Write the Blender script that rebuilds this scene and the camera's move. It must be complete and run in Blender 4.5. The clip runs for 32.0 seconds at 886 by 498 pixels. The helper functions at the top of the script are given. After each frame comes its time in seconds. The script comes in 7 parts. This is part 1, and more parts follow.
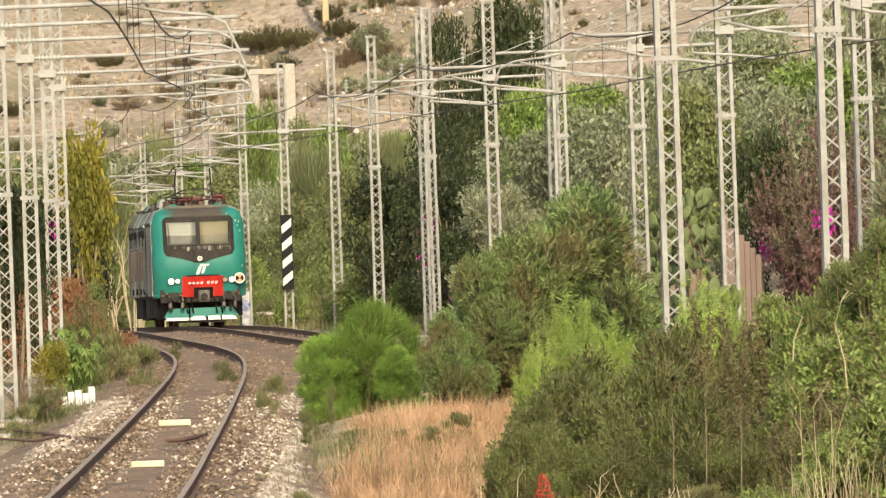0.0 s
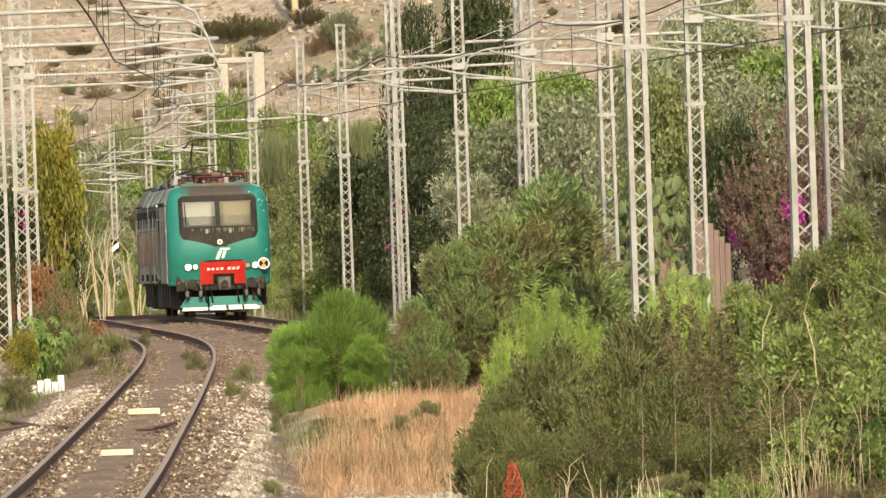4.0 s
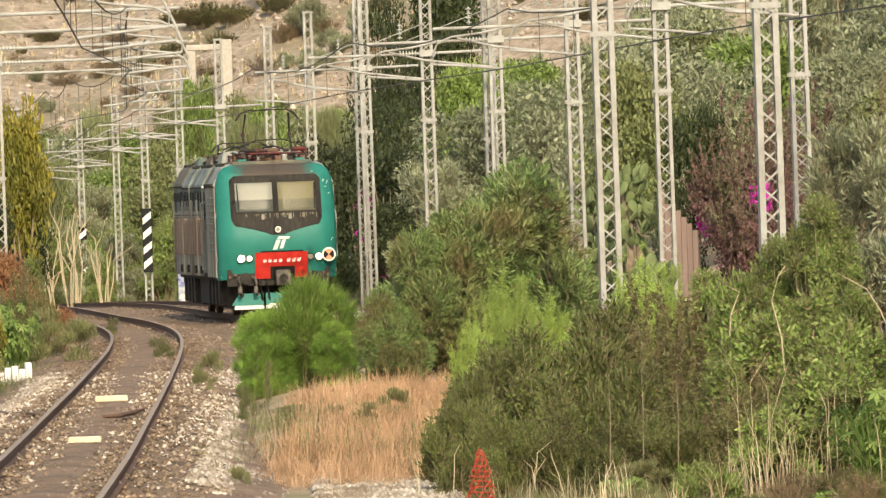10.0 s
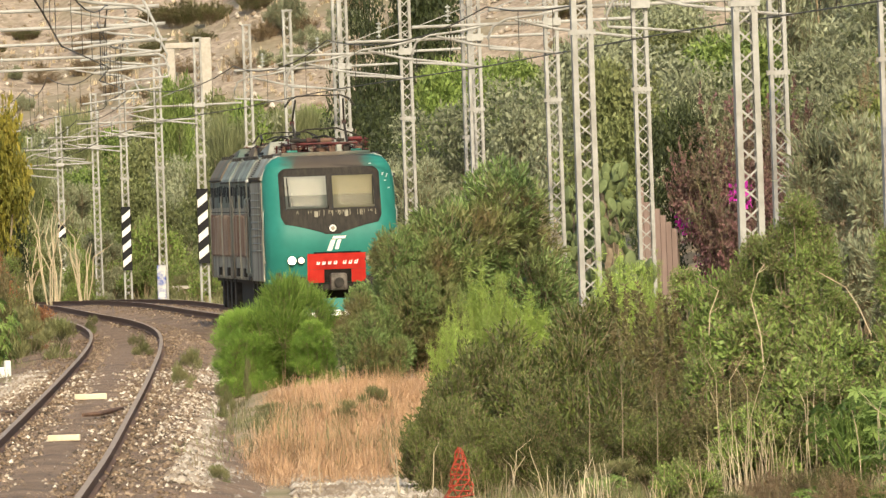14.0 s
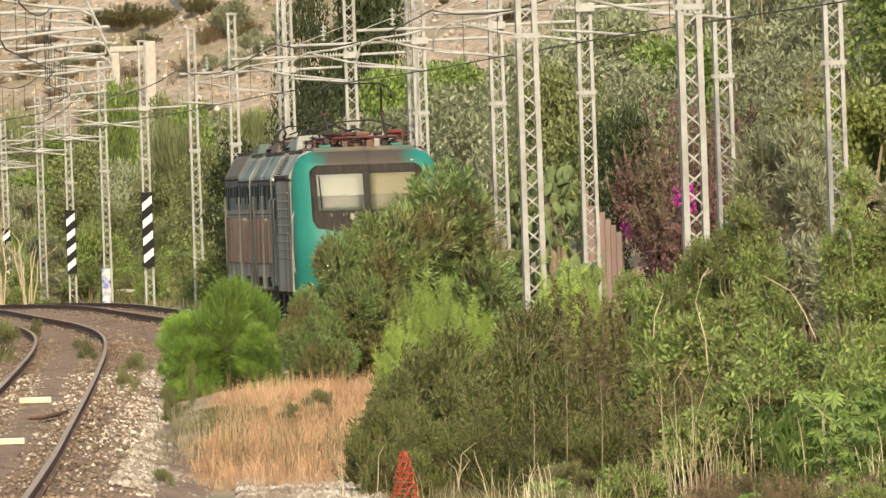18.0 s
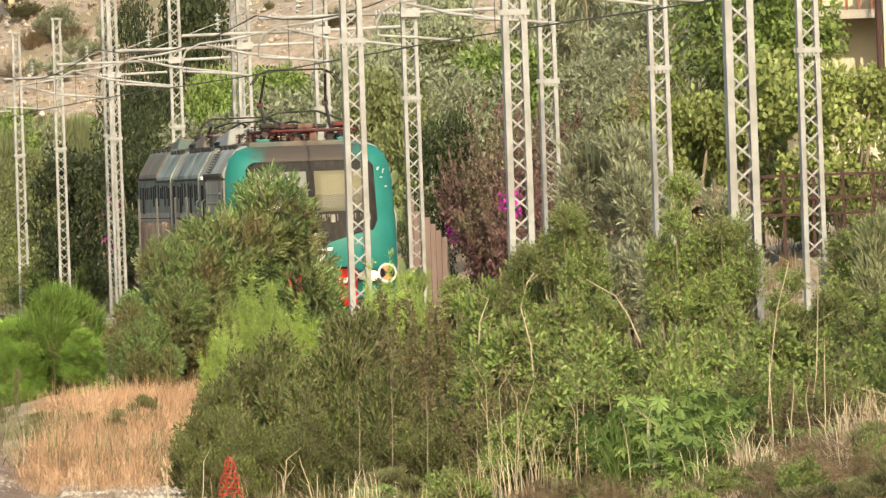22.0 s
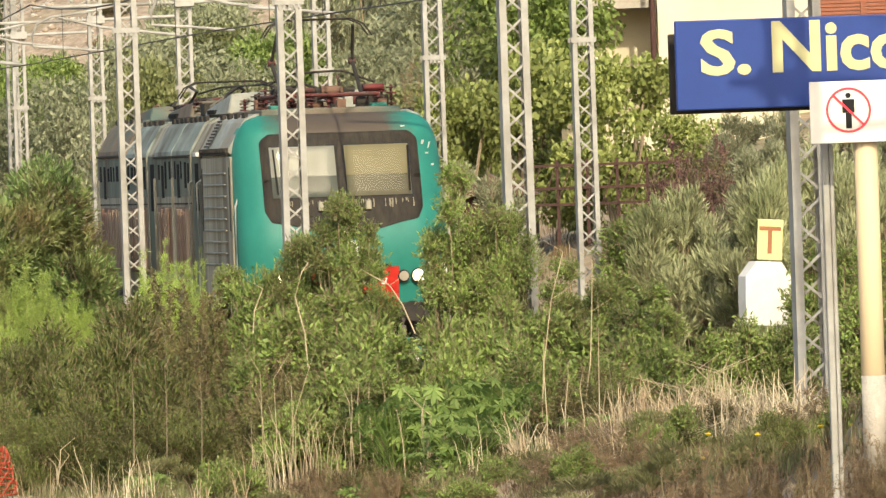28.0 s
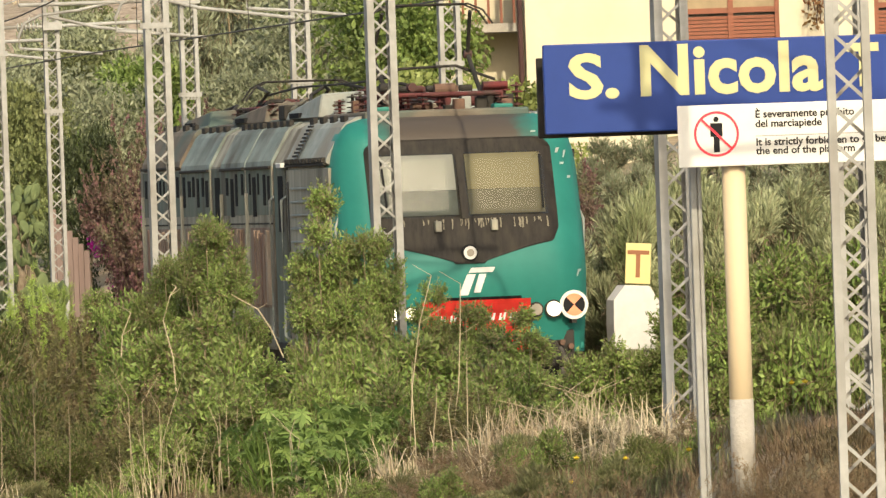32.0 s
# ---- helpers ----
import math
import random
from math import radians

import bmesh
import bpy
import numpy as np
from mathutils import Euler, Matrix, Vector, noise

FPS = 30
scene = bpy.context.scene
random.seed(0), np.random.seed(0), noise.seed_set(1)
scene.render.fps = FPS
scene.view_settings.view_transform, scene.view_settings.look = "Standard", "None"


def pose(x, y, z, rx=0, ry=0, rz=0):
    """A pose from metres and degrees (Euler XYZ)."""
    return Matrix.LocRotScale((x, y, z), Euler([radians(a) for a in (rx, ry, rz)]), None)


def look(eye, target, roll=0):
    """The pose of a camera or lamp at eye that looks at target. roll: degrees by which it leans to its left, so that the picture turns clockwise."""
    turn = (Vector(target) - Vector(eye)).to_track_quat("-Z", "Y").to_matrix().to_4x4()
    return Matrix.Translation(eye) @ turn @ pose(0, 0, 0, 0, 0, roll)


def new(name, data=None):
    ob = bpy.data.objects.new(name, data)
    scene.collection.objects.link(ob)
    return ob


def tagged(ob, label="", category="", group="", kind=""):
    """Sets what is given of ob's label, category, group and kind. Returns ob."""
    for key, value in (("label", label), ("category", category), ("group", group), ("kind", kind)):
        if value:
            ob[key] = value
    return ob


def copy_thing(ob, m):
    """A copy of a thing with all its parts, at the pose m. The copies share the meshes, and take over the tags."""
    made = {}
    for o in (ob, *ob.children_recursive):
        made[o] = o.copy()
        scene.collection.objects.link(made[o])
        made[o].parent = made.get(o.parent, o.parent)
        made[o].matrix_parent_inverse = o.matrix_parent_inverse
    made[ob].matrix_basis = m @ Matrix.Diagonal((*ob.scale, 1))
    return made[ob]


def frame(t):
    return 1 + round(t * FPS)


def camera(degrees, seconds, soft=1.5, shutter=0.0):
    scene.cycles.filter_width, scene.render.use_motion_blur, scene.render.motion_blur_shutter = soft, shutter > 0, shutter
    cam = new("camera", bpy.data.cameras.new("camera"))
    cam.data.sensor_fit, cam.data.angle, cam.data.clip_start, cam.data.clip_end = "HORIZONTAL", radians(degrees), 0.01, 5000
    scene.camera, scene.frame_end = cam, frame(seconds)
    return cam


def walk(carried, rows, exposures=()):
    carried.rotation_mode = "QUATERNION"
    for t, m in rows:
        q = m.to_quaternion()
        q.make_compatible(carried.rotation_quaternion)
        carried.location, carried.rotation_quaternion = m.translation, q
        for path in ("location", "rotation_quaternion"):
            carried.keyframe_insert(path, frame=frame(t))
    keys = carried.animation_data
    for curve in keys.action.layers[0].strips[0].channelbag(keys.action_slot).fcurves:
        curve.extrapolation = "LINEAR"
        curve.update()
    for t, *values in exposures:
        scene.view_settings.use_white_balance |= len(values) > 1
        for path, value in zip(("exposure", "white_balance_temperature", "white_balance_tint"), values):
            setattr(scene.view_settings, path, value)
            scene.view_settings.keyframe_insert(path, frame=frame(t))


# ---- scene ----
from collections import defaultdict

# ---------------------------------------------------------------- camera
EYE = Vector((0.0, 0.0, 2.9))
ROLL = -2.0


def view(az, el):
    return pose(EYE.x, EYE.y, EYE.z, 90 + el, 0, -az) @ pose(0, 0, 0, 0, 0, ROLL)


cam = camera(6.7992, 32.0, soft=1.4)
# seconds, azimuth to the right of north, elevation (degrees)
walk(cam, [
    (0, view(0.0000, -0.2083)), (0.5, view(0.0464, -0.2234)), (1, view(0.0919, -0.2515)), (1.5, view(0.1506, -0.2870)), (2, view(0.2552, -0.3371)),
    (2.5, view(0.2353, -0.3364)), (3, view(0.1963, -0.3086)), (3.5, view(0.2095, -0.3025)), (5.5, view(0.2815, -0.3315)), (6, view(0.2346, -0.3434)),
    (6.5, view(0.2480, -0.3438)), (7, view(0.2803, -0.3649)), (7.5, view(0.3534, -0.3740)), (8, view(0.3926, -0.3954)), (8.5, view(0.3785, -0.4148)),
    (9, view(0.4311, -0.4367)), (9.5, view(0.4318, -0.4167)), (10, view(0.4785, -0.4118)), (10.5, view(0.4931, -0.3789)), (11, view(0.5455, -0.3942)),
    (11.5, view(0.6179, -0.4102)), (12, view(0.6367, -0.4443)), (12.5, view(0.6618, -0.4851)), (13, view(0.6562, -0.4584)), (13.5, view(0.6172, -0.4306)),
    (14, view(0.6372, -0.4313)), (14.5, view(0.6987, -0.3865)), (16.5, view(0.6595, -0.3651)), (17, view(0.6734, -0.3526)), (17.5, view(0.8179, -0.4046)),
    (18, view(1.0632, -0.4196)), (18.5, view(1.3491, -0.4162)), (19, view(1.6353, -0.4062)), (19.5, view(1.8485, -0.3936)), (20, view(1.9416, -0.3969)),
    (20.5, view(2.0407, -0.4069)), (21, view(2.1541, -0.3978)), (21.5, view(2.2927, -0.4356)), (22, view(2.4059, -0.4266)), (22.5, view(2.5052, -0.4431)),
    (23, view(2.6308, -0.4674)), (23.5, view(2.8635, -0.4690)), (24, view(3.0951, -0.5036)), (24.5, view(3.3128, -0.5512)), (25, view(3.4708, -0.6034)),
    (25.5, view(3.6235, -0.6087)), (26, view(3.8103, -0.5953)), (26.5, view(3.9702, -0.5939)), (28.5, view(4.1646, -0.5475)), (29, view(4.2253, -0.5264)),
    (29.5, view(4.3327, -0.4967)), (30, view(4.4685, -0.4150)), (30.5, view(4.6300, -0.3542)), (31, view(4.7903, -0.3398)), (31.5, view(4.9683, -0.3795)),
    (32, view(5.1533, -0.4189)),
], exposures=[(0.0, 0.99, 7150, 4), (18.0, 0.99, 7150, 4), (22.0, 1.12, 7150, 4), (26.0, 1.10, 7150, 4), (30.0, 1.06, 7150, 4), (31.0, 0.98, 7150, 4), (32.0, 0.86, 7150, 4)])

# ---------------------------------------------------------------- world and sun
SUN_TO = Vector((0.12, -1.0, 0.66)).normalized()
world = bpy.data.worlds.new("sky")
scene.world = world
world.use_nodes = True
wn = world.node_tree.nodes
sky = wn.new("ShaderNodeTexSky")
sky.sky_type = 'NISHITA'
sky.sun_disc = False
sky.sun_elevation = math.asin(SUN_TO.z)
sky.sun_rotation = math.atan2(SUN_TO.x, SUN_TO.y)
sky.air_density, sky.dust_density = 1.0, 3.0
wn["Background"].inputs["Strength"].default_value = 0.15
world.node_tree.links.new(sky.outputs["Color"], wn["Background"].inputs["Color"])
sun = new("sun", bpy.data.lights.new("sun", 'SUN'))
sun.data.energy, sun.data.angle, sun.data.color = 2.7, radians(0.55), (1.0, 0.87, 0.68)
sun.matrix_basis = look(SUN_TO * 50, (0, 0, 0))


# ---------------------------------------------------------------- materials
def mat(name, c1, c2=None, scale=4.0, rough=0.8, metal=0.0, bump=0.0, bump_scale=40.0, stretch=(1, 1, 1), detail=6.0, c3=None, fine=None, coords="Object", specular=0.3):
    """A surface whose colour varies between c1 and c2 at one scale and, with c3, is stained at a coarser one."""
    m = bpy.data.materials.new(name)
    m.use_nodes = True
    nt = m.node_tree
    b = nt.nodes["Principled BSDF"]
    b.inputs["Roughness"].default_value = rough
    b.inputs["Metallic"].default_value = metal
    b.inputs["Specular IOR Level"].default_value = specular
    if c2 is None:
        c2 = tuple(v * 0.8 for v in c1)
    tc = nt.nodes.new("ShaderNodeTexCoord")
    mp = nt.nodes.new("ShaderNodeMapping")
    mp.inputs["Scale"].default_value = stretch
    nt.links.new(tc.outputs[coords], mp.inputs["Vector"])
    n1 = nt.nodes.new("ShaderNodeTexNoise")
    n1.inputs["Scale"].default_value, n1.inputs["Detail"].default_value, n1.inputs["Roughness"].default_value = scale, detail, 0.65
    nt.links.new(mp.outputs["Vector"], n1.inputs["Vector"])
    r1 = nt.nodes.new("ShaderNodeValToRGB")
    r1.color_ramp.elements[0].position, r1.color_ramp.elements[1].position = 0.35, 0.65
    r1.color_ramp.elements[0].color, r1.color_ramp.elements[1].color = (*c1, 1), (*c2, 1)
    nt.links.new(n1.outputs["Fac"], r1.inputs["Fac"])
    out = r1.outputs["Color"]
    if c3 is not None:
        n2 = nt.nodes.new("ShaderNodeTexNoise")
        n2.inputs["Scale"].default_value, n2.inputs["Detail"].default_value = fine or scale * 0.23, 4.0
        nt.links.new(mp.outputs["Vector"], n2.inputs["Vector"])
        r2 = nt.nodes.new("ShaderNodeValToRGB")
        r2.color_ramp.elements[0].position, r2.color_ramp.elements[1].position = 0.45, 0.68
        nt.links.new(n2.outputs["Fac"], r2.inputs["Fac"])
        mx = nt.nodes.new("ShaderNodeMix")
        mx.data_type = 'RGBA'
        nt.links.new(r2.outputs["Color"], mx.inputs["Factor"])
        nt.links.new(out, mx.inputs[6])
        mx.inputs[7].default_value = (*c3, 1)
        out = mx.outputs[2]
    nt.links.new(out, b.inputs["Base Color"])
    if bump:
        n3 = nt.nodes.new("ShaderNodeTexNoise")
        n3.inputs["Scale"].default_value, n3.inputs["Detail"].default_value = bump_scale, 5.0
        nt.links.new(mp.outputs["Vector"], n3.inputs["Vector"])
        bp = nt.nodes.new("ShaderNodeBump")
        bp.inputs["Strength"].default_value, bp.inputs["Distance"].default_value = bump, 0.05
        nt.links.new(n3.outputs["Fac"], bp.inputs["Height"])
        nt.links.new(bp.outputs["Normal"], b.inputs["Normal"])
    return m


def leaf_mat(name, c1, c2, c3=None, through_light=0.2, rough=0.55, patch=0.6):
    """Foliage: each leaf takes a colour between c1 and c2; clumps drift to c3."""
    m = bpy.data.materials.new(name)
    m.use_nodes = True
    nt = m.node_tree
    b = nt.nodes["Principled BSDF"]
    b.inputs["Roughness"].default_value = rough
    b.inputs["Specular IOR Level"].default_value = 0.25
    geo = nt.nodes.new("ShaderNodeNewGeometry")
    r1 = nt.nodes.new("ShaderNodeValToRGB")
    r1.color_ramp.elements[0].color, r1.color_ramp.elements[1].color = (*c1, 1), (*c2, 1)
    nt.links.new(geo.outputs["Random Per Island"], r1.inputs["Fac"])
    tc = nt.nodes.new("ShaderNodeTexCoord")
    n1 = nt.nodes.new("ShaderNodeTexNoise")
    n1.inputs["Scale"].default_value, n1.inputs["Detail"].default_value = patch, 3.0
    nt.links.new(tc.outputs["Object"], n1.inputs["Vector"])
    r2 = nt.nodes.new("ShaderNodeValToRGB")
    r2.color_ramp.elements[0].position, r2.color_ramp.elements[1].position = 0.42, 0.66
    nt.links.new(n1.outputs["Fac"], r2.inputs["Fac"])
    mx = nt.nodes.new("ShaderNodeMix")
    mx.data_type = 'RGBA'
    nt.links.new(r2.outputs["Color"], mx.inputs["Factor"])
    nt.links.new(r1.outputs["Color"], mx.inputs[6])
    c3 = c3 or tuple(0.6 * a for a in c1)
    mx.inputs[7].default_value = (*c3, 1)
    oi = nt.nodes.new("ShaderNodeObjectInfo")
    hs = nt.nodes.new("ShaderNodeHueSaturation")
    mr = nt.nodes.new("ShaderNodeMapRange")
    mr.inputs[3].default_value, mr.inputs[4].default_value = 0.75, 1.2
    nt.links.new(oi.outputs["Random"], mr.inputs[0])
    nt.links.new(mr.outputs[0], hs.inputs["Value"])
    nt.links.new(mx.outputs[2], hs.inputs["Color"])
    nt.links.new(hs.outputs["Color"], b.inputs["Base Color"])
    tr = nt.nodes.new("ShaderNodeBsdfTranslucent")
    nt.links.new(hs.outputs["Color"], tr.inputs["Color"])
    ms = nt.nodes.new("ShaderNodeMixShader")
    ms.inputs[0].default_value = through_light
    nt.links.new(b.outputs[0], ms.inputs[1])
    nt.links.new(tr.outputs[0], ms.inputs[2])
    nt.links.new(ms.outputs[0], nt.nodes["Material Output"].inputs["Surface"])
    return m


def glow(name, colour, strength):
    m = bpy.data.materials.new(name)
    m.use_nodes = True
    b = m.node_tree.nodes["Principled BSDF"]
    b.inputs["Base Color"].default_value = (*colour, 1)
    b.inputs["Emission Color"].default_value = (*colour, 1)
    b.inputs["Emission Strength"].default_value = strength
    return m


M_SOIL = mat("dry_soil", (0.21, 0.155, 0.10), (0.32, 0.25, 0.17), 1.3, 0.95, bump=0.6, bump_scale=9, c3=(0.14, 0.125, 0.06), fine=0.3)
M_HILL = mat("bare_hill", (0.155, 0.12, 0.088), (0.325, 0.262, 0.205), 1.6, 0.95, bump=1.0, bump_scale=1.6, c3=(0.145, 0.125, 0.075), fine=0.13)
M_BALLAST = mat("ballast_dirt", (0.135, 0.086, 0.057), (0.225, 0.155, 0.11), 9.0, 0.95, bump=1.0, bump_scale=22, c3=(0.11, 0.075, 0.05), fine=0.7)
M_STONE = mat("ballast_stone", (0.42, 0.37, 0.32), (0.62, 0.58, 0.52), 5.0, 0.9, c3=(0.24, 0.17, 0.12), fine=1.1)
M_RAIL = mat("rusty_rail", (0.085, 0.052, 0.038), (0.135, 0.08, 0.058), 12, 0.8, 0.0, specular=0.15)
M_RAIL_TOP = mat("worn_rail_head", (0.19, 0.148, 0.118), (0.26, 0.205, 0.165), 9, 0.75, 0.0, specular=0.15)
M_MAST = mat("galvanised_steel", (0.225, 0.224, 0.215), (0.30, 0.297, 0.285), 5, 0.7, 0.0, c3=(0.165, 0.155, 0.14), fine=1.2)
M_WIRE = mat("wire", (0.06, 0.055, 0.05), None, 5, 0.6, 0.4)
M_INSUL = mat("insulator_glass", (0.30, 0.31, 0.29), None, 5, 0.3)
M_CONC = mat("concrete", (0.27, 0.245, 0.215), (0.34, 0.315, 0.28), 6, 0.9, bump=0.3)
M_TEAL = mat("teal_paint", (0.012, 0.118, 0.098), (0.015, 0.135, 0.113), 2.2, 0.55, c3=(0.020, 0.125, 0.10), fine=1.0, specular=0.22)
M_GREY_DIRTY = mat("sooty_grey_paint", (0.19, 0.18, 0.145), (0.315, 0.30, 0.245), 7.0, 0.8, stretch=(1, 1, 0.10), c3=(0.10, 0.083, 0.062), fine=2.4)
M_ROOF = mat("sooty_roof", (0.085, 0.068, 0.052), (0.14, 0.112, 0.085), 3.0, 0.85, c3=(0.06, 0.085, 0.075), fine=0.8)
M_ROOF_PALE = mat("pale_roof_panel", (0.16, 0.185, 0.175), (0.25, 0.27, 0.255), 4, 0.75, c3=(0.17, 0.155, 0.13), fine=1.3)
M_HATCH = mat("sooty_teal_grey_sheet", (0.12, 0.15, 0.14), (0.205, 0.235, 0.22), 2.6, 0.75, c3=(0.065, 0.06, 0.05), fine=1.1, specular=0.2)
M_BLACK = mat("black_band", (0.022, 0.019, 0.017), (0.038, 0.032, 0.027), 6, 0.65, stretch=(4, 4, 0.4), c3=(0.050, 0.041, 0.032), fine=2.2)
M_PEEL = mat("peeling_pale_paint", (0.34, 0.31, 0.24), (0.24, 0.215, 0.16), 30, 0.85)
M_RUSTPANEL = mat("rusty_brown_panel", (0.165, 0.112, 0.083), (0.28, 0.225, 0.175), 8, 0.85, stretch=(1, 1, 0.08), c3=(0.14, 0.085, 0.065), fine=3.0)
M_DARK = mat("dark_underframe", (0.012, 0.011, 0.010), (0.030, 0.026, 0.022), 6, 0.85)
M_GRIME = mat("greasy_grey_steel", (0.055, 0.048, 0.042), (0.12, 0.105, 0.09), 9, 0.7, c3=(0.03, 0.026, 0.022), fine=4.0)
M_RED = mat("red_paint", (0.60, 0.03, 0.025), (0.68, 0.05, 0.035), 3, 0.5)
M_REDROOF = mat("dirty_red_paint", (0.105, 0.018, 0.019), (0.05, 0.021, 0.02), 7, 0.8, c3=(0.04, 0.028, 0.024), fine=3.0)
M_WHITE = mat("white_paint", (0.53, 0.52, 0.50), (0.46, 0.45, 0.43), 4, 0.6)
M_BLIND = mat("cream_blind", (0.30, 0.262, 0.16), (0.27, 0.235, 0.145), 3, 0.85)
M_BLIND_WHITE = mat("white_blind", (0.42, 0.415, 0.395), (0.37, 0.365, 0.345), 3, 0.85)
M_CABDARK = mat("cab_inside", (0.13, 0.14, 0.13), None, 3, 0.8)
M_LAMP = glow("lit_headlight", (1.0, 0.93, 0.80), 3.0)
M_LAMP_DIM = glow("dim_headlight", (0.9, 0.82, 0.66), 0.45)
M_LENS = mat("lamp_lens", (0.24, 0.215, 0.18), None, 5, 0.15)
M_ORANGE = mat("orange_disc", (0.60, 0.235, 0.125), None, 5, 0.6)
M_BLUE = mat("blue_enamel", (0.010, 0.031, 0.155), (0.012, 0.035, 0.175), 2, 0.5, specular=0.2)
M_YELLOW = mat("pale_yellow_letter", (0.42, 0.40, 0.22), (0.38, 0.36, 0.195), 3, 0.55)
M_SIGNWHITE = mat("sign_white", (0.54, 0.53, 0.51), (0.49, 0.48, 0.46), 2, 0.5)
M_INK = mat("sign_ink", (0.016, 0.016, 0.017), None, 2, 0.9, specular=0.1)
M_RINGRED = mat("sign_red", (0.70, 0.03, 0.06), None, 2, 0.5)
M_CREAM = mat("cream_pole_paint", (0.50, 0.405, 0.275), (0.45, 0.36, 0.24), 2.5, 0.7, stretch=(1, 1, 0.3), c3=(0.46, 0.37, 0.25))
M_BARK = mat("bark", (0.15, 0.115, 0.08), (0.23, 0.185, 0.135), 9, 0.95, bump=0.5)
M_TWIG = mat("pale_twig", (0.23, 0.185, 0.115), (0.15, 0.115, 0.075), 7, 0.9)
M_STALK = mat("dry_stalk", (0.40, 0.335, 0.235), (0.29, 0.235, 0.16), 3, 0.9)
M_PLASTER = mat("cream_plaster", (0.50, 0.45, 0.34), (0.45, 0.405, 0.305), 1.5, 0.9, c3=(0.40, 0.355, 0.27))
M_SHUTTER = mat("rust_brown_shutter", (0.20, 0.072, 0.043), (0.16, 0.06, 0.036), 4, 0.7)
M_TILE = mat("roof_tile", (0.23, 0.135, 0.095), (0.17, 0.10, 0.07), 3, 0.9)
M_RUSTSHEET = mat("pinkish_rusty_sheet", (0.20, 0.145, 0.13), (0.15, 0.105, 0.092), 3, 0.9, stretch=(1, 1, 0.2), c3=(0.11, 0.09, 0.08))
M_FENCE = mat("dark_red_brown_wood", (0.055, 0.026, 0.023), (0.035, 0.018, 0.017), 4, 0.9)
M_NET = mat("orange_net", (0.30, 0.045, 0.022), (0.21, 0.032, 0.018), 9, 0.6)
M_WOOD = mat("weathered_wood", (0.44, 0.36, 0.26), (0.56, 0.47, 0.35), 6, 0.9)
M_GLASS = bpy.data.materials.new("window_glass")
M_GLASS.use_nodes = True
_g = M_GLASS.node_tree
_gl = _g.nodes.new("ShaderNodeBsdfGlossy")
_gl.inputs["Roughness"].default_value = 0.05
_tp = _g.nodes.new("ShaderNodeBsdfTransparent")
_tp.inputs["Color"].default_value = (0.86, 0.88, 0.84, 1)
_mx = _g.nodes.new("ShaderNodeMixShader")
_fr = _g.nodes.new("ShaderNodeFresnel")
_fr.inputs["IOR"].default_value = 1.45
_g.links.new(_fr.outputs[0], _mx.inputs[0])
_g.links.new(_tp.outputs[0], _mx.inputs[1])
_g.links.new(_gl.outputs[0], _mx.inputs[2])
_g.links.new(_mx.outputs[0], _g.nodes["Material Output"].inputs["Surface"])



def brow_mat():
    """Teal paint browned by soot in the middle, ragged towards the corners."""
    m = mat("soot_stained_teal", (0.012, 0.116, 0.097), (0.015, 0.134, 0.112), 2.2, 0.5, specular=0.22)
    nt = m.node_tree
    b = nt.nodes["Principled BSDF"]
    teal = b.inputs["Base Color"].links[0].from_socket
    tc = nt.nodes.new("ShaderNodeTexCoord")
    sep = nt.nodes.new("ShaderNodeSeparateXYZ")
    nt.links.new(tc.outputs["Object"], sep.inputs[0])
    wide = nt.nodes.new("ShaderNodeMath")
    wide.operation = 'ABSOLUTE'
    nt.links.new(sep.outputs["X"], wide.inputs[0])
    n = nt.nodes.new("ShaderNodeTexNoise")
    n.inputs["Scale"].default_value, n.inputs["Detail"].default_value = 5.0, 5.0
    nt.links.new(tc.outputs["Object"], n.inputs["Vector"])
    add = nt.nodes.new("ShaderNodeMath")
    add.operation = 'MULTIPLY_ADD'
    nt.links.new(n.outputs["Fac"], add.inputs[0])
    add.inputs[1].default_value = 0.5
    nt.links.new(wide.outputs[0], add.inputs[2])
    ramp = nt.nodes.new("ShaderNodeMapRange")
    ramp.inputs[1].default_value, ramp.inputs[2].default_value = 0.95, 1.35
    nt.links.new(add.outputs[0], ramp.inputs[0])
    low = nt.nodes.new("ShaderNodeMapRange")
    low.inputs[1].default_value, low.inputs[2].default_value = 3.56, 3.52
    nt.links.new(sep.outputs["Z"], low.inputs[0])
    both = nt.nodes.new("ShaderNodeMath")
    both.operation = 'MAXIMUM'
    nt.links.new(ramp.outputs[0], both.inputs[0])
    nt.links.new(low.outputs[0], both.inputs[1])
    mx = nt.nodes.new("ShaderNodeMix")
    mx.data_type = 'RGBA'
    nt.links.new(both.outputs[0], mx.inputs["Factor"])
    mx.inputs[6].default_value = (0.056, 0.045, 0.036, 1)
    nt.links.new(teal, mx.inputs[7])
    nt.links.new(mx.outputs[2], b.inputs["Base Color"])
    return m


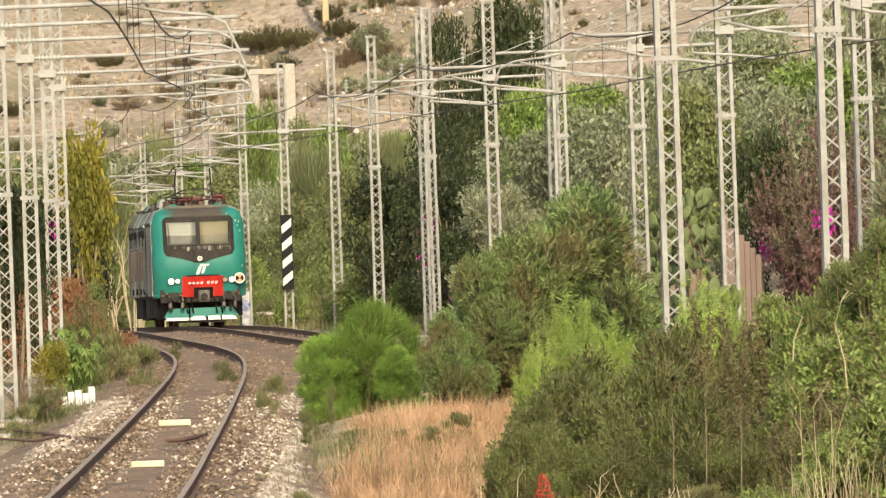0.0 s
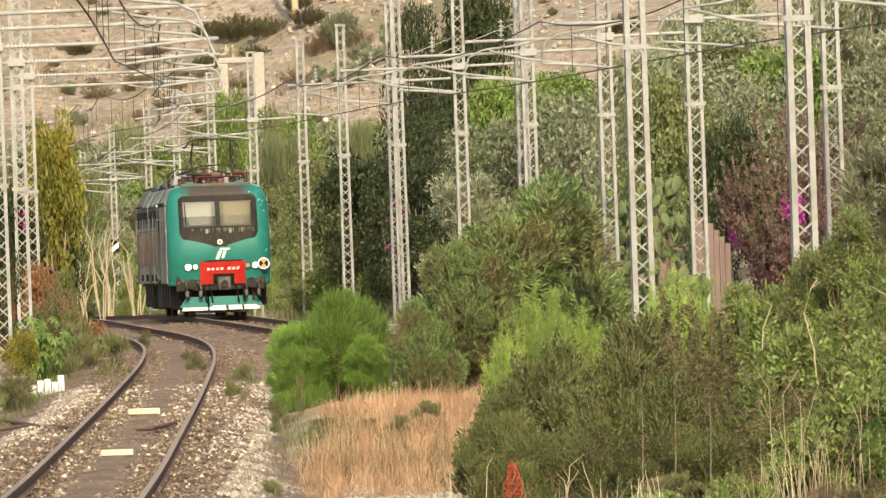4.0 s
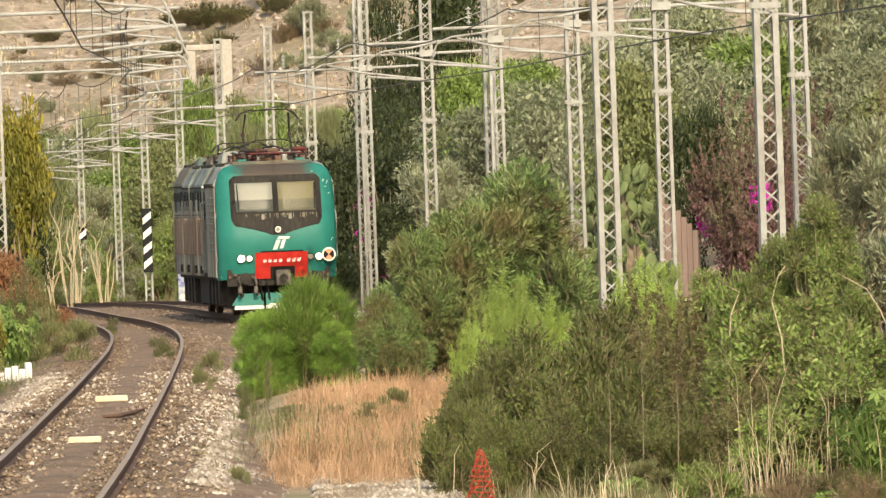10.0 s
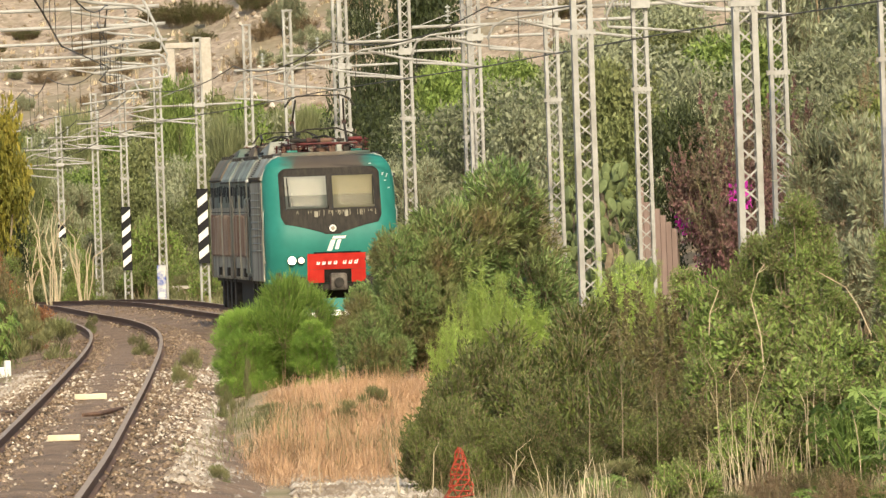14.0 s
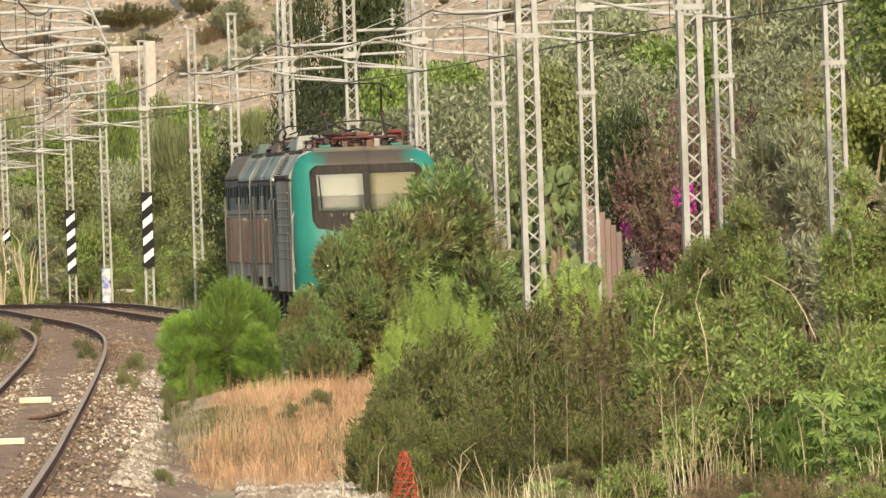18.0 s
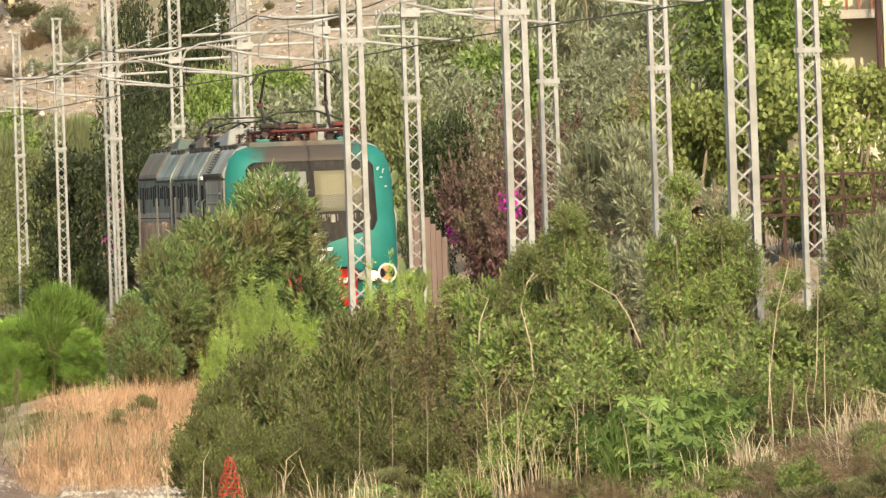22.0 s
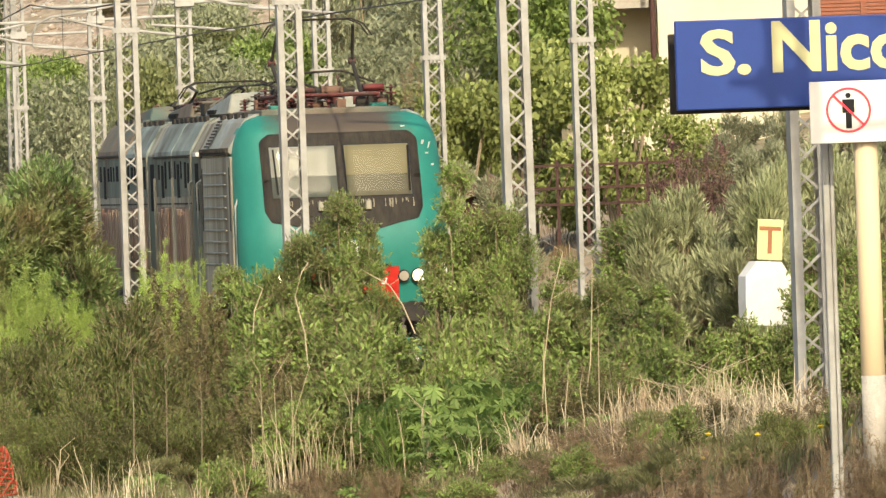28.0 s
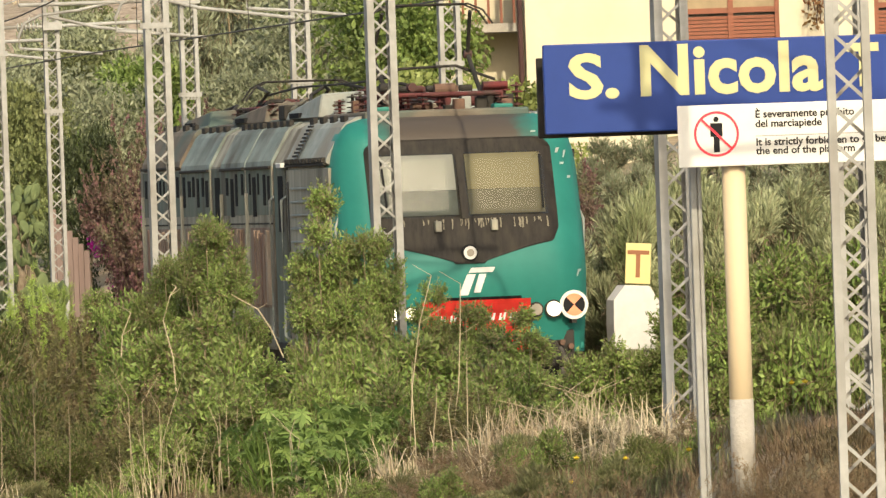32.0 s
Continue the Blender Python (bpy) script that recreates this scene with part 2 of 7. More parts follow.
M_BROW = brow_mat()
L_OLIVE = leaf_mat("olive_leaf", (0.155, 0.173, 0.099), (0.336, 0.352, 0.237), (0.107, 0.122, 0.064))
L_DARK = leaf_mat("dark_shrub_leaf", (0.061, 0.066, 0.025), (0.164, 0.163, 0.065), (0.115, 0.078, 0.043), 0.21, patch=2.2)
L_MID = leaf_mat("shrub_leaf", (0.084, 0.133, 0.029), (0.234, 0.312, 0.087), (0.091, 0.097, 0.037), 0.24, patch=2.0)
L_SPRAY = leaf_mat("silvery_spray_leaf", (0.19, 0.215, 0.115), (0.40, 0.415, 0.245), (0.12, 0.14, 0.06), 0.2, patch=2.0)
L_MYRTLE = leaf_mat("evergreen_shrub_leaf", (0.042, 0.064, 0.016), (0.151, 0.181, 0.051), (0.057, 0.066, 0.020), 0.2, patch=2.4)
L_OLEANDER = leaf_mat("oleander_leaf", (0.072, 0.115, 0.037), (0.205, 0.293, 0.098), (0.145, 0.112, 0.052), 0.18, patch=2.6)
L_PINE = leaf_mat("young_pine_needle", (0.090, 0.171, 0.026), (0.252, 0.365, 0.079), (0.081, 0.154, 0.028), 0.27, patch=1.5)
L_FEATHER = leaf_mat("feathery_leaf", (0.192, 0.286, 0.054), (0.384, 0.493, 0.130), (0.164, 0.222, 0.054), 0.27, patch=2.0)
L_FIG = leaf_mat("vine_leaf", (0.114, 0.144, 0.033), (0.275, 0.307, 0.104), (0.085, 0.101, 0.027), 0.24, patch=1.5)
# dark evergreen green, lowered further to stand for deep shade under the canopy
L_FOREST = leaf_mat("evergreen_leaf", (0.022, 0.031, 0.012), (0.060, 0.074, 0.027), (0.016, 0.022, 0.009))
L_OAK = leaf_mat("wood_leaf", (0.074, 0.101, 0.033), (0.192, 0.225, 0.091), (0.114, 0.095, 0.048))
L_BOUG = leaf_mat("faded_bougainvillea", (0.072, 0.043, 0.038), (0.153, 0.072, 0.081), (0.058, 0.065, 0.029), patch=2.5)
L_MAGENTA = leaf_mat("magenta_blossom", (0.40, 0.015, 0.28), (0.55, 0.04, 0.40), (0.30, 0.02, 0.2))
L_REED = leaf_mat("reed_leaf", (0.114, 0.132, 0.060), (0.218, 0.233, 0.120), (0.095, 0.105, 0.049))
L_STRAW = leaf_mat("dry_grass", (0.46, 0.265, 0.145), (0.76, 0.52, 0.335), (0.42, 0.255, 0.135), 0.35)
L_STRAWGREY = leaf_mat("grey_straw", (0.40, 0.32, 0.21), (0.64, 0.55, 0.40), (0.27, 0.19, 0.115), 0.35)
L_GRASS = leaf_mat("green_grass", (0.117, 0.134, 0.052), (0.243, 0.251, 0.119), (0.180, 0.143, 0.083), 0.4)
L_BROWN = leaf_mat("brown_scrub", (0.17, 0.11, 0.068), (0.29, 0.20, 0.125), (0.12, 0.10, 0.05), 0.35, patch=1.2)
L_CASTOR = leaf_mat("big_green_leaf", (0.098, 0.163, 0.040), (0.215, 0.291, 0.084), (0.087, 0.128, 0.035), 0.4)
L_YELLOW = leaf_mat("yellowing_leaf", (0.135, 0.126, 0.020), (0.288, 0.239, 0.041), (0.068, 0.086, 0.020), 0.24, patch=1.5)
L_RUST = leaf_mat("rust_brown_leaf", (0.22, 0.09, 0.045), (0.34, 0.16, 0.08), (0.12, 0.08, 0.03), 0.3)
M_CACTUS = mat("prickly_pear_pad", (0.07, 0.098, 0.04), (0.13, 0.155, 0.065), 2.5, 0.8, c3=(0.06, 0.066, 0.032))


# ---------------------------------------------------------------- building helpers
def link_mesh(name, bm, material, smooth=False):
    me = bpy.data.meshes.new(name)
    bm.to_mesh(me)
    bm.free()
    for m in (material if isinstance(material, (list, tuple)) else [material]):
        me.materials.append(m)
    if smooth:
        me.polygons.foreach_set("use_smooth", [True] * len(me.polygons))
    return new(name, me)


def part(name, bm, material, parent, label="", smooth=False):
    ob = link_mesh(name, bm, material, smooth)
    ob.parent = parent
    if label:
        tagged(ob, label)
    return ob


def part_again(source, parent, m):
    """Another part on the same mesh."""
    ob = new(source.name.split(".")[0], source.data)
    ob.parent = parent
    ob.matrix_basis = m
    return ob


def box(bm, x0, x1, y0, y1, z0, z1, bevel=0.0):
    r = bmesh.ops.create_cube(bm, size=1.0, matrix=Matrix.Translation(((x0 + x1) / 2, (y0 + y1) / 2, (z0 + z1) / 2)) @ Matrix.Diagonal((abs(x1 - x0), abs(y1 - y0), abs(z1 - z0), 1)))
    if bevel:
        edges = list({e for v in r["verts"] for e in v.link_edges})
        bmesh.ops.bevel(bm, geom=edges, offset=bevel, segments=2, affect='EDGES', profile=0.5)
    return bm


def boxed(*args, **kw):
    return box(bmesh.new(), *args, **kw)


def tube(bm, pts, rad, sides=8, cap=True):
    """A tube along points; rad is one radius or one for each point."""
    pts = [Vector(p) for p in pts]
    rads = rad if isinstance(rad, (list, tuple)) else [rad] * len(pts)
    rings = []
    for i, p in enumerate(pts):
        a, b = pts[max(i - 1, 0)], pts[min(i + 1, len(pts) - 1)]
        q = (b - a).normalized().to_track_quat('Z', 'Y')
        rings.append([bm.verts.new(p + q @ Vector((math.cos(k * 2 * math.pi / sides) * rads[i], math.sin(k * 2 * math.pi / sides) * rads[i], 0))) for k in range(sides)])
    for r0, r1 in zip(rings, rings[1:]):
        for k in range(sides):
            bm.faces.new((r0[k], r0[(k + 1) % sides], r1[(k + 1) % sides], r1[k]))
    if cap:
        bm.faces.new(list(reversed(rings[0])))
        bm.faces.new(rings[-1])
    return bm


def tubed(pts, rad, sides=8):
    return tube(bmesh.new(), pts, rad, sides)


def disc(bm, c, r, depth, sides=24, axis='Y'):
    rot = {'Y': Matrix.Rotation(radians(90), 4, 'X'), 'X': Matrix.Rotation(radians(90), 4, 'Y'), 'Z': Matrix.Identity(4)}[axis]
    bmesh.ops.create_cone(bm, cap_ends=True, segments=sides, radius1=r, radius2=r, depth=depth, matrix=Matrix.Translation(c) @ rot)
    return bm


def bar(bm, a, b, w, d, up=(0, 1, 0)):
    """A flat bar from a to b, w wide and d deep along up."""
    a, b, up = Vector(a), Vector(b), Vector(up)
    t = (b - a).normalized()
    s = t.cross(up).normalized() * w / 2
    u = up.normalized() * d / 2
    v = [bm.verts.new(p + i * s + j * u) for p in (a, b) for i, j in ((-1, -1), (1, -1), (1, 1), (-1, 1))]
    for q in ((0, 1, 2, 3), (7, 6, 5, 4), (0, 4, 5, 1), (1, 5, 6, 2), (2, 6, 7, 3), (3, 7, 4, 0)):
        bm.faces.new([v[i] for i in q])
    return bm


def raw_mesh(name, verts, quads, material):
    """A mesh from arrays of points and quads."""
    me = bpy.data.meshes.new(name)
    n, k = len(quads), quads.shape[1]
    me.vertices.add(len(verts))
    me.vertices.foreach_set("co", np.ascontiguousarray(verts, dtype=np.float32).ravel())
    me.loops.add(n * k)
    me.loops.foreach_set("vertex_index", np.ascontiguousarray(quads, dtype=np.int32).ravel())
    me.polygons.add(n)
    me.polygons.foreach_set("loop_start", np.arange(0, n * k, k, dtype=np.int32))
    me.update(calc_edges=True)
    me.materials.append(material)
    return me


# ---------------------------------------------------------------- the plan
def main_x(y):
    """Centre line of the main track."""
    return 19.4914 - 0.131681 * y + 7.5753e-5 * y * y


SIDE_PLAN = [(-60, -3.0), (40, -3.4), (82, -3.72), (102, -4.0), (130, -4.45), (155, -4.95), (172, -5.55), (186, -6.5), (200, -7.9), (214, -9.3), (240, -11.9), (300, -17.3), (420, -27.5)]


def side_x(y):
    """Centre line of the side track, smooth through the plan's stations."""
    p = SIDE_PLAN
    for i in range(len(p) - 1):
        if y <= p[i + 1][0] or i == len(p) - 2:
            (y0, x0), (y1, x1) = p[i], p[i + 1]
            ya, xa = p[max(i - 1, 0)]
            yb, xb = p[min(i + 2, len(p) - 1)]
            m0 = (x1 - xa) / (y1 - ya)
            m1 = (xb - x0) / (yb - y0)
            h = y1 - y0
            t = min(max((y - y0) / h, 0), 1)
            return (2 * t ** 3 - 3 * t * t + 1) * x0 + (t ** 3 - 2 * t * t + t) * h * m0 + (-2 * t ** 3 + 3 * t * t) * x1 + (t ** 3 - t * t) * h * m1



def bent(fx):
    """The same line, swinging left round the far bend."""
    return lambda y: fx(y) - 0.0035 * max(0.0, y - 262.0) ** 2


def heading(fx, y):
    """Degrees by which a track at y turns left of north."""
    return math.degrees(math.atan((fx(y - 1) - fx(y + 1)) / 2))


def grade(y):
    """Height of the line: level through the station, falling away beyond it."""
    t = max(0.0, y - 214.0)
    return -0.0138 * t * t / (t + 24.0)


def smooth(a, b, v):
    t = min(max((v - a) / (b - a), 0.0), 1.0)
    return t * t * (3 - 2 * t)


def ground_z(x, y):
    o = x - main_x(min(max(y, -60), 430))
    s = x - side_x(min(max(y, -60), 415))
    z = -0.38 + grade(min(y, 420))
    if o > 3.2:
        z += 0.26 * min(o - 3.2, 15) + 0.14 * max(0, min(o - 18.2, 120))
    if s < -3.0:
        z += 0.10 * min(-3.0 - s, 12) + 0.03 * max(0, min(-15 - s, 100))
    # low rise under the dry grass between the tracks
    z += 0.26 * smooth(1.7, 2.8, s) * smooth(-2.2, -3.4, o) * smooth(88, 101, y) * smooth(140, 124, y)
    # bank at the platform's end
    z += 0.95 * smooth(3.0, 8.6, x) * smooth(84, 70, y) * smooth(50.5, 54.0, y) * smooth(-1.7, -3.2, o) * (1 if y > 59 else 1.5 * smooth(6.55, 7.45, x))
    # far hill
    z += 6.6 * smooth(392, 440, y) + 52 * smooth(402, 640, y + 0.2 * abs(x + 10)) + 20 * smooth(700, 1500, y)
    near = smooth(3.0, 6.0, min(abs(o), abs(s)))
    z += near * (0.22 * noise.noise((x * 0.13, y * 0.05, 0.0)) + 0.06 * noise.noise((x * 0.7, y * 0.5, 3.0)))
    z += smooth(405, 470, y) * (4.0 * noise.noise((x * 0.03, y * 0.02, 7.0)) + 1.6 * noise.noise((x * 0.12, y * 0.07, 4.0)))
    return z


def build_ground():
    ys = list(np.arange(-60, 30, 6.0)) + list(np.arange(30, 140, 1.0)) + list(np.arange(140, 340, 3.0)) + list(np.arange(340, 600, 5.0)) + list(np.arange(600, 900, 20.0)) + [950, 1050, 1200, 1400, 1700, 2200, 3000, 4200]
    xs = [-2500, -1600, -1000, -650, -420, -280, -190, -130, -95] + list(np.arange(-70, -20, 4.0)) + list(np.arange(-20, 34, 0.6)) + list(np.arange(34, 90, 4.0)) + [95, 130, 190, 280, 420, 650, 1000, 1600, 2500]
    verts = np.array([(x, y, ground_z(x, y)) for y in ys for x in xs])
    w = len(xs)
    q = np.array([(j * w + i, j * w + i + 1, (j + 1) * w + i + 1, (j + 1) * w + i) for j in range(len(ys) - 1) for i in range(w - 1)])
    me = raw_mesh("ground", verts, q, M_SOIL)
    me.materials.append(M_HILL)
    cy = verts[q[:, 0], 1]
    me.polygons.foreach_set("material_index", (cy > 385).astype(np.int32))
    me.polygons.foreach_set("use_smooth", np.ones(len(q), dtype=bool))
    return tagged(new("ground", me), "dry stony soil with scrub rising to a bare hillside", "ground", kind="structure")


ground = build_ground()


# ---------------------------------------------------------------- tracks
RAIL_PROFILE = [(-0.065, -0.16), (0.065, -0.16), (0.065, -0.145), (0.012, -0.125), (0.012, -0.045), (0.036, -0.03), (0.036, 0.0), (-0.036, 0.0), (-0.036, -0.03), (-0.012, -0.045), (-0.012, -0.125), (-0.065, -0.145)]


def along(fx, y0, y1, step):
    n = int((y1 - y0) / step) + 1
    return [(fx(y), y, -radians(heading(fx, y))) for y in (y0 + i * step for i in range(n))]


def rail(fx, off, y0, y1, parent):
    bm = bmesh.new()
    rings = []
    for x, y, a in along(fx, y0, y1, 2.0):
        n = Vector((math.cos(a), -math.sin(a), 0))
        c = Vector((x, y, grade(y))) + n * off
        rings.append([bm.verts.new(c + n * px + Vector((0, 0, pz))) for px, pz in RAIL_PROFILE])
    k = len(RAIL_PROFILE)
    for r0, r1 in zip(rings, rings[1:]):
        for i in range(k):
            f = bm.faces.new((r0[i], r0[(i + 1) % k], r1[(i + 1) % k], r1[i]))
            f.material_index = 1 if i == 6 else 0
    return part("rail", bm, [M_RAIL, M_RAIL_TOP], parent, "rusty steel rail with a worn bright head")


def track(name, fx, y0, y1, label):
    e = tagged(new(name), label, "railway track", kind="structure")
    bm = bmesh.new()
    cross = [(-2.9, -0.46), (-2.1, -0.26), (-1.35, -0.15), (-0.90, -0.18), (-0.6, -0.18), (0, -0.12), (0.6, -0.18), (0.90, -0.18), (1.35, -0.15), (2.1, -0.26), (2.9, -0.46)]
    rows = []
    for x, y, a in along(fx, y0, y1, 1.0):
        n = Vector((math.cos(a), -math.sin(a), 0))
        rows.append([bm.verts.new(Vector((x, y, grade(y))) + n * px + Vector((0, 0, pz + 0.035 * noise.noise((px * 2.1, y * 0.8, 1.0))))) for px, pz in cross])
    for r0, r1 in zip(rows, rows[1:]):
        for i in range(len(cross) - 1):
            bm.faces.new((r0[i], r0[i + 1], r1[i + 1], r1[i]))
    part("ballast_bed", bm, M_BALLAST, e, "brown dusty ballast bed", smooth=True)
    for off in (-0.753, 0.753):
        rail(fx, off, y0, y1, e)
    return e


main_track = track("main_track", bent(main_x), -40, 330, "main railway track with rusty rails on brown ballast")
side_track = track("side_track", bent(side_x), -40, 330, "curving side track with rusty rails sunk in brown ballast")


# ---------------------------------------------------------------- catenary masts
def lacing(e, w0, w1, h, z0):
    """Zigzag flat bars between the two posts, front and back in opposite phase, all on one mesh."""
    src = None
    n = int((h - z0) / 0.25)
    for face, phase in ((-0.07, 0), (0.07, 1)):
        for i in range(n):
            za, zb = z0 + (h - z0) * i / n, z0 + (h - z0) * (i + 1) / n
            wa, wb = (w0 + (w1 - w0) * z / h for z in (za, zb))
            s = 1 if (i + phase) % 2 else -1
            a, b = Vector((-s * wa * 0.44, face, za)), Vector((s * wb * 0.44, face, zb))
            m = pose(*((a + b) / 2), 0, math.degrees(math.atan2(b.x - a.x, b.z - a.z)), 0) @ Matrix.Diagonal((1, 1, (b - a).length, 1))
            if src is None:
                src = part("lacing_bar", boxed(-0.012, 0.012, -0.006, 0.006, -0.5, 0.5), M_MAST, e)
                src.matrix_basis = m
            else:
                part_again(src, e, m)


def post(w0, w1, h, side, wide):
    """A channel post: web outward, flanges inward."""
    bm = bmesh.new()
    prof = [(0, -0.085), (wide, -0.085), (wide, -0.073), (0.012, -0.073), (0.012, 0.073), (wide, 0.073), (wide, 0.085), (0, 0.085)]
    rings = [[bm.verts.new((side * w / 2 - side * p, q, z)) for p, q in prof] for z, w in ((-0.6, w0), (h, w1))]
    for i in range(8):
        bm.faces.new((rings[0][i], rings[0][(i + 1) % 8], rings[1][(i + 1) % 8], rings[1][i]))
    bm.faces.new(rings[0])
    bm.faces.new(rings[1])
    bmesh.ops.recalc_face_normals(bm, faces=bm.faces)
    return bm


def comb_plate(w, z):
    """The toothed joint plate that ties the two posts."""
    bm = bmesh.new()
    for y in (-0.1, 0.1):
        box(bm, -w / 2 - 0.03, w / 2 + 0.03, y - 0.008, y + 0.008, z, z + 0.075)
        for i in range(5):
            x = -w / 2 + 0.03 + (w - 0.06) * i / 4
            box(bm, x - 0.014, x + 0.014, y - 0.007, y + 0.007, z - 0.05, z)
    return bm


def insulator(bm, a, b, n=5, r=0.055):
    """A ribbed insulator turned about the line from a to b."""
    a, b = Vector(a), Vector(b)
    pts, rads = [a], [0.018]
    for i in range(n):
        for t, q in ((0.32, 0.02), (0.38, r), (0.58, r), (0.68, 0.02)):
            pts.append(a.lerp(b, (i + t) / n))
            rads.append(q)
    return tube(bm, pts + [b], rads + [0.018], 10)


def catenary_mast(w0=0.34, w1=0.27, h=8.6, wide=0.085, joints=(5.0,), arm=None, arm_z=6.3, stay=True, label=""):
    """A lattice mast; arm: how far the horizontal tube reaches to the left and right."""
    e = new("catenary_mast")
    tagged(e, label or "galvanised steel lattice catenary mast standing by the track", "mast", "catenary masts")
    part("post", post(w0, w1, h, -1, wide), M_MAST, e)
    part("post", post(w0, w1, h, 1, wide), M_MAST, e)
    lacing(e, w0, w1, h - 0.1, 0.1)
    part("footing", boxed(-0.42, 0.42, -0.42, 0.42, -1.3, -0.28, bevel=0.03), M_CONC, e, "concrete footing block")
    for z in joints:
        part("joint_plate", comb_plate(w0 + (w1 - w0) * z / h, z), M_MAST, e)
    bm = boxed(-w1 / 2 - 0.02, w1 / 2 + 0.02, -0.1, 0.1, h - 0.02, h + 0.04, bevel=0.008)
    part("cap_plate", bm, M_MAST, e)
    if arm:
        left, right = arm
        part("bracket_tube", tubed([(-left, -0.13, arm_z - 0.02), (0, -0.13, arm_z), (right, -0.13, arm_z + 0.03)], 0.035, 10), M_MAST, e, "horizontal steel bracket tube")
        s = -1 if left > right else 1
        reach = max(left, right)
        hook = [(s * (reach - 1.55), -0.13, arm_z - 0.02), (s * (reach - 1.0), -0.13, arm_z - 0.13), (s * (reach - 0.35), -0.13, arm_z - 0.2), (s * (reach - 0.08), -0.13, arm_z - 0.33), (s * (reach + 0.02), -0.13, arm_z - 0.55), (s * (reach + 0.0), -0.13, arm_z - 0.75)]
        part("registration_tube", tubed(hook, 0.025, 8), M_MAST, e, "curved steel registration tube")
        part("steady_arm", tubed([(s * (reach - 0.0), -0.13, arm_z - 0.75), (s * (reach - 0.65), -0.13, arm_z - 0.80), (s * (reach - 1.4), -0.13, arm_z - 0.88)], 0.024, 8), M_MAST, e)
        part("insulator", insulator(bmesh.new(), (s * (w1 / 2 + 0.1), -0.13, arm_z), (s * (w1 / 2 + 0.55), -0.13, arm_z), 6, 0.075), M_INSUL, e, "ribbed grey insulator")
        part("insulator", insulator(bmesh.new(), (s * (reach - 0.75), -0.13, arm_z + 0.05), (s * (reach - 0.75), -0.13, arm_z + 0.42), 4, 0.06), M_INSUL, e, "ribbed grey insulator")
        part("clamp", boxed(-w1 / 2 - 0.05, w1 / 2 + 0.05, -0.19, -0.08, arm_z - 0.08, arm_z + 0.08, bevel=0.01), M_MAST, e)
        if stay:
            part("tie_rod", tubed([(0, -0.13, arm_z + 0.75), (s * (reach - 0.9), -0.13, arm_z + 0.03)], 0.011, 6), M_MAST, e)
            part("brace_tube", tubed([(s * 0.1, -0.13, arm_z - 0.62), (s * (reach - 1.3), -0.13, arm_z - 0.42), (s * (reach - 0.5), -0.13, arm_z - 0.22)], 0.028, 8), M_MAST, e)
    return e


def set_mast(src, fx, off, y, dz=0.0, turn=0.0):
    a = heading(fx, y)
    return src.copy_to(fx(y) + off, y, dz + grade(y), a + turn)


class Kind:
    """A kind of mast: the first one is the built one, the rest are its copies."""

    def __init__(self, ob):
        self.ob, self.used = ob, False

    def copy_to(self, x, y, z, rz):
        m = pose(x, y, z, 0, 0, rz)
        if not self.used:
            self.used = True
            self.ob.matrix_basis = m
            return self.ob
        return copy_thing(self.ob, m)


far_kind = Kind(catenary_mast(0.33, 0.27, 8.5, 0.066, (4.6,), (2.9, 1.4), 6.3))
tall_kind = Kind(catenary_mast(0.33, 0.28, 11.0, 0.066, (4.7, 8.2), (2.9, 1.7), 6.35, label="tall galvanised lattice catenary mast with two bracket tubes"))
plain_kind = Kind(catenary_mast(0.33, 0.26, 8.2, 0.066, (4.5,), label="plain galvanised lattice mast without a bracket"))
near_kind = Kind(catenary_mast(0.335, 0.30, 10.5, 0.078, (5.15, 7.8), (0.4, 3.0), 7.4, label="broad galvanised lattice catenary mast between the tracks"))
slim_kind = Kind(catenary_mast(0.305, 0.28, 10.5, 0.056, (5.15, 7.8), (0.4, 3.0), 7.4, label="slender galvanised lattice mast at the platform's end"))
left_kind = Kind(catenary_mast(0.32, 0.27, 9.5, 0.066, (3.6,), (0.5, 4.3), 6.3, stay=False, label="galvanised lattice catenary mast with a long bracket tube"))

# beyond the main track
for y in (383.9, 342.8, 308.2, 286.8, 265.3, 244.9, 195.5):
    set_mast(far_kind, main_x, 3.1, y)
for y in (225.0, 211.3):
    set_mast(plain_kind, main_x, 3.1, y)
for y in (180.7, 167.0, 154.1, 141.7, 126.2, 116.0, 104.7):
    set_mast(tall_kind, main_x, 3.1, y)
set_mast(plain_kind, main_x, 3.13, 168.5, -0.4)
set_mast(plain_kind, main_x, 3.15, 197.5, 0.2)
# between the tracks
for y in (109.6, 95.4, 81.1, 68.0, 61.9):
    set_mast(near_kind, main_x, -2.6, y)
# left of the side track
for y in (111.0, 120.5, 130.0, 143.0, 157.0, 172.0, 186.0, 240.0, 262.0, 290.0):
    set_mast(left_kind, side_x, -3.2, y)


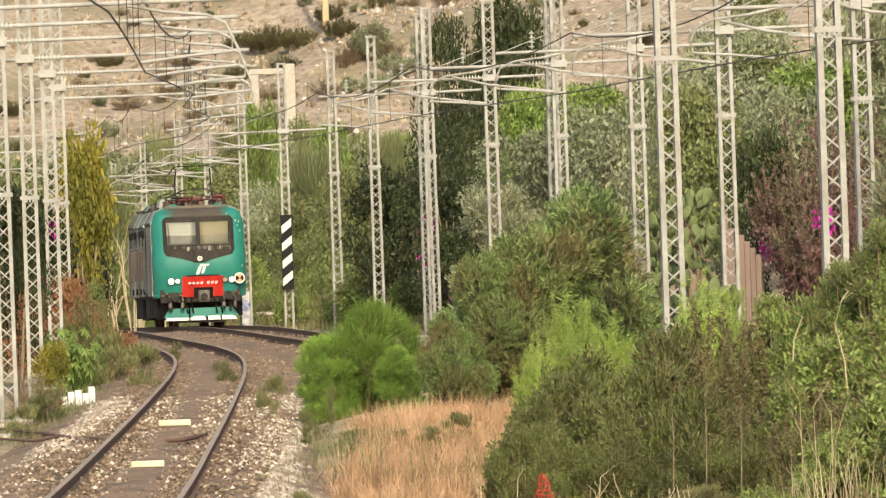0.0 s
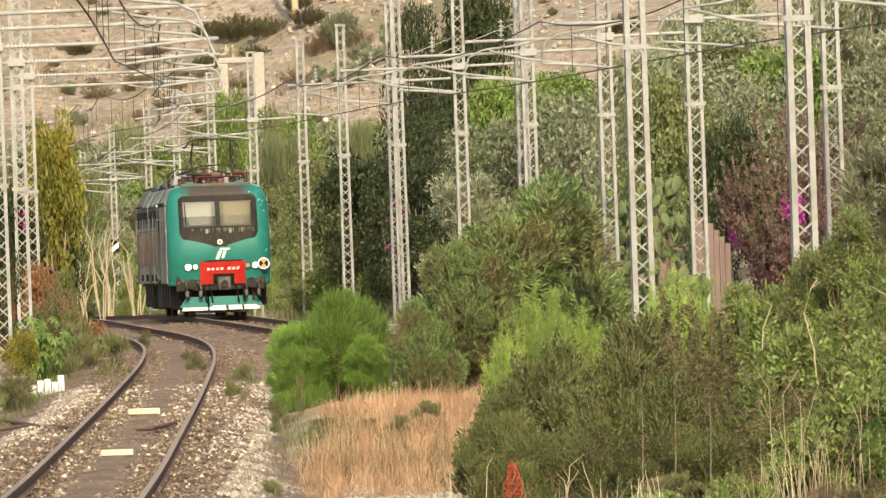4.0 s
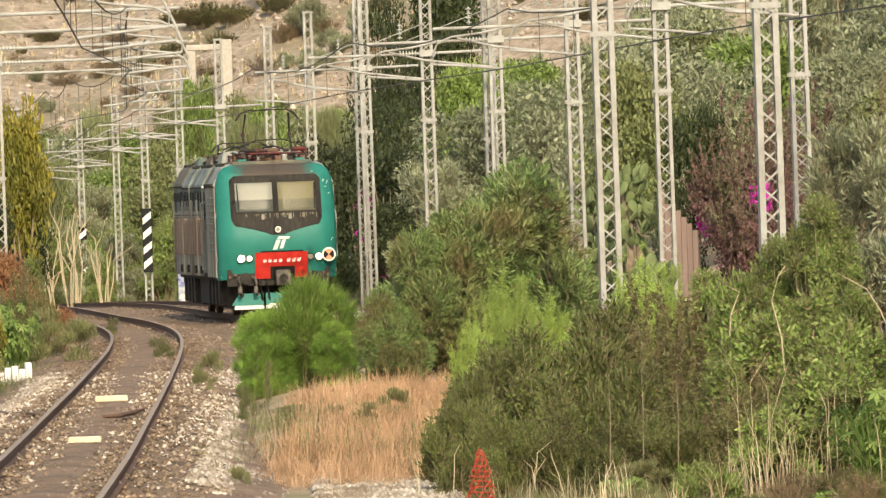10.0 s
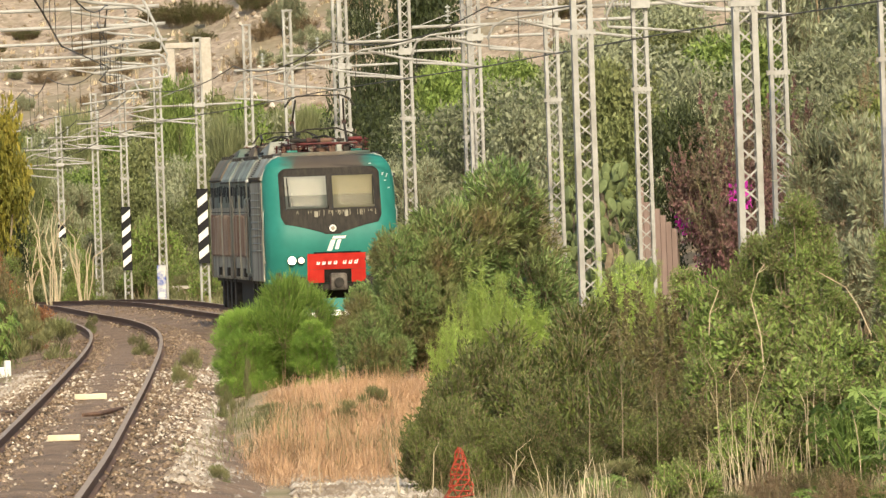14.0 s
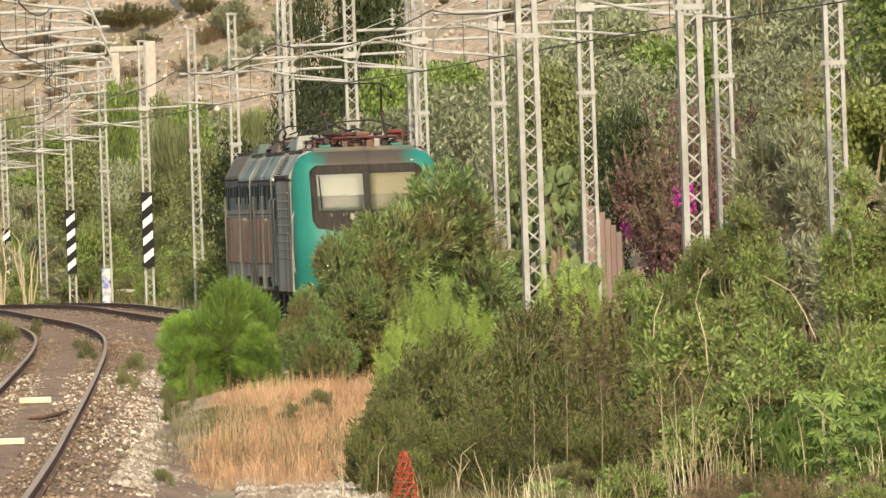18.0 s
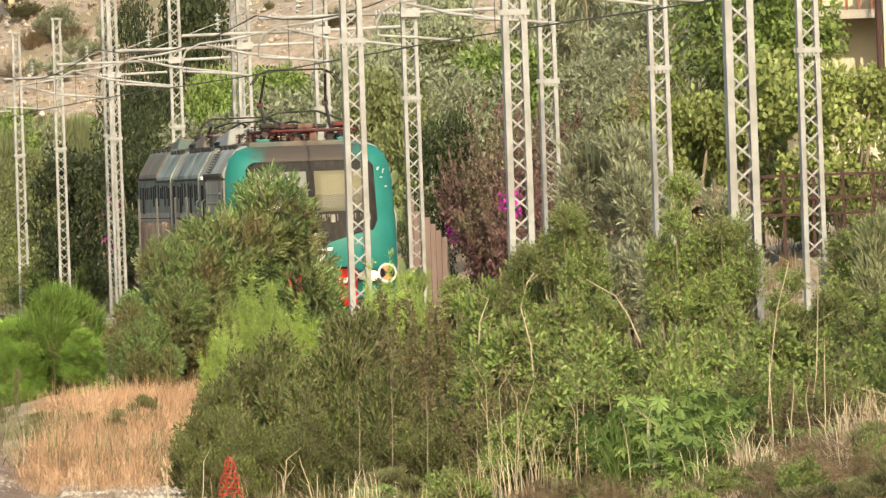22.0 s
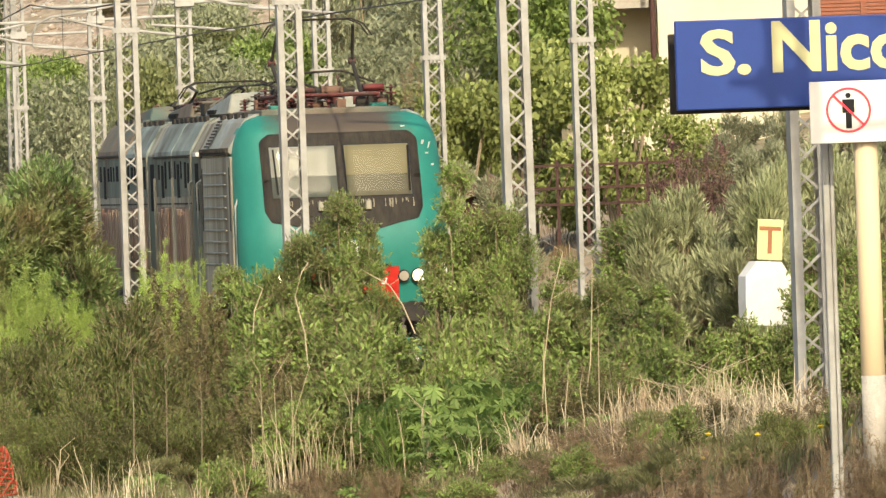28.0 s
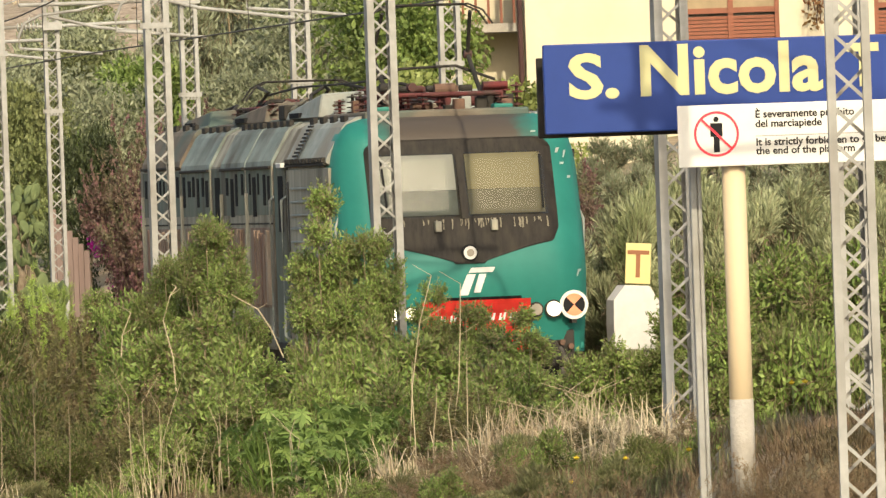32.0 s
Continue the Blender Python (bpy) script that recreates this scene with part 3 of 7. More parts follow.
def wires():
    """Contact wires and catenaries over both tracks."""
    for name, fx, stations in (("main", main_x, (383.9, 342.8, 308.2, 265.3, 225.0, 195.5, 167.0, 141.7, 116.0, 95.0, 61.0, 20.0, -30.0)), ("side", side_x, (290, 262, 240, 220, 202, 186, 172, 157, 143, 130, 111, 80, 40, -30))):
        e = tagged(new("overhead_line"), "dark overhead contact wire hung from the bracket tubes", "overhead line", "overhead lines")
        for wire, z0, sag, r in (("contact_wire", 5.28, 0.0, 0.012), ("messenger_wire", 6.4, 0.35, 0.013)):
            bm = bmesh.new()
            pts = []
            for i in range(len(stations) - 1):
                a, b = stations[i], stations[i + 1]
                for k in range(6):
                    t = k / 6
                    y = a + (b - a) * t
                    stag = 0.2 * (1 - 2 * t) * (1 if i % 2 else -1)
                    pts.append((fx(y) + stag, y, grade(y) + z0 - sag * 4 * t * (1 - t)))
            tube(bm, pts, r, 5)
            part(wire, bm, M_WIRE, e)
        bm = bmesh.new()
        for i in range(len(stations) - 1):
            a, b = stations[i], stations[i + 1]
            for t in (0.2, 0.4, 0.6, 0.8):
                y = a + (b - a) * t
                stag = 0.2 * (1 - 2 * t) * (1 if i % 2 else -1)
                tube(bm, [(fx(y) + stag, y, grade(y) + 5.28), (fx(y) + stag, y, grade(y) + 6.4 - 0.35 * 4 * t * (1 - t))], 0.006, 4)
        tagged(part("dropper_wire", bm, M_WIRE, e), kind="stuff")


wires()


def warning_board(x, y, z0, h, rz):
    """A tall black board with white slanting stripes on a mast."""
    e = tagged(new("stripe_board"), "tall black board with white diagonal stripes on a lattice mast", "railway sign", "stripe boards")
    e.matrix_basis = pose(x, y, z0, 0, 0, rz)
    part("panel", boxed(-0.19, 0.19, -0.02, 0.0, 0, h, bevel=0.006), M_INK, e, "black board")
    n = 4
    for i in range(n):
        bm = bmesh.new()
        zc = h * (i + 0.62) / (n + 0.3)
        v = [bm.verts.new(p) for p in ((-0.165, -0.0245, zc - 0.24), (0.165, -0.0245, zc + 0.02), (0.165, -0.0245, zc + 0.28), (-0.165, -0.0245, zc + 0.02))]
        bm.faces.new(v)
        part("stripe", bm, M_WHITE, e, "white diagonal stripe")
    return e


for y in (244.9, 286.8, 342.8):
    warning_board(main_x(y) + 3.1, y - 0.2, 1.1 + grade(y), 2.45, heading(main_x, y))


# ---------------------------------------------------------------- locomotive
def face_y(x, z):
    """Depth of the rounded front at width x and height z (0 is the foremost)."""
    up = max(0.0, z - 2.05)
    low = max(0.0, 1.75 - z)
    edge = max(0.0, (abs(x) - 0.95) / 0.55)
    top = max(0.0, (z - 3.55) / 0.3)
    return 0.045 * x * x + 0.26 * up + 0.05 * up * up + 0.22 * low + 0.26 * edge ** 2.8 + 0.32 * top ** 2.2


def half_width(z):
    """Half the body's width at height z."""
    if z < 3.0:
        return 1.5 - 0.02 * smooth(1.7, 1.0, z)
    t = min((z - 3.0) / 0.85, 1.0)
    return 1.5 - 0.42 * (1 - math.sqrt(max(0.0, 1 - t ** 2.6)))


def patch(zs, left, right, off, cols=10, thick=0.012):
    """A sheet lying on the rounded front between left(z) and right(z)."""
    bm = bmesh.new()
    rows = []
    for z in zs:
        a, b = left(z), right(z)
        rows.append([(a + (b - a) * i / cols, z) for i in range(cols + 1)])
    front = [[bm.verts.new((x, face_y(x, z) - off, z)) for x, z in r] for r in rows]
    for r0, r1 in zip(front, front[1:]):
        for i in range(cols):
            bm.faces.new((r0[i], r0[i + 1], r1[i + 1], r1[i]))
    bmesh.ops.solidify(bm, geom=bm.faces[:], thickness=-thick)
    bmesh.ops.recalc_face_normals(bm, faces=bm.faces[:])
    return bm


def steps(a, b, n):
    return [a + (b - a) * i / n for i in range(n + 1)]


def cab_shell():
    bm = bmesh.new()
    zs = steps(0.95, 3.0, 14) + steps(3.08, 3.85, 12)
    cols = 28
    rows = []
    for z in zs:
        w = half_width(z)
        rows.append([bm.verts.new((c * w, face_y(c * w, z), z)) for c in ((-1 + 2 * i / cols) for i in range(cols + 1))])
    for r0, r1 in zip(rows, rows[1:]):
        for i in range(cols):
            bm.faces.new((r0[i], r0[i + 1], r1[i + 1], r1[i]))
    back = 1.25
    for side in (0, cols):
        ring = [r[side] for r in rows]
        far = [bm.verts.new((v.co.x, back, v.co.z)) for v in ring]
        for i in range(len(ring) - 1):
            bm.faces.new((ring[i], ring[i + 1], far[i + 1], far[i]))
    top = rows[-1]
    far = [bm.verts.new((v.co.x, back, v.co.z)) for v in top]
    for i in range(cols):
        bm.faces.new((top[i], top[i + 1], far[i + 1], far[i]))
    bmesh.ops.remove_doubles(bm, verts=bm.verts[:], dist=0.0005)
    bmesh.ops.recalc_face_normals(bm, faces=bm.faces[:])
    return bm


def shoulder(z):
    """Half the width of the middle body, with a sloping roof shoulder."""
    if z < 3.36:
        return 1.5
    if z < 3.78:
        return 1.5 - 0.24 * (z - 3.36) / 0.42
    return 1.26 - 0.22 * (z - 3.78) / 0.10


def body_outline():
    zs = [1.02, 2.0, 3.2, 3.36, 3.42, 3.5, 3.74, 3.78, 3.88]
    right = [(shoulder(z), z) for z in zs]
    return [(-x, z) for x, z in right] + [(0.0, 3.92)] + [(x, z) for x, z in reversed(right)]


def hull(y0, y1, grow=0.0):
    """A length of the body with a rounded roof, closed at both ends."""
    bm = bmesh.new()
    pts = [(x * (1 + grow / 1.5), z + (grow if z > 3.2 else 0)) for x, z in body_outline()]
    a = [bm.verts.new((x, y0, z)) for x, z in pts]
    b = [bm.verts.new((x, y1, z)) for x, z in pts]
    n = len(pts)
    for i in range(n):
        bm.faces.new((a[i], a[(i + 1) % n], b[(i + 1) % n], b[i]))
    bm.faces.new(list(reversed(a)))
    bm.faces.new(b)
    bmesh.ops.recalc_face_normals(bm, faces=bm.faces[:])
    return bm


def side_slab(y0, y1, z0, z1, out, side):
    """A panel standing proud of the body's side."""
    x = side * 1.5
    return boxed(min(x - side * 0.02, x + side * out), max(x - side * 0.02, x + side * out), y0, y1, z0, z1, bevel=0.008)


def roof_slab(y0, y1, side, grow, lift=0.0):
    """A raised sheet on the roof's shoulder."""
    bm = bmesh.new()
    zs = [3.32, 3.38, 3.5, 3.74, 3.79, 3.86]
    rings = []
    for y in (y0, y1):
        rings.append([bm.verts.new((side * (shoulder(z) + grow), y, z + grow * 0.6 + lift)) for z in zs] + [bm.verts.new((side * (shoulder(z) - 0.03), y, z - 0.03)) for z in reversed(zs)])
    n = len(rings[0])
    for i in range(n):
        bm.faces.new((rings[0][i], rings[0][(i + 1) % n], rings[1][(i + 1) % n], rings[1][i]))
    bm.faces.new(rings[0])
    bm.faces.new(list(reversed(rings[1])))
    bmesh.ops.recalc_face_normals(bm, faces=bm.faces[:])
    return bm


def locomotive():
    e = tagged(new("locomotive"), "teal electric locomotive with sooty grey sides and a red number panel", "locomotive")
    part("cab", cab_shell(), M_BROW, e, "rounded teal cab front browned by soot above the windscreen", smooth=True)
    part("body", hull(1.25, 14.7), M_GREY_DIRTY, e, "soot-streaked grey body")
    roof = part("roof", boxed(-1.02, 1.02, 1.05, 14.6, 3.80, 3.935, bevel=0.03), M_ROOF, e, "sooty brown roof")

    # windscreen
    def wl(z):
        if z > 3.42:
            return -1.16 + 0.14 * ((z - 3.42) / 0.15) ** 2
        if z > 2.5:
            return -1.16
        if z > 2.30:
            return -1.16 + 0.10 * ((2.5 - z) / 0.20) ** 2
        return -1.06 + 0.88 * min(1.0, (2.30 - z) / 0.22) ** 0.8

    def wr(z):
        return -wl(z) * 0.985
    part("windscreen_surround", patch(steps(2.06, 2.30, 8) + steps(2.33, 3.42, 8) + steps(3.44, 3.57, 5), wl, wr, 0.010, 14), M_BLACK, e, "black windscreen surround streaked with grime", smooth=True)
    for x0, x1, blind, lab in ((-1.06, -0.06, M_BLIND_WHITE, "pale drawn blind behind the windscreen"), (0.02, 1.02, M_BLIND, "cream drawn blind behind the windscreen")):
        pane = part("windscreen_pane", patch(steps(2.63, 3.40, 8), lambda z, a=x0: a + 0.03 * smooth(3.3, 3.4, z), lambda z, b=x1: b - 0.03 * smooth(3.3, 3.4, z), 0.044, 6), M_GLASS, e, "glass windscreen pane", smooth=True)
        pane.visible_shadow = False
        part("blind", patch(steps(2.95, 3.38, 5), lambda z, a=x0: a + 0.03, lambda z, b=x1: b - 0.03, 0.026, 4, 0.004), blind, e, lab)
        part("lower_pane_backing", patch(steps(2.65, 2.945, 4), lambda z, a=x0: a + 0.03, lambda z, b=x1: b - 0.03, 0.026, 4, 0.004), M_CABDARK if x0 < 0 else mat("dim_blind", (0.20, 0.18, 0.125), None, 3, 0.9), e)
    part("windscreen_bar", patch(steps(2.60, 3.44, 6), lambda z: -0.06, lambda z: 0.02, 0.052, 2), M_BLACK, e)
    for x0, x1 in ((-0.98, -0.93), (0.98, 0.93)):
        part("wiper", bar(bmesh.new(), (x0, face_y(x0, 3.35) - 0.06, 3.35), (x1 * 1.03, face_y(x1, 2.7) - 0.06, 2.70), 0.025, 0.015), M_INK, e)
    for x in (-0.36, 0.33):
        bm = boxed(x - 0.04, x + 0.04, face_y(x, 2.52) - 0.09, face_y(x, 2.52) + 0.02, 2.45, 2.58, bevel=0.012)
        part("washer_bracket", bm, M_GREY_DIRTY, e)
    rz = random.Random(14)
    for k in range(38):
        x = rz.choice((rz.uniform(0.05, 1.0), rz.uniform(-0.95, 0.95)))
        h = rz.uniform(0.04, 0.13)
        part("paint_scratch", patch([2.60 - h, 2.60 - h * 0.5, 2.60], lambda z, a=x: a + 0.004 * math.sin(40 * z), lambda z, a=x: a + rz.uniform(0.006, 0.022), 0.0125, 1, 0.004), M_PEEL, e)
    for x, z, w, h in ((1.20, 3.36, 0.035, 0.06), (1.25, 3.22, 0.05, 0.025), (1.30, 3.30, 0.018, 0.09), (1.33, 3.05, 0.045, 0.03), (0.92, 3.62, 0.06, 0.02), (1.36, 1.92, 0.05, 0.025), (1.34, 1.86, 0.02, 0.06)):
        part("paint_chip", patch(steps(z, z + h, 2), lambda v, a=x: a + 0.3 * (v - z), lambda v, a=x: a + w + 0.5 * (v - z), 0.004, 1, 0.003), M_WHITE, e, "white scrape in the teal paint")
    # headlights and lamps
    y = face_y(0, 2.19)
    lamp = part("top_headlight", disc(bmesh.new(), (0, y - 0.015, 2.19), 0.10, 0.07, 28), M_INK, e, "round black-rimmed upper headlight")
    part("reflector", disc(bmesh.new(), (0, y - 0.04, 2.19), 0.080, 0.04, 24), M_WHITE, lamp, "bright silvery reflector ring")
    part("lens", disc(bmesh.new(), (0, y - 0.05, 2.19), 0.045, 0.04, 20), M_LENS, lamp)
    for x, r, m, lab in ((-0.95, 0.09, M_LAMP, "lit white headlight"), (-0.74, 0.07, M_LAMP_DIM, "small pale glowing lamp"), (0.80, 0.07, M_LENS, "round unlit lamp"), (1.02, 0.09, M_LAMP_DIM, "round pale glowing lamp")):
        y = face_y(x, 1.48)
        rim = part("lamp_rim", disc(bmesh.new(), (x, y - 0.005, 1.48), r + 0.02, 0.08, 24), M_DARK, e)
        part("lamp", disc(bmesh.new(), (x, y - 0.05, 1.48), r, 0.03, 24), m, rim, lab)
    # tail disc
    y = face_y(1.27, 1.50) - 0.12
    d = part("tail_disc", disc(bmesh.new(), (1.27, y, 1.52), 0.175, 0.02, 32), M_SIGNWHITE, e, "white-rimmed round tail signal disc with orange and black quarters")
    for k in range(4):
        bm = bmesh.new()
        pts = [(1.27, y - 0.014, 1.52)] + [(1.27 + 0.135 * math.cos(a), y - 0.014, 1.52 + 0.135 * math.sin(a)) for a in (radians(45 + 90 * k + i * 15) for i in range(7))]
        bm.faces.new([bm.verts.new(p) for p in reversed(pts)])
        part("quarter", bm, M_ORANGE if k % 2 == 0 else M_INK, d)
    part("disc_bracket", boxed(1.24, 1.30, y + 0.01, y + 0.16, 1.30, 1.54), M_DARK, e)
    # red panel with a notch for the coupler
    red = part("number_panel", patch(steps(1.26, 1.62, 4), lambda z: -0.60, lambda z: 0.73, 0.035, 8, 0.03), M_RED, e, "red number panel")
    part("panel_leg", patch(steps(0.96, 1.255, 3), lambda z: -0.60, lambda z: -0.22, 0.035, 3, 0.03), M_RED, red)
    part("panel_leg", patch(steps(0.96, 1.255, 3), lambda z: 0.40, lambda z: 0.73, 0.035, 3, 0.03), M_RED, red)
    part("panel_shadow_gap", patch(steps(1.62, 1.655, 1), lambda z: -0.45, lambda z: 0.62, 0.012, 6), M_INK, e)
    for i, x in enumerate((-0.40, -0.27, -0.14, -0.01, 0.20, 0.33, 0.46)):
        bm = bmesh.new()
        yy = face_y(x, 1.42) - 0.041
        s = 0.03
        v = [bm.verts.new(p) for p in ((x, yy + 0.002, 1.37), (x + 0.075, yy + 0.002, 1.37), (x + 0.075 + s, yy, 1.49), (x + s, yy, 1.49))]
        bm.faces.new(v)
        h = [bm.verts.new(p) for p in ((x + 0.03, yy - 0.002, 1.405), (x + 0.055, yy - 0.002, 1.405), (x + 0.07, yy - 0.002, 1.46), (x + 0.045, yy - 0.002, 1.46))]
        f = bm.faces.new(h)
        f.material_index = 1
        ob = part("character_bar", bm, M_WHITE, red)
        ob.data.materials.append(M_RED)
    part("coupler_recess", patch(steps(0.96, 1.258, 3), lambda z: -0.215, lambda z: 0.395, 0.02, 3, 0.015), M_DARK, e, "dark coupler recess")
    for x0, x1 in ((-1.30, -0.605), (0.735, 1.30)):
        part("buffer_plate", patch(steps(0.96, 1.10, 3), lambda z, a=x0: a, lambda z, b=x1: b, 0.015, 5, 0.012), M_GRIME, e, "grimy plate behind the buffer")
        for k in range(5):
            xx = x0 + (x1 - x0) * (k + 0.5) / 5
            part("hose_tap", disc(bmesh.new(), (xx, face_y(xx, 1.04) - 0.06, 1.02 + 0.05 * (k % 2)), 0.035, 0.1, 10), M_RAIL, e)
    # operator's mark as plain slanting bars
    for pts in (((-0.18, 1.68), (-0.07, 1.68), (0.03, 1.93), (-0.08, 1.93)), ((0.0, 1.71), (0.08, 1.71), (0.16, 1.93), (0.07, 1.93)), ((-0.06, 1.95), (0.24, 1.95), (0.27, 2.01), (-0.02, 2.01))):
        bm = bmesh.new()
        bm.faces.new([bm.verts.new((x + 0.03, face_y(x + 0.03, z) - 0.008, z)) for x, z in pts])
        part("mark_bar", bm, M_WHITE, e, "white slanting mark bar")
    # buffer beam, buffers, coupler
    beam = part("buffer_beam", boxed(-1.3, 1.3, 0.22, 0.42, 0.78, 1.22, bevel=0.02), M_DARK, e, "dark grimy buffer beam")
    for x in (-0.87, 0.87):
        b = part("buffer", disc(bmesh.new(), (x, 0.05, 0.98), 0.10, 0.42, 20), M_GRIME, beam)
        part("buffer_head", disc(bmesh.new(), (x, -0.18, 0.98), 0.145, 0.04, 28), M_DARK, b, "round grimy buffer head")
    c = part("coupler", boxed(-0.10, 0.28, -0.12, 0.30, 0.78, 1.17, bevel=0.05), M_GRIME, beam, "dark coupler housing")
    part("coupling_hook", disc(bmesh.new(), (0.09, -0.15, 0.96), 0.11, 0.10, 16), M_DARK, c)
    for x in (-0.5, -0.32, 0.45, 0.62):
        part("brake_hose", tubed([(x, 0.2, 0.95), (x, -0.02, 0.85), (x + 0.03, -0.06, 0.6), (x + 0.06, 0.05, 0.42)], 0.026, 8), M_INK, beam)
    def guard_half(x_in, x_out, z0, z1, cut, lift):
        """One half of the swept guard: foremost at the middle, its outer end cut and swept back."""
        bm = bmesh.new()
        rim = [(x_in, z0), (x_out, z0), (x_out - math.copysign(cut, x_out), z1), (x_in, z1)]
        fr = [bm.verts.new((x, -0.06 - lift + 0.16 * abs(x) + 0.25 * (z - z0), z)) for x, z in rim]
        bk = [bm.verts.new((v.co.x, v.co.y + 0.03, v.co.z)) for v in fr]
        bm.faces.new(fr)
        bm.faces.new(list(reversed(bk)))
        for k in range(4):
            bm.faces.new((fr[k], bk[k], bk[(k + 1) % 4], fr[(k + 1) % 4]))
        bmesh.ops.recalc_face_normals(bm, faces=bm.faces[:])
        return bm
    plow = part("rail_guard", guard_half(-0.42, -1.22, 0.30, 0.60, 0.20, 0.0), M_TEAL, e, "teal rail guard with a worn white lower edge")
    part("guard_plate", guard_half(-0.36, 1.22, 0.30, 0.60, 0.20, 0.0), M_TEAL, plow)
    for x_in, x_out in ((-0.42, -1.16), (-0.36, 0.14), (0.2, 0.62), (0.66, 1.14)):
        part("white_edge", guard_half(x_in, x_out, 0.20, 0.335, 0.04, 0.012), M_WHITE, plow, "worn white lower edge")
    part("guard_shoe", boxed(-0.75, 0.80, 0.10, 0.16, 0.12, 0.22, bevel=0.01), M_DARK, plow)
    for x in (-0.95, 0.95):
        part("guard_bracket", boxed(x - 0.05, x + 0.05, 0.14, 0.40, 0.4, 0.82), M_DARK, plow)
    for x in (-1.02, -0.62, 0.72, 1.08):
        part("hanging_hose", tubed([(x, 0.05, 1.0), (x + 0.02, -0.14, 0.86), (x - 0.02, -0.15, 0.66), (x + 0.05, -0.05, 0.56)], 0.032, 8), M_GRIME, beam)
        part("hose_head", boxed(x - 0.05, x + 0.05, -0.2, -0.08, 0.6, 0.78, bevel=0.02), M_GRIME, beam)
    for s in (-1, 1):
        part("corner_skirt", boxed(s * 1.22, s * 1.46, 0.42, 1.2, 0.98, 1.06, bevel=0.02), M_TEAL, e)
        part("handrail", tubed([(s * 1.47, 0.55, 1.35), (s * 1.53, 0.53, 1.5), (s * 1.53, 0.53, 2.55), (s * 1.47, 0.55, 2.7)], 0.016, 8), M_ROOF_PALE, e)
    # sides
    teal_dull = mat("teal_dull", (0.085, 0.118, 0.098), (0.135, 0.15, 0.125), 3, 0.8, stretch=(1, 1, 0.2), c3=(0.075, 0.066, 0.052), fine=2.5)
    for s in (-1, 1):
        def slab(name, y0, y1, z0, z1, out, m, parent, label="", x=1.5):
            xa, xb = sorted((s * (x - 0.01), s * (x + out)))
            return part(name, boxed(xa, xb, y0, y1, z0, z1, bevel=min(0.008, out * 0.3)), m, parent, label)
        cabp = slab("cab_side_panel", 0.88, 3.62, 1.02, 3.27, 0.030, M_GREY_DIRTY, e, "grey side panel with pale horizontal ribs")
        for i in range(9):
            slab("rib", 1.30, 3.30, 1.70 + i * 0.165, 1.728 + i * 0.165, 0.030, M_ROOF_PALE, cabp, x=1.53)
        for y0 in (0.95, 3.48):
            slab("slot", y0, y0 + 0.07, 2.2, 3.12, 0.006, M_DARK, cabp, x=1.53)
        slab("dark_gap", 3.64, 3.78, 1.05, 3.34, 0.006, M_DARK, e)
        door = slab("crew_door", 3.80, 4.56, 1.02, 3.34, 0.014, teal_dull, e, "dull teal crew door")
        slab("door_window", 3.96, 4.28, 2.5, 3.20, 0.006, M_INK, door, x=1.514)
        slab("door_step", 3.86, 4.50, 1.02, 1.12, 0.05, M_DARK, door)
        for yy in (3.79, 4.60):
            part("handrail", tubed([(s * 1.5, yy, 1.15), (s * 1.57, yy, 1.2), (s * 1.57, yy, 2.9), (s * 1.5, yy, 2.95)], 0.018, 8), M_ROOF_PALE, e)
        rv = random.Random(9)
        for y0, y1 in ((4.66, 6.44), (6.52, 8.24), (9.10, 11.28), (11.36, 14.40)):
            p = slab("body_panel", y0, y1, 1.05, 3.33, 0.022, M_GREY_DIRTY, e)
            slab("upper_band", y0 + 0.02, y1 - 0.02, 2.72, 3.33, 0.006, teal_dull, p, "dark teal sooty upper band", x=1.522)
            a = y0 + 0.10
            while a < y1 - 0.2:
                w = rv.uniform(0.09, 0.22)
                zb = rv.choice((2.98, 2.84, 2.84, 2.70))
                slab("vent_slot", a, a + w, zb, 3.24 + rv.uniform(-0.05, 0.03), 0.008, M_INK, p, "dark vent slot", x=1.528)
                a += w + rv.uniform(0.10, 0.30)
            slab("joint", y0 + 0.02, y1 - 0.02, 2.60, 2.62, 0.010, M_DARK, p, x=1.522)
            lower = slab("lower_panel", y0 + 0.15, y1 - 0.25, 1.55, 2.56, 0.012, M_RUSTPANEL, p, "rusty brown lower panel", x=1.522)
            n = int((y1 - y0 - 0.5) / 0.22)
            for k in range(n):
                a = y0 + 0.2 + k * 0.22
                slab("rib", a, a + 0.11, 1.58, 2.53 + rv.uniform(-0.06, 0.02), 0.045, M_RUSTPANEL, lower, x=1.534)
            slab("hose_box", y0 + 0.4, y0 + 0.75, 1.10, 1.30, 0.06, M_DARK, p, x=1.522)
            slab("edge_pipe", y1 - 0.12, y1 - 0.07, 1.05, 3.0, 0.04, M_GREY_DIRTY, p, x=1.528)
        gap = slab("door_recess", 8.30, 9.04, 1.02, 3.34, 0.010, teal_dull, e, "dull teal recessed door")
        slab("door_window", 8.42, 8.80, 2.5, 3.22, 0.006, M_INK, gap, x=1.51)
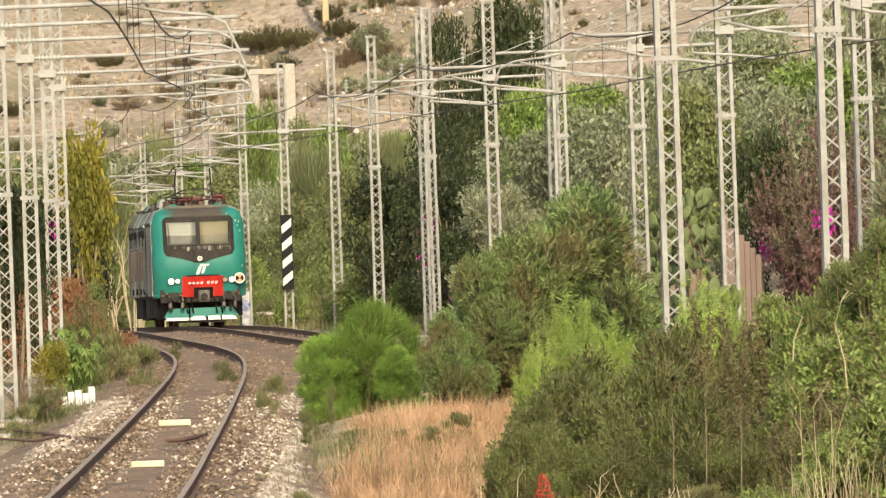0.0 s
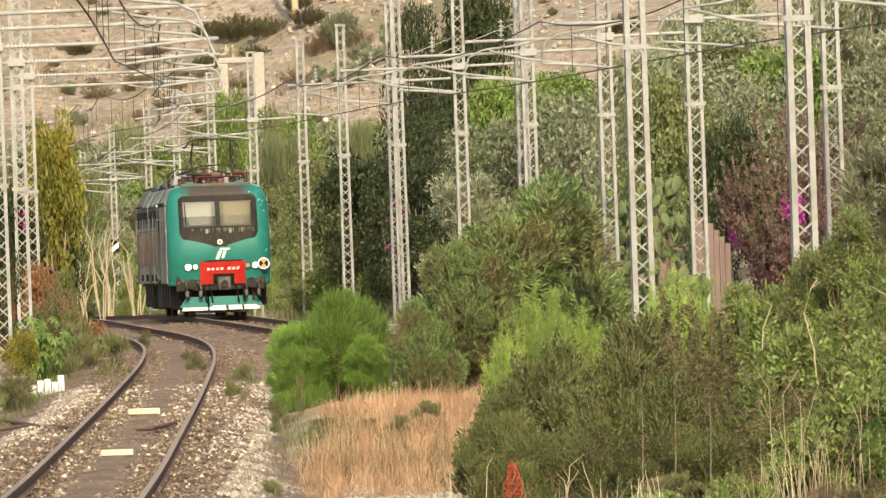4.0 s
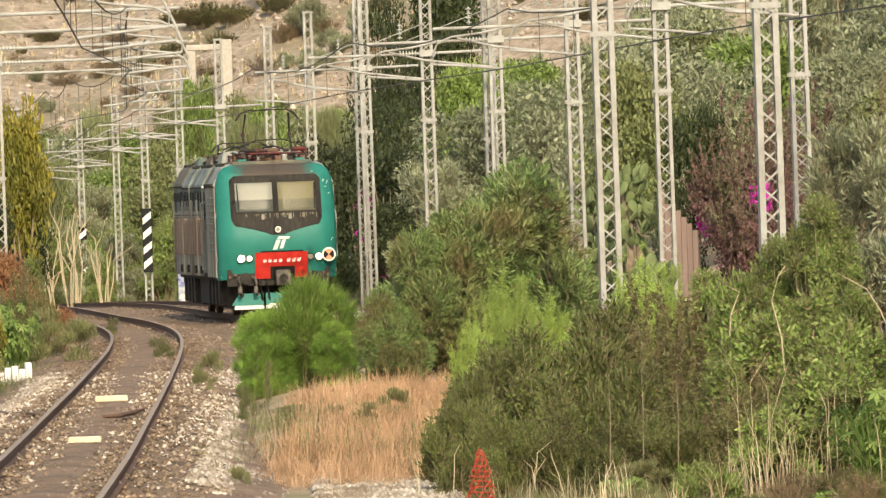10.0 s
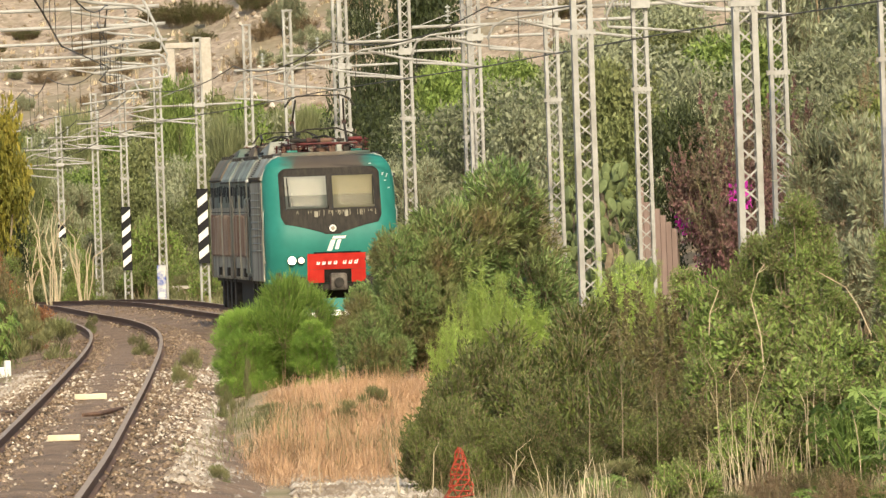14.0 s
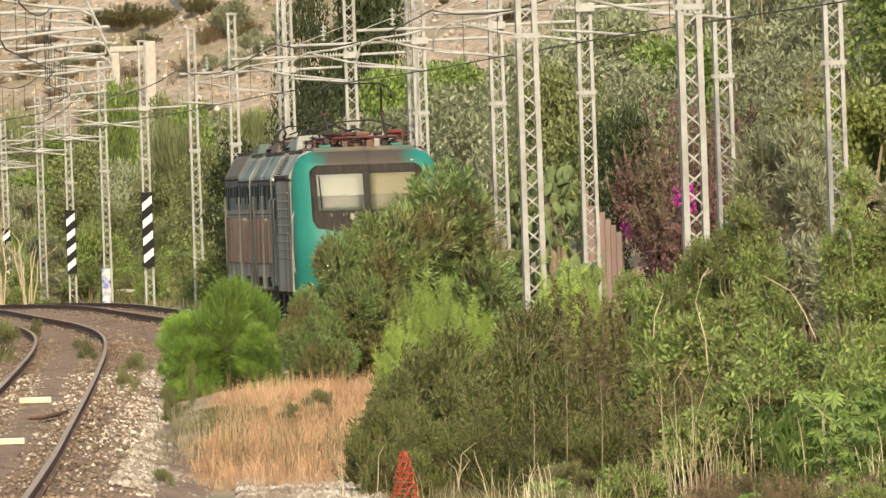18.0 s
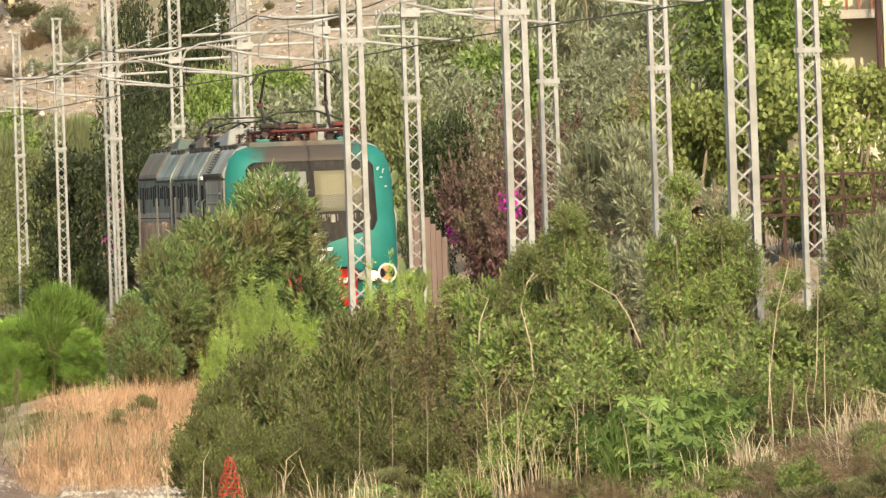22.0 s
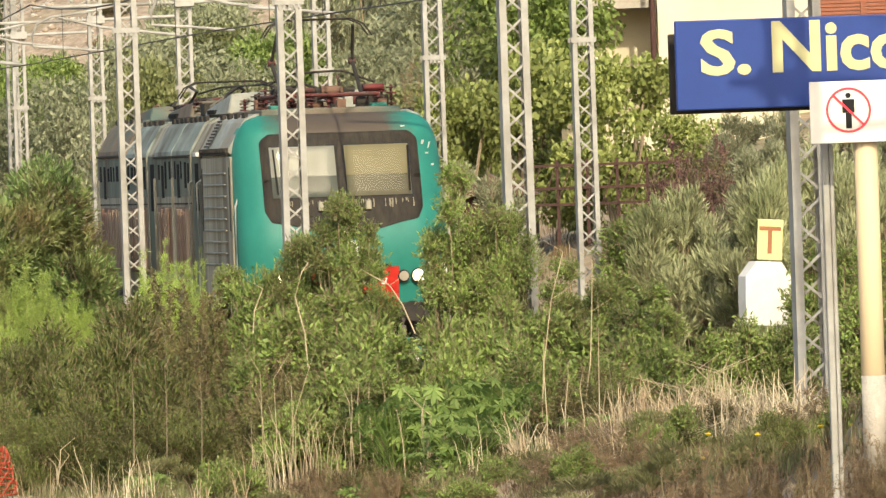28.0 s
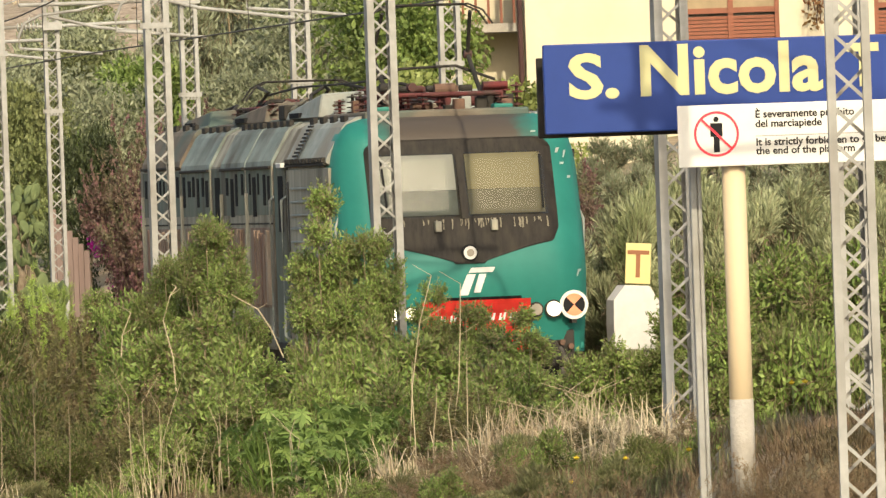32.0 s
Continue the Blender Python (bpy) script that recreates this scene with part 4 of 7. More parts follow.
        for y0, y1, m, lift in ((1.0, 3.62, M_ROOF_PALE, 0.0), (4.66, 6.44, M_HATCH, 0.0), (6.52, 8.24, M_HATCH, 0.0), (9.10, 11.28, M_HATCH, 0.0), (11.36, 14.4, M_ROOF, 0.06)):
            hatch = part("roof_hatch", roof_slab(y0, y1, s, 0.03, lift), m, e, "raised sloping roof shoulder panel")
            for k in range(4):
                yy = y0 + (y1 - y0) * (k + 0.5) / 4
                part("lifting_lug", boxed(s * 1.22 - 0.03, s * 1.22 + 0.03, yy - 0.12, yy + 0.12, 3.82 + lift, 3.90 + lift, bevel=0.01), M_DARK, hatch)
            part("hatch_lip", boxed(min(s * 1.50, s * 1.56), max(s * 1.50, s * 1.56), y0 + 0.03, y1 - 0.03, 3.30 + lift, 3.335 + lift, bevel=0.008), M_DARK, hatch)
        for k in range(16):
            yy = 1.08 + k * 0.155
            part("lip_louvre", boxed(min(s * 1.505, s * 1.575), max(s * 1.505, s * 1.575), yy, yy + 0.08, 3.335, 3.40, bevel=0.008), M_DARK, e)
        for k in range(9):
            t = k / 8
            part("ladder_rung", boxed(min(s * (1.535 - 0.21 * t), s * (1.565 - 0.21 * t)), max(s * (1.535 - 0.21 * t), s * (1.565 - 0.21 * t)), 2.75, 3.0, 3.42 + 0.36 * t, 3.445 + 0.36 * t), M_DARK, e)
        part("roof_gutter", boxed(min(s * 1.50, s * 1.60), max(s * 1.50, s * 1.60), 3.64, 3.95, 3.30, 3.36, bevel=0.01), M_WHITE, e)
    # roof gear
    for y0, ln, z1, m in ((3.7, 2.2, 4.24, M_ROOF_PALE), (7.4, 2.4, 4.18, M_ROOF), (11.6, 2.0, 4.16, M_ROOF)):
        for s in (-1, 1):
            bm = bmesh.new()
            x0, x1 = s * 0.30, s * 1.08
            v = [bm.verts.new(p) for p in ((x0, y0, 3.92), (x1, y0, 3.92), (x1, y0 + ln, 3.92), (x0, y0 + ln, 3.92), (x0, y0 + 0.05, z1), (x1 * 0.93, y0 + 0.12, z1 - 0.03), (x1 * 0.96, y0 + ln, 4.02), (x0, y0 + ln, 4.04))]
            for q in ((0, 1, 5, 4), (1, 2, 6, 5), (2, 3, 7, 6), (3, 0, 4, 7), (4, 5, 6, 7)):
                bm.faces.new([v[i] for i in q])
            bmesh.ops.recalc_face_normals(bm, faces=bm.faces[:])
            bmesh.ops.bevel(bm, geom=bm.edges[:], offset=0.02, segments=1, affect='EDGES')
            cowl = part("roof_cowl", bm, m, e, "pale wedge-shaped roof cowl")
            part("cowl_opening", boxed(min(s * 1.05, s * 1.10), max(s * 1.05, s * 1.10), y0 + ln * 0.55, y0 + ln * 0.85, 3.93, 3.99), M_INK, cowl)
    for y0 in (1.35, 9.6):
        pan = part("pantograph", tubed([(-0.75, y0, 4.12), (0.75, y0, 4.12)], 0.028), M_REDROOF, e, "dirty red pantograph base frame")
        for a, b in (((-0.75, y0 + 1.5, 4.12), (0.75, y0 + 1.5, 4.12)), ((-0.75, y0, 4.12), (-0.75, y0 + 1.5, 4.12)), ((0.75, y0, 4.12), (0.75, y0 + 1.5, 4.12)), ((-0.3, y0, 4.12), (-0.3, y0 + 1.5, 4.12)), ((0.3, y0, 4.12), (0.3, y0 + 1.5, 4.12))):
            part("base_bar", tubed([a, b], 0.028), M_REDROOF, pan)
        for x in (-0.75, 0.75):
            for yy in (y0, y0 + 1.5):
                part("insulator", insulator(bmesh.new(), (x, yy, 3.92), (x, yy, 4.1), 3, 0.085), M_REDROOF, pan)
        for k in range(9):
            part("spring", disc(bmesh.new(), (-0.5 + 0.12 * (k % 5) * 2, y0 + 0.1 + k * 0.16, 4.2), 0.04, 0.16, 10, 'X'), M_REDROOF if k % 2 else M_DARK, pan)
        raised = y0 < 5
        if raised:
            for s in (-1, 1):
                for pts, r in (([(s * 0.58, y0 + 0.4, 4.12), (s * 0.60, y0 + 1.2, 4.62)], 0.030), ([(s * 0.60, y0 + 1.2, 4.62), (s * 0.55, y0 + 0.75, 5.14)], 0.024)):
                    part("pantograph_arm", tubed(pts, r), M_DARK, pan)
                part("arm_joint", disc(bmesh.new(), (s * 0.60, y0 + 1.2, 4.62), 0.05, 0.10, 12, 'X'), M_REDROOF, pan)
        else:
            for s in (-1, 1):
                part("pantograph_arm", tubed([(s * 0.62, y0 + 0.75, 4.15), (s * 0.70, y0 - 0.5, 4.32), (s * 0.60, y0 + 0.8, 4.42)], 0.028), M_DARK, pan)
        zt = 5.2 if raised else 4.45
        for yy in (y0 + 0.6, y0 + 0.9):
            part("collector_strip", tubed([(-0.80, yy, zt - 0.22), (-0.68, yy, zt - 0.05), (-0.5, yy, zt + 0.03), (0.5, yy, zt + 0.03), (0.68, yy, zt - 0.05), (0.80, yy, zt - 0.22)], 0.013, 8), M_DARK, pan)
    rr = random.Random(5)
    for k in range(46):
        # red insulators and connectors round the raised pantograph
        x, y = rr.uniform(-1.0, 1.0), rr.uniform(1.1, 3.2)
        if k % 3 == 0:
            part("roof_insulator", insulator(bmesh.new(), (x, y, 3.93), (x, y, 4.10 + rr.uniform(0, 0.16)), 4, 0.075), M_REDROOF, e)
        elif k % 3 == 1:
            part("red_connector", disc(bmesh.new(), (x, y, rr.uniform(4.0, 4.22)), rr.uniform(0.035, 0.07), rr.uniform(0.12, 0.4), 12, rr.choice(('X', 'Y'))), rr.choice((M_REDROOF, M_REDROOF, M_DARK, M_RAIL)), e)
        else:
            part("roof_fitting", boxed(x - 0.07, x + 0.07, y - 0.06, y + 0.06, 3.92, 3.98 + rr.uniform(0, 0.14), bevel=0.015), rr.choice((M_DARK, M_RAIL, M_RAIL, M_DARK, M_ROOF_PALE, M_INSUL)), e)
    for x in (-0.75, 0.72):
        part("teal_roof_box", boxed(x - 0.12, x + 0.12, 1.12, 1.32, 3.92, 3.985, bevel=0.02), M_TEAL, e)
    for k in range(70):
        y = 3.0 + k * 0.16
        x = rr.uniform(-1.0, 1.0)
        m = rr.choice((M_DARK, M_DARK, M_REDROOF, M_RAIL, M_ROOF))
        if k % 4 == 0:
            part("roof_insulator", insulator(bmesh.new(), (x, y, 3.92), (x, y, 4.12 + rr.uniform(0, 0.12)), 4, 0.075), m, e)
        elif k % 4 == 1:
            part("roof_box", boxed(x - 0.13, x + 0.13, y - 0.2, y + 0.2, 3.92, 3.98 + rr.uniform(0, 0.16), bevel=0.02), m, e)
        else:
            part("roof_conduit", tubed([(x, y - 0.5, 4.05), (x * 0.7, y, 4.16 + rr.uniform(-0.06, 0.1)), (x * 0.6 + rr.uniform(-0.3, 0.3), y + 0.8, 4.08)], 0.022, 6), m, e)
    for s in (-1, 1):
        part("roof_hoop", tubed([(s * 0.9, 5.2, 3.95), (s * 0.8, 5.6, 4.22), (s * 0.5, 6.2, 4.34), (s * 0.3, 7.0, 4.30), (s * 0.4, 7.6, 4.0)], 0.022, 6), M_DARK, e)
    part("roof_busbar", tubed([(-0.5, 1.6, 4.36), (-0.55, 4.0, 4.33), (-0.5, 8.0, 4.36), (-0.5, 10.2, 4.30)], 0.016, 6), M_DARK, e)
    part("roof_wire_loop", tubed([(-0.7, 2.4, 4.3), (-0.3, 2.35, 4.46), (0.4, 2.35, 4.48), (0.9, 2.4, 4.3)], 0.02, 6), M_DARK, e)
    # bogies and wheels
    for yb in (3.2, 11.2):
        b = part("bogie", boxed(-1.1, 1.1, yb - 1.9, yb + 1.9, 0.55, 0.95, bevel=0.06), M_DARK, e, "dark bogie frame")
        for s in (-1, 1):
            part("axle_box", boxed(min(s * 0.95, s * 1.22), max(s * 0.95, s * 1.22), yb - 1.9, yb + 1.9, 0.24, 0.86, bevel=0.04), M_DARK, b)
            for yy in (yb - 1.85, yb - 0.75, yb + 0.35, yb + 1.45):
                part("suspension_box", boxed(min(s * 1.15, s * 1.42), max(s * 1.15, s * 1.42), yy, yy + 0.42, 0.30, 1.02, bevel=0.03), M_DARK, b)
        part("brake_rigging", boxed(-1.2, 1.2, yb - 2.0, yb - 1.92, 0.28, 0.95, bevel=0.02), M_DARK, b)
        for yw in (yb - 1.32, yb + 1.32):
            bm = bmesh.new()
            for s in (-1, 1):
                disc(bm, (s * 0.76, 0, 0), 0.55, 0.13, 36, 'X')
                disc(bm, (s * 0.69, 0, 0), 0.58, 0.03, 36, 'X')
                disc(bm, (s * 0.80, 0, 0), 0.16, 0.14, 16, 'X')
                for k in range(6):
                    a = k * math.pi / 3
                    box(bm, s * 0.83 - 0.01, s * 0.83 + 0.01, 0.33 * math.cos(a) - 0.05, 0.33 * math.cos(a) + 0.05, 0.33 * math.sin(a) - 0.05, 0.33 * math.sin(a) + 0.05)
            tube(bm, [(-0.8, 0, 0), (0.8, 0, 0)], 0.09, 12)
            w = part("wheelset", bm, M_RAIL, b, "rusty wheelset")
            w.location = (0, yw, 0.55)
            WHEELS.append((w, yw))
    part("underframe_box", boxed(-1.3, 1.3, 5.3, 9.1, 0.28, 1.0, bevel=0.04), M_DARK, e)
    part("inner_floor", boxed(-1.4, 1.4, 0.5, 14.6, 0.94, 1.03), M_DARK, e)
    part("tail_buffer_beam", boxed(-1.3, 1.3, 14.7, 14.85, 0.78, 1.3, bevel=0.02), M_DARK, e)
    return e


WHEELS = []
loco = locomotive()

# seconds and distance of the front from the platform's origin along north
RUN = [(0, 241.3), (1, 235.4), (2, 229.8), (3.5, 221.0), (5.5, 210.2), (7, 202.6), (8, 197.4), (10, 187.8), (12, 178.3), (14, 169.0), (16.5, 157.4), (18, 150.8), (20, 141.7), (22, 132.9), (24, 124.0), (26, 115.2), (28, 106.4), (30, 97.7), (32, 89.1)]


def motions():
    rows = []
    for t, y in RUN:
        pitch = math.degrees(math.atan((grade(y + 13) - grade(y + 1.5)) / 11.5))
        rows.append((t, pose(main_x(y), y, grade(y), pitch, 0, heading(main_x, y + 6.5))))
    walk(loco, rows)
    # wheels roll with the travelled way
    ts = [i * 4 / 30 for i in range(241)]
    for w, yw in WHEELS:
        spins = []
        for t in ts:
            d = 241.3 - float(np.interp(t, [a for a, _ in RUN], [b for _, b in RUN]))
            spins.append((t, pose(0, yw, 0.55, math.degrees(d / 0.55), 0, 0)))
        walk(w, spins)


# ---------------------------------------------------------------- vegetation
def leaves(centres, radii, n, size, aspect=0.45, rng=None, upright=0.0, shell=0.5, jitter=0.35):
    """Points and quads of n rhombic leaves spread through ellipsoidal clumps."""
    rng = rng or np.random.default_rng(1)
    centres, radii = np.asarray(centres, float), np.asarray(radii, float)
    w = radii.prod(axis=1) ** 0.75
    pick = rng.choice(len(centres), n, p=w / w.sum())
    d = rng.normal(size=(n, 3))
    d /= np.linalg.norm(d, axis=1)[:, None]
    rad = shell + (1 - shell) * rng.random(n) ** 0.6
    c = centres[pick] + d * radii[pick] * rad[:, None]
    t = rng.normal(size=(n, 3)) * (1 - upright) + d * 0.6
    t[:, 2] += upright * 1.6
    t /= np.linalg.norm(t, axis=1)[:, None]
    nrm = d + rng.normal(size=(n, 3)) * 0.7
    s = np.cross(t, nrm)
    s /= np.linalg.norm(s, axis=1)[:, None] + 1e-9
    ln = size * (1 + jitter * rng.normal(size=n)).clip(0.4, 2.0)
    wd = ln * aspect
    v = np.stack([c, c + t * (ln * 0.45)[:, None] + s * (wd * 0.5)[:, None], c + t * ln[:, None], c + t * (ln * 0.45)[:, None] - s * (wd * 0.5)[:, None]], axis=1)
    return v.reshape(-1, 3), np.arange(4 * n).reshape(-1, 4)


def blades(base, height, width, lean, rng, tuft=12):
    """Grass blades in tufts: one bent strip of two quads from each base point."""
    n = len(base)
    k = n // tuft + 1
    own = np.minimum(np.arange(n) // tuft, k - 1)
    a = (rng.random(k) * 2 * np.pi)[own] + rng.normal(size=n) * 0.9
    h = height * (0.35 + 0.85 * rng.random(k) ** 1.5)[own] * (0.5 + 0.65 * rng.random(n))
    out = np.stack([np.cos(a), np.sin(a), np.zeros(n)], axis=1)
    side = np.stack([-np.sin(a), np.cos(a), np.zeros(n)], axis=1)
    ln = lean * (0.3 + 0.7 * rng.random(k))[own] * rng.random(n) ** 0.7
    up = np.array([0, 0, 1.0])
    p1 = base + up * (h * 0.6 * (1 - 0.2 * ln))[:, None] + out * (h * ln * 0.4)[:, None]
    p2 = base + up * (h * (1 - 0.45 * ln).clip(0.15, 1))[:, None] + out * (h * ln)[:, None]
    w = side * width / 2
    v = np.stack([base - w, base + w, p1 + w * 0.8, p1 - w * 0.8, p2 + w * 0.25, p2 - w * 0.25], axis=1).reshape(-1, 3)
    i = np.arange(n)[:, None] * 6
    q = np.concatenate([i + np.array([0, 1, 2, 3]), i + np.array([3, 2, 4, 5])], axis=0)
    return v, q


def clumped(rng, k, bottom=0.12, top=0.9, flat=0.42, r=(0.16, 0.26)):
    """Clumps that fill a unit crown, width 1 and height 1, with an uneven outline."""
    c, rr = [], []
    for i in range(k):
        z = bottom + (top - bottom) * rng.random() ** 0.8
        prof = math.sin(math.pi * min(max(0.16 + 0.80 * z, 0), 1)) ** 0.7
        a, q = rng.random() * 2 * math.pi, flat * prof * math.sqrt(rng.random())
        c.append((q * math.cos(a), q * math.sin(a), z))
        s = r[0] + (r[1] - r[0]) * rng.random()
        rr.append((s, s, s * 0.75))
    return c, rr


def stems(rng, k, spread=0.3, base=0.0, rad=0.012, top=0.8):
    bm = bmesh.new()
    for i in range(k):
        a = rng.random() * 2 * math.pi
        r = spread * (0.3 + 0.7 * rng.random())
        h = top * (0.7 + 0.3 * rng.random())
        tube(bm, [(0, 0, base), (0, 0, base + 0.05), (r * 0.45 * math.cos(a), r * 0.45 * math.sin(a), h * 0.45), (r * math.cos(a + 0.4), r * math.sin(a + 0.4), h)], [rad * 1.3, rad * 1.2, rad * 0.8, rad * 0.35], 5)
    bmesh.ops.remove_doubles(bm, verts=bm.verts[:], dist=1e-5)
    return bm


def twiggy(rng, stem_n, twig_n, leaf_n, leaf, aspect, twig=0.16, rise=0.5, spread=0.9, low=0.15, thick=0.006, leaf_out=0.7, ragged=0.3, tip=0.0, full=0.35, tall=1.0, start=0.28, wide=0.14, dome=0.42):
    """A crown grown from stems that bear side twigs set with leaves: leaf mesh and wood mesh in unit size."""
    unit = lambda a: a / (np.linalg.norm(a, axis=1)[:, None] + 1e-9)
    ang = rng.random(stem_n) * 2 * np.pi
    q = np.sqrt(rng.random(stem_n))
    reach = (1 - ragged + ragged * rng.random(stem_n)) * (1 - dome * q ** 2) * (low + (1 - low) * rng.random(stem_n) ** full)
    tipp = np.stack([0.46 * q * np.cos(ang), 0.46 * q * np.sin(ang), reach * 0.97], axis=1)
    root = np.stack([wide * q * np.cos(ang), wide * q * np.sin(ang), np.full(stem_n, -0.10)], axis=1)
    mid = root * 0.45 + tipp * 0.55 + np.stack([-0.06 * np.cos(ang) * q, -0.06 * np.sin(ang) * q, 0.05 * reach], axis=1) + rng.normal(size=(stem_n, 3)) * 0.02

    for a in (root, mid, tipp):
        a[:, 2] *= tall

    def at(i, t):
        t = t[:, None]
        return (1 - t) ** 2 * root[i] + 2 * t * (1 - t) * mid[i] + t ** 2 * tipp[i]
    segs_a, segs_b, segs_r = [], [], []
    st = np.arange(stem_n)
    for k in range(4):
        t0, t1 = np.full(stem_n, k / 4), np.full(stem_n, (k + 1) / 4)
        segs_a.append(at(st, t0))
        segs_b.append(at(st, t1))
        segs_r.append(np.full(stem_n, thick * (1.6 - 0.3 * k)))
    n = stem_n * twig_n
    own = np.repeat(st, twig_n)
    t = start + (1 - start) * rng.random(n) ** 0.8
    p0 = at(own, t)
    tang = unit(at(own, np.minimum(t + 0.05, 1.05)) - at(own, t - 0.05))
    d = unit(tang * (0.5 + t[:, None] * 0.4) + unit(rng.normal(size=(n, 3))) * spread + np.array([0, 0, rise]))
    ln = twig * (0.45 + 0.75 * rng.random(n)) * (1.1 - 0.35 * t)
    p1 = p0 + d * ln[:, None]
    p1[:, 2] = np.maximum(p1[:, 2], 0.01)
    segs_a.append(p0)
    segs_b.append(p1)
    segs_r.append(np.full(n, thick * 0.5))
    a, b, r = np.concatenate(segs_a), np.concatenate(segs_b), np.concatenate(segs_r)
    u = unit(np.cross(b - a, np.array([0.3, 0.9, 0.2])))
    w = unit(np.cross(b - a, u))
    tri = [u, -0.5 * u + 0.87 * w, -0.5 * u - 0.87 * w]
    wv = np.stack([a + tri[0] * r[:, None], a + tri[1] * r[:, None], a + tri[2] * r[:, None], b + tri[0] * (0.7 * r)[:, None], b + tri[1] * (0.7 * r)[:, None], b + tri[2] * (0.7 * r)[:, None]], axis=1).reshape(-1, 3)
    i = np.arange(len(a))[:, None] * 6
    wq = np.concatenate([i + np.array([0, 1, 4, 3]), i + np.array([1, 2, 5, 4]), i + np.array([2, 0, 3, 5])])
    m = n * leaf_n
    o2 = np.repeat(np.arange(n), leaf_n)
    f = tip + (1.05 - tip) * rng.random(m)
    c = p0[o2] + (p1 - p0)[o2] * f[:, None]
    ld = unit(d[o2] * (1 - leaf_out) + unit(rng.normal(size=(m, 3))) * leaf_out + np.array([0, 0, 0.15]))
    sd = unit(np.cross(ld, rng.normal(size=(m, 3)) + np.array([0, -0.6, 0.8])))
    ll = leaf * (0.6 + 0.7 * rng.random(m))
    wd = ll * aspect * 0.5
    lv = np.stack([c, c + ld * (ll * 0.5)[:, None] + sd * wd[:, None], c + ld * ll[:, None], c + ld * (ll * 0.5)[:, None] - sd * wd[:, None]], axis=1).reshape(-1, 3)
    k = np.array([0.48 / np.percentile(np.hypot(lv[:, 0], lv[:, 1]), 97), 0, 1.0 / np.percentile(lv[:, 2], 99.6)])
    k[1] = k[0]
    return (lv * k, np.arange(4 * m).reshape(-1, 4)), (wv * k, wq)


def tufted(rng, lobe_n, tufts, per, leaf, aspect, up=0.5, fan=0.6, depth=0.22, lobe=(0.17, 0.27), spread=0.30, twig=0.08, thick=0.003, inner=0.25, skirt=0.05, gap=0.82, face=0.8, tall=1.0):
    """A lobed crown covered with tufts of leaves that face outward: leaf mesh and wood mesh in unit size."""
    lobe_n, tufts = int(lobe_n * tall ** 0.9), int(tufts * tall ** 0.8)
    unit = lambda a: a / (np.linalg.norm(a, axis=1)[:, None] + 1e-9)
    cs, rs_ = [], []
    for i in range(lobe_n):
        a, q = rng.random() * 6.283, spread * math.sqrt((i + 0.5) / lobe_n)
        a += i * 2.4
        r = lobe[0] + (lobe[1] - lobe[0]) * rng.random()
        z = skirt + r * 0.4 + (tall * 0.96 - skirt - 1.3 * r) * rng.random() ** (0.75 if i % 3 else 2.0) * (1 - 0.75 * (q / 0.46) ** 2 / tall ** 0.5)
        cs.append((q * math.cos(a), q * math.sin(a), z))
        rs_.append((r, r, r * (0.8 + 0.35 * rng.random())))
    c, r = np.array(cs), np.array(rs_)
    n0 = tufts * 3
    w = r.prod(axis=1) ** 0.67
    own = rng.choice(lobe_n, n0, p=w / w.sum())
    d = unit(rng.normal(size=(n0, 3)))
    p = c[own] + r[own] * d
    near = np.min(np.where(np.arange(lobe_n)[None] == own[:, None], 9.0, np.linalg.norm((p[:, None] - c[None]) / r[None], axis=2)), axis=1) if lobe_n > 1 else np.full(n0, 9.0)
    keep = np.flatnonzero((near > gap) & (p[:, 2] > 0.015))[:tufts]
    own, d = own[keep], d[keep]
    n = len(keep)
    deep = depth * rng.random(n) ** 1.6
    deep[rng.random(n) < inner] += 0.25
    p = c[own] + r[own] * d * (1 - deep)[:, None]
    ax = unit(d + np.array([0, 0, up]) + rng.normal(size=(n, 3)) * 0.3)
    segs_a = [p - ax * twig, np.column_stack([0.3 * c[:, 0], 0.3 * c[:, 1], np.full(lobe_n, -0.1)]), c]
    segs_b = [p + ax * twig * 0.5, c, c + r * np.array([0.2, 0.1, 0.6])]
    segs_r = [np.full(n, thick * 0.5), np.full(lobe_n, thick * 2.2), np.full(lobe_n, thick * 1.3)]
    a, b, rr = np.concatenate(segs_a), np.concatenate(segs_b), np.concatenate(segs_r)
    u = unit(np.cross(b - a, np.array([0.3, 0.9, 0.2])))
    v = unit(np.cross(b - a, u))
    tri = [u, -0.5 * u + 0.87 * v, -0.5 * u - 0.87 * v]
    wv = np.stack([e + t * (k * rr)[:, None] for e, k in ((a, 1.0), (b, 0.7)) for t in tri], axis=1).reshape(-1, 3)
    i = np.arange(len(a))[:, None] * 6
    wq = np.concatenate([i + np.array([0, 1, 4, 3]), i + np.array([1, 2, 5, 4]), i + np.array([2, 0, 3, 5])])
    m = n * per
    o = np.repeat(np.arange(n), per)
    base = p[o] + ax[o] * (twig * (rng.random(m) - 0.55))[:, None] + rng.normal(size=(m, 3)) * leaf * 0.18
    ld = unit(ax[o] + unit(rng.normal(size=(m, 3))) * fan)
    sd = unit(np.cross(ld, d[o] * face + rng.normal(size=(m, 3)) * 0.55 + np.array([0, 0, 0.25])))
    ll = leaf * (0.6 + 0.65 * rng.random(m))
    wd = ll * aspect * 0.5
